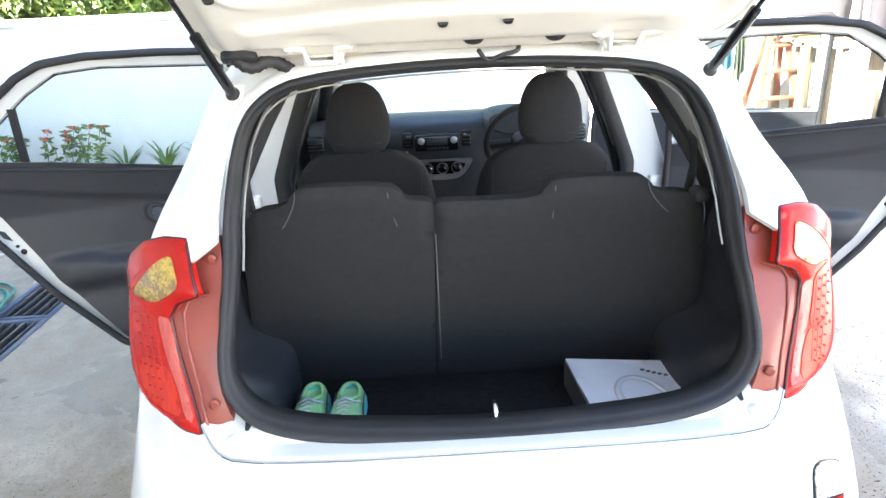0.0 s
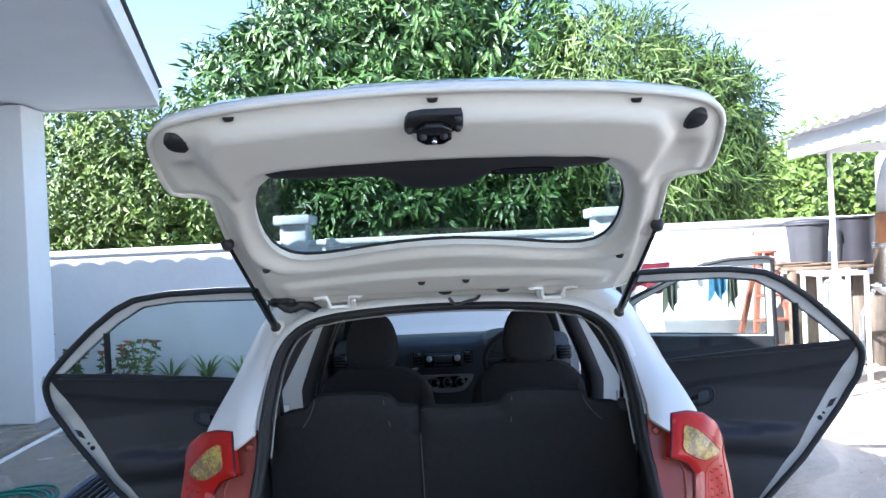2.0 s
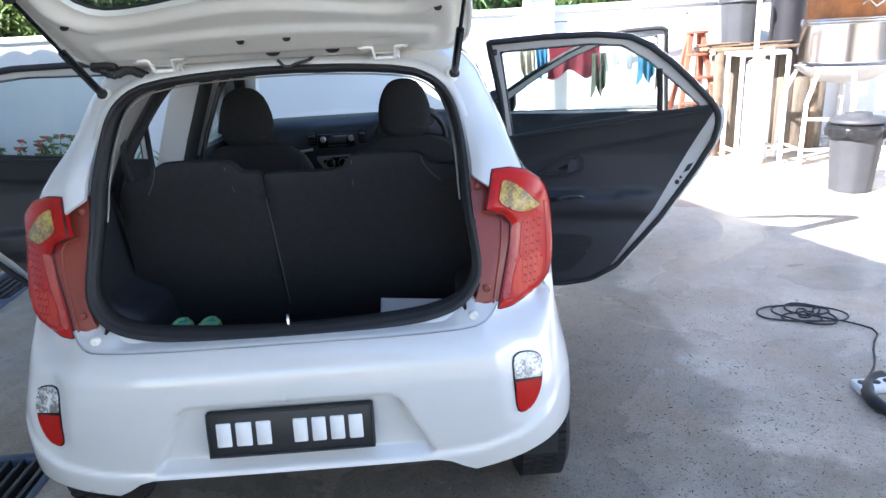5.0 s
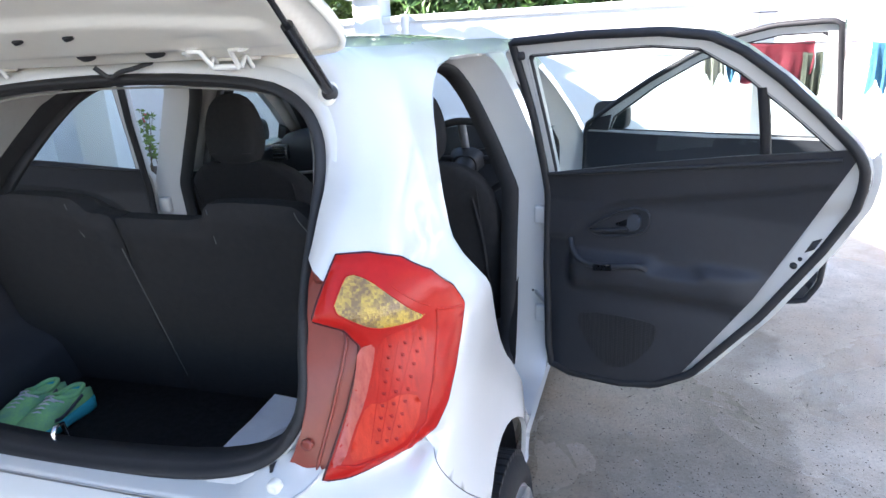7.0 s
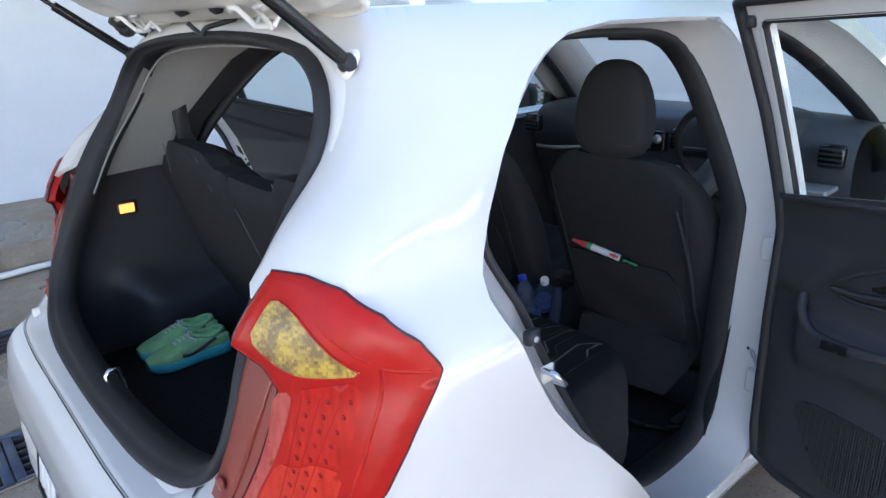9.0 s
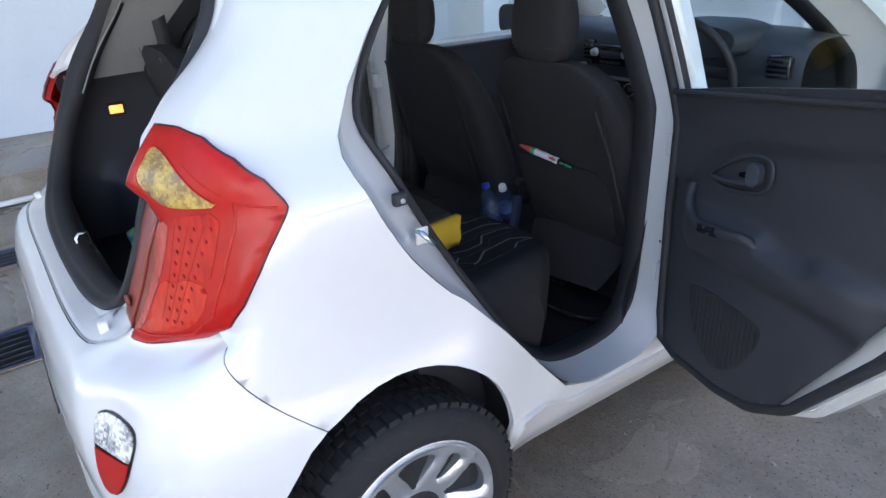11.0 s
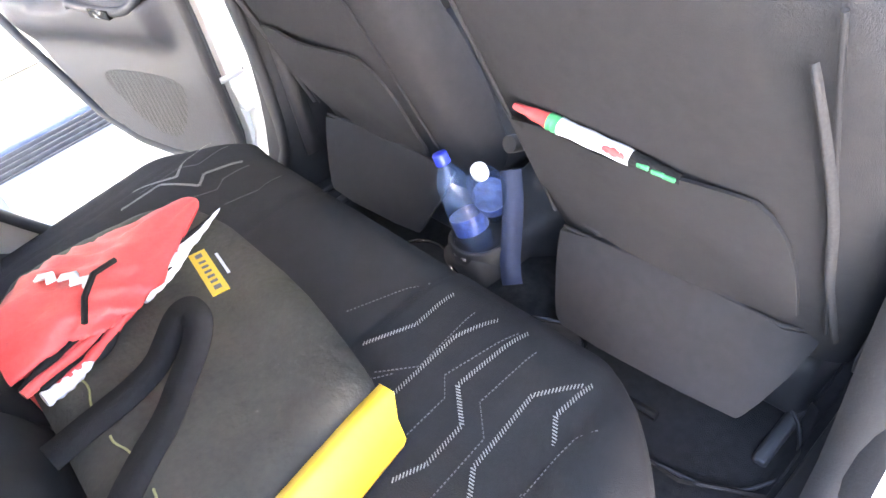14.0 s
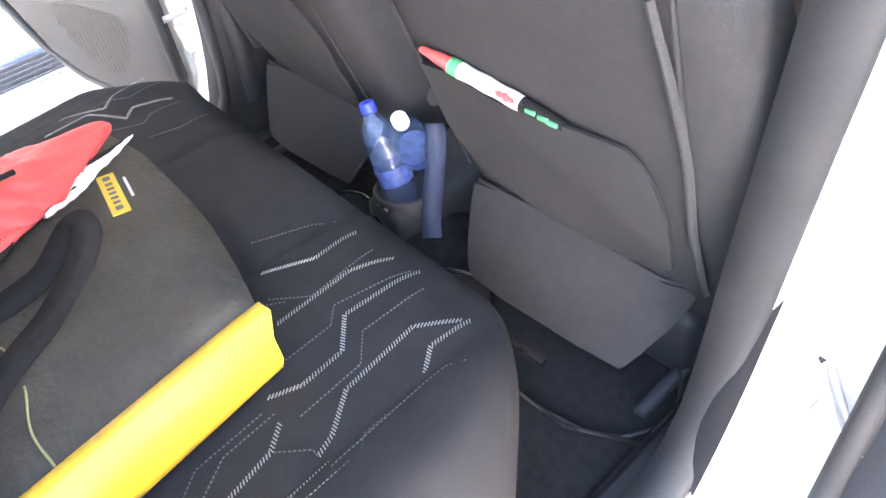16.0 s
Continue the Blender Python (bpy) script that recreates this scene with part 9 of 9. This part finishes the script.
# white pipe at the foot of the porch, with a stub by the drain
pp = thing("drain_pipe", "thin white plastic pipe along the porch edge", "pipe", (-3.56, 1.0, gz(1.0)))
part("pipe", tube([(-3.56, -4.0, gz(-4.0) + 0.03), (-3.56, 1.0, gz(1.0) + 0.03), (-3.60, 5.0, gz(5.0) + 0.03)], 0.022, 10), M["pvc"], pp)
stub = thing("pipe_stub", "short grey plastic pipe end lying over the drain", "pipe", (-1.95, 0.80, gz(0.8)))
part("pipe", lathe([(0.011, 0.0), (0.015, 0.0), (0.015, 0.50), (0.019, 0.505), (0.019, 0.55), (0.012, 0.55)], 18, "x", (-2.42, 0.80, gz(0.8) + 0.03)), M["galv"], stub)
# vertical pipe on the wall behind the car
vp = thing("wall_pipe", "white vertical plastic pipe fixed to the wall", "pipe", (-1.38, YW - 0.05, 0))
part("pipe", tube([(-1.38, YW - 0.05, gz(6)), (-1.38, YW - 0.05, 1.72)], 0.045, 14), M["pvc"], vp)

# coiled hose
hc = []
rg = random.Random(5)
for k in range(7 * 28):
    a = 2 * math.pi * k / 28
    r = 0.24 + 0.05 * math.sin(k * 0.13) + 0.025 * math.sin(k * 0.37)
    x, y = -2.96 + r * 1.05 * math.cos(a) + 0.05 * math.sin(k * 0.05), 2.62 + r * 1.35 * math.sin(a) + 0.08 * math.cos(k * 0.07)
    hc.append((x, y, gz(y) + 0.012 + 0.012 * (k % 84) / 28))
hz = thing("garden_hose", "coiled dark green garden hose on the concrete", "hose", (-2.96, 2.62, gz(2.62)))
part("coil", tube(hc, 0.0095, 6), M["hose"], hz)

# tangled cable, extension block and vacuum hose
cp = []
for k in range(90):
    a = k * 0.33
    r = 0.10 + 0.06 * math.sin(k * 0.21) + 0.03 * math.sin(k * 0.9)
    x, y = 2.33 + r * 1.15 * math.cos(a) + 0.0012 * k, 1.58 + r * 0.85 * math.sin(a)
    cp.append((x, y, gz(y) + 0.008 + 0.006 * (k % 9) / 9))
cp += [(2.55, 1.45, gz(1.45) + 0.006), (2.62, 1.35, gz(1.35) + 0.006), (2.50, 1.22, gz(1.2) + 0.006), (2.40, 1.05, gz(1.05) + 0.006), (2.30, 0.95, gz(0.95) + 0.006)]
cb = thing("power_cable", "tangled black power cable on the concrete", "cable", (2.35, 1.55, gz(1.55)))
part("cord", tube(smooth_open(cp, 1), 0.005, 6), M["cable"], cb)
ext = thing("extension_block", "white multi-socket extension block", "socket block", (2.27, 0.86, gz(0.86)))
part("body", box((2.18, 0.82, gz(0.86)), (2.42, 0.90, gz(0.86) + 0.04), 0.01, 2), M["pvc"], ext)
for k in range(4):
    part("socket", lathe([(0.003, 0.001), (0.019, 0.001), (0.021, -0.002)], 14, "z", (2.21 + 0.055 * k, 0.86, gz(0.86) + 0.041)), M["cable"], ext)
vh = []
for t in np.linspace(0, 1, 60):
    a = 1.9 + t * 4.2
    vh.append((2.42 + 0.24 * math.cos(a), 0.72 + 0.22 * math.sin(a), gz(0.7) + 0.03))
vac = thing("vacuum_hose", "ribbed black vacuum cleaner hose on the ground", "hose", (2.4, 0.7, gz(0.7)))
part("hose", tube(vh, 0.026, 10, taper=lambda q: 1.0 + 0.06 * math.sin(q * 420)), M["cable"], vac)


# ---- the sunny work corner by the wall ----
pl = thing("roof_post", "thin white steel post of the lean-to", "post", (3.45, 4.44, gz(4.44)))
part("post", tube([(3.45, 4.44, gz(4.44)), (3.43, 4.44, 2.40)], 0.022, 10), M["pvc"], pl)
part("tap", box((3.42, 4.40, 1.05), (3.50, 4.48, 1.10), 0.01, 2), M["pvc"], pl)
lt_ = thing("lean_to_roof", "lean-to roof of corrugated metal sheet with white fascia", "roof", (4.5, 3.0, 2.45))
rows = []
for y in np.linspace(-2.0, 4.75, 360):
    w = 0.009 * math.sin(2 * math.pi * y / 0.13)
    rows.append([(3.02, y, 2.40 + w), (6.4, y, 2.95 + w)])
part("sheet", grid(rows), M["galv"], lt_, "corrugated galvanised sheet")
part("fascia", box((3.15, -2.0, 2.22), (3.18, 4.62, 2.40), 0.004, 1), M["soffit"], lt_, "white painted fascia board")
for y in (-1.2, 0.2, 1.6, 3.0, 4.4):
    bm = box((3.18, y, 2.30), (6.3, y + 0.06, 2.40))
    for v in bm.verts:
        v.co.z += (v.co.x - 3.18) * 0.155
    part("rafter", bm, M["rustpaint"], lt_, smooth=False)
part("end_fascia", box((3.18, 4.60, 2.26), (6.3, 4.63, 2.34)), M["soffit"], lt_, smooth=False)

# bench of weathered timber against the wall
bn = thing("work_bench", "weathered timber work bench with rough boards", "bench", (4.1, 5.75, gz(5.7)))
for k in range(4):
    part("board", box((3.52, 5.48 + 0.15 * k, 1.14 + 0.006 * (k % 2)), (4.75, 5.62 + 0.15 * k, 1.175 + 0.006 * (k % 2)), 0.004, 1), M["timber"], bn)
for x in (3.6, 4.65):
    for y in (5.52, 6.02):
        part("leg", box((x - 0.035, y - 0.035, gz(5.7)), (x + 0.035, y + 0.035, 1.14), 0.004, 1), M["timber"], bn)
rgh = random.Random(3)
for k in range(8):
    x, y = rgh.uniform(3.55, 4.3), rgh.uniform(5.5, 5.6)
    a = rgh.uniform(-0.4, 0.4)
    s_ = thing("stick", "loose brown stick lying on the bench", "stick", (x, y, 1.18), "sticks on the bench")
    part("shaft", tube([(x - 0.2 * math.cos(a), y - 0.05 * math.sin(a), 1.192 + 0.012 * (k % 3)), (x + 0.2 * math.cos(a), y + 0.05 * math.sin(a), 1.196 + 0.012 * (k % 3))], 0.010, 7), M["timber"], s_)
# dark grey-brown boards added in place of the shaded space under the bench
M["board"] = material("underbench_shade_board", (0.20, 0.165, 0.125), 0.85, color2=(0.12, 0.10, 0.08), var=0.2, scale=5, stretch=(6, 6, 0.7), bump=0.4, bump_scale=60)
for k in range(7):
    x = 3.60 + 0.185 * k
    part("back_board", box((x, 5.70 + 0.006 * (k % 2), gz(5.7)), (x + 0.181, 5.722 + 0.006 * (k % 2), 1.10 - 0.02 * (k % 3)), 0.003, 1), M["board"], bn, "dark upright board added for the shaded space under the bench")



def bin_(name, label, at, r0, r1, h, mat, n=36, ribs=True):
    b = thing(name, label, "bin", at)
    rows = []
    for z in np.linspace(0, h, 12):
        r = r0 + (r1 - r0) * z / h
        rows.append([Vector(at) + Vector(((r + (0.006 * (k % 4 < 2) if ribs else 0)) * math.cos(2 * math.pi * k / n), (r + (0.006 * (k % 4 < 2) if ribs else 0)) * math.sin(2 * math.pi * k / n), z)) for k in range(n)])
    part("body", grid(rows, closed_v=True, caps=True), mat, b)
    part("rim", tube([Vector(at) + Vector(((r1 + 0.012) * math.cos(t), (r1 + 0.012) * math.sin(t), h)) for t in np.linspace(0, 6.283, 40)[:-1]], 0.014, 6, closed=True), mat, b)
    return b


gb = bin_("storage_bin", "ribbed grey plastic bin with lid on the bench", (3.90, 5.74, 1.18), 0.17, 0.205, 0.45, M["bin"])
part("lid", lathe([(0.21, 0.0), (0.225, 0.0), (0.225, 0.02), (0.19, 0.035), (0.06, 0.05), (0.002, 0.052)], 36, "z", (3.90, 5.74, 1.64)), M["bin"], gb, "grey lid")
bin_("water_drum", "black plastic water drum on the bench", (4.42, 5.74, 1.18), 0.18, 0.185, 0.50, M["tank"], ribs=False)
tc_ = bin_("trash_can", "grey plastic trash can with black liner and lid", (4.0, 3.77, gz(3.77)), 0.155, 0.195, 0.52, M["bin"])
# liner folded over the rim
rows = []
for k in range(40):
    a = 2 * math.pi * k / 40
    w = 0.012 * math.sin(7 * a) + 0.008 * math.sin(13 * a + 1)
    rows.append([Vector((4.0, 3.77, gz(3.77))) + Vector((r * math.cos(a), r * math.sin(a), z)) for r, z in ((0.19, 0.55), (0.222 + w * 0.4, 0.555), (0.236 + w, 0.52), (0.230 + w, 0.455 + w))])
part("liner", grid(rows, closed_u=True), M["bag_liner"], tc_, "black bin liner folded over the rim")
part("lid", lathe([(0.205, 0.0), (0.215, 0.0), (0.215, 0.02), (0.19, 0.04), (0.10, 0.055), (0.095, 0.075), (0.04, 0.08), (0.002, 0.08)], 36, "z", (4.0, 3.77, gz(3.77) + 0.565)), M["bin"], tc_, "grey domed lid")

# white pipe stand with a tall cylinder
fr_ = thing("pipe_stand", "white plastic pipe stand round a tall cylinder", "stand", (3.78, 4.9, gz(4.9)))
for a, b in (((3.55, 4.9), (3.55, 4.9)), ((4.0, 4.9), (4.0, 4.9)), ((3.55, 5.2), (3.55, 5.2)), ((4.0, 5.2), (4.0, 5.2))):
    part("upright", tube([(a[0], a[1], gz(4.9)), (a[0], a[1], 1.13)], 0.022, 10), M["pvc"], fr_)
for p, q in (((3.55, 4.9, 1.13), (4.0, 4.9, 1.13)), ((3.55, 5.2, 1.13), (4.0, 5.2, 1.13)), ((3.55, 4.9, 1.13), (3.55, 5.2, 1.13)), ((4.0, 4.9, 1.13), (4.0, 5.2, 1.13)), ((3.55, 4.9, 0.2), (3.55, 5.2, 0.2)), ((4.0, 4.9, 0.2), (4.0, 5.2, 0.2))):
    part("rail", tube([p, q], 0.020, 10), M["pvc"], fr_)
part("cylinder", lathe([(0.06, 0.0), (0.10, 0.01), (0.11, 0.03), (0.11, 0.98), (0.10, 1.01), (0.05, 1.03), (0.05, 1.06)], 24, "z", (3.76, 5.0, gz(5))), M["pvc"], fr_, "tall white cylinder")
part("valve", tube([(3.76, 5.0, 1.08), (3.80, 4.98, 1.16), (3.88, 4.97, 1.17)], 0.018, 8), M["galv"], fr_)

# stacked metal vessel on a legged stand
vs = thing("metal_vessel", "large steel pot stacked under an orange drum", "vessel", (4.62, 5.0, 0.98))
part("pot", lathe([(0.30, 0.0), (0.40, 0.01), (0.415, 0.03), (0.415, 0.38), (0.425, 0.39), (0.43, 0.40), (0.36, 0.405)], 48, "z", (4.62, 5.0, 0.99)), M["steel"], vs, "stainless steel pot")
for k in range(3):
    part("hoop", tube([(4.62 + 0.42 * math.cos(t), 5.0 + 0.42 * math.sin(t), 1.36 + 0.022 * k) for t in np.linspace(0, 6.283, 48)[:-1]], 0.008, 6, closed=True), M["steel"], vs)
part("drum", lathe([(0.30, 0.0), (0.385, 0.0), (0.39, 0.02), (0.385, 0.15), (0.39, 0.17), (0.385, 0.30), (0.30, 0.31)], 48, "z", (4.62, 5.0, 1.40)), M["rust"], vs, "orange painted drum")
part("upper_tank", lathe([(0.30, 0.0), (0.37, 0.0), (0.37, 0.45), (0.36, 0.55), (0.30, 0.62), (0.15, 0.66), (0.002, 0.67)], 48, "z", (4.62, 5.0, 1.71)), M["galv"], vs, "dull metal upper tank")
part("handle", tube([(4.46, 4.60, 1.52), (4.50, 4.57, 1.56), (4.56, 4.56, 1.50), (4.64, 4.56, 1.55), (4.72, 4.57, 1.52)], 0.012, 6), M["steel"], vs)
sd = thing("legged_stand", "white tubular stand with a round basin", "stand", (4.55, 4.9, gz(4.9)))
part("basin", lathe([(0.05, -0.17), (0.22, -0.15), (0.38, -0.06), (0.44, 0.0), (0.45, 0.01), (0.42, 0.0), (0.30, -0.09), (0.05, -0.15)], 40, "z", (4.62, 5.0, 0.97)), M["galv"], sd, "round metal basin")
for x, y in ((4.12, 4.75), (4.45, 4.55), (4.95, 4.6), (4.2, 5.35), (5.0, 5.35)):
    part("leg", tube([(x, y, gz(4.9)), (x + 0.01, y, 0.65), (x + (4.62 - x) * 0.25, y + (5.0 - y) * 0.2, 0.93)], 0.022, 8), M["pvc"], sd)
for p, q in (((4.12, 4.75, 0.2), (4.95, 4.6, 0.2)), ((4.12, 4.75, 0.5), (4.45, 4.55, 0.5)), ((4.12, 4.75, 0.2), (4.2, 5.35, 0.2))):
    part("brace", tube([p, q], 0.016, 8), M["pvc"], sd)
part("stem", tube([(4.62, 5.0, 0.82), (4.62, 5.0, gz(5))], 0.03, 10), M["galv"], sd)

# red-brown stepladder by the wall
ld = thing("stepladder", "red-brown painted wooden stepladder", "stepladder", (3.45, 5.8, gz(5.8)))
for x0, x1, y0, y1 in ((3.18, 3.42, 5.55, 5.85), (3.72, 3.54, 5.55, 5.85), (3.20, 3.43, 6.1, 5.9), (3.70, 3.53, 6.1, 5.9)):
    part("leg", tube([(x0, y0, gz(5.8)), (x1, y1, 1.34)], 0.034, 4), M["rustpaint"], ld, smooth=False)
for k, z in enumerate((0.32, 0.60, 0.86, 1.10)):
    t = z / 1.34
    part("tread", box((3.18 + 0.24 * t - 0.02, 5.53 + 0.3 * t - 0.05, z), (3.72 - 0.18 * t + 0.02, 5.53 + 0.3 * t + 0.07, z + 0.028), 0.003, 1), M["rustpaint"], ld)
part("top", box((3.38, 5.78, 1.33), (3.58, 5.96, 1.36), 0.004, 1), M["rustpaint"], ld)

# washing line with clothes
wl_ = thing("washing_line", "washing line with a white pipe prop along the wall", "washing line", (2.3, 5.75, 1.3))
part("cord", tube([(0.6, 5.95, 1.56), (2.0, 5.95, 1.535), (3.3, 5.95, 1.53)], 0.005, 6), M["cable"], wl_)
part("pipe", tube([(2.1, 5.92, 1.46), (3.36, 5.92, 1.56)], 0.022, 10), M["pvc"], wl_)
part("pipe_end", lathe([(0.018, 0.0), (0.03, 0.0), (0.03, 0.06), (0.018, 0.06)], 14, "x", (3.34, 5.92, 1.558)), M["galv"], wl_)
part("low_cord", tube([(1.2, 5.7, 1.32), (2.3, 5.7, 1.27), (3.2, 5.7, 1.26)], 0.004, 6), M["cable"], wl_)
M["cl_blue"] = material("blue_cloth", (0.07, 0.22, 0.34), 0.8, var=0.2, scale=20, bump=0.3, bump_scale=60)
M["cl_dark"] = material("olive_cloth", (0.10, 0.11, 0.08), 0.85, var=0.25, scale=20, bump=0.3, bump_scale=60)
M["cl_red"] = material("dark_red_cloth", (0.22, 0.03, 0.045), 0.8, var=0.2, scale=20, bump=0.3, bump_scale=60)
M["cl_yellow"] = material("pale_yellow_cloth", (0.36, 0.34, 0.28), 0.8, var=0.2, scale=20, bump=0.3, bump_scale=60)


def hang(x0, x1, z0, z1, mat, label, seed):
    """A cloth over the cord with folds that deepen towards its hem."""
    rg = random.Random(seed)
    ph = rg.uniform(0, 6)
    rows = []
    for t in np.linspace(0, 1, 14):
        row = []
        for s in np.linspace(0, 1, 26):
            x = x0 + (x1 - x0) * (s + 0.04 * math.sin(3 * t + ph) * t)
            y = 5.7 + 0.035 * t * math.sin(s * 15 + ph) + 0.015 * math.sin(s * 34 + ph * 2) * t
            z = z1 + (z0 - z1) * t * (1 + 0.18 * math.sin(s * 9 + ph)) - 0.012 * math.sin(math.pi * s)
            row.append((x, y, z))
        rows.append(row)
    bm = grid(rows)
    r = bmesh.ops.solidify(bm, geom=bm.faces[:], thickness=0.004)
    o = solo("hanging_cloth", bm, mat, label, "washing", "washing on the line")
    o["category"] = "washing"
    return o


hang(1.84, 2.38, 1.00, 1.29, M["cl_red"], "dark red garment hanging on the washing line", 1)
hang(2.38, 2.74, 1.04, 1.27, M["whitecloth"], "white garment hanging on the washing line", 2)
hang(2.30, 2.45, 0.80, 1.20, M["cl_dark"], "small olive garment hanging on the washing line", 3)
hang(2.80, 2.98, 0.90, 1.26, M["cl_blue"], "light blue garment hanging on the washing line", 4)
hang(1.52, 1.70, 1.00, 1.30, M["cl_yellow"], "pale yellow garment hanging on the washing line", 5)
hang(1.70, 1.83, 1.02, 1.29, M["cl_blue"], "small blue garment hanging on the washing line", 6)
hang(3.00, 3.10, 0.82, 1.26, M["cl_dark"], "narrow dark garment hanging on the washing line", 7)
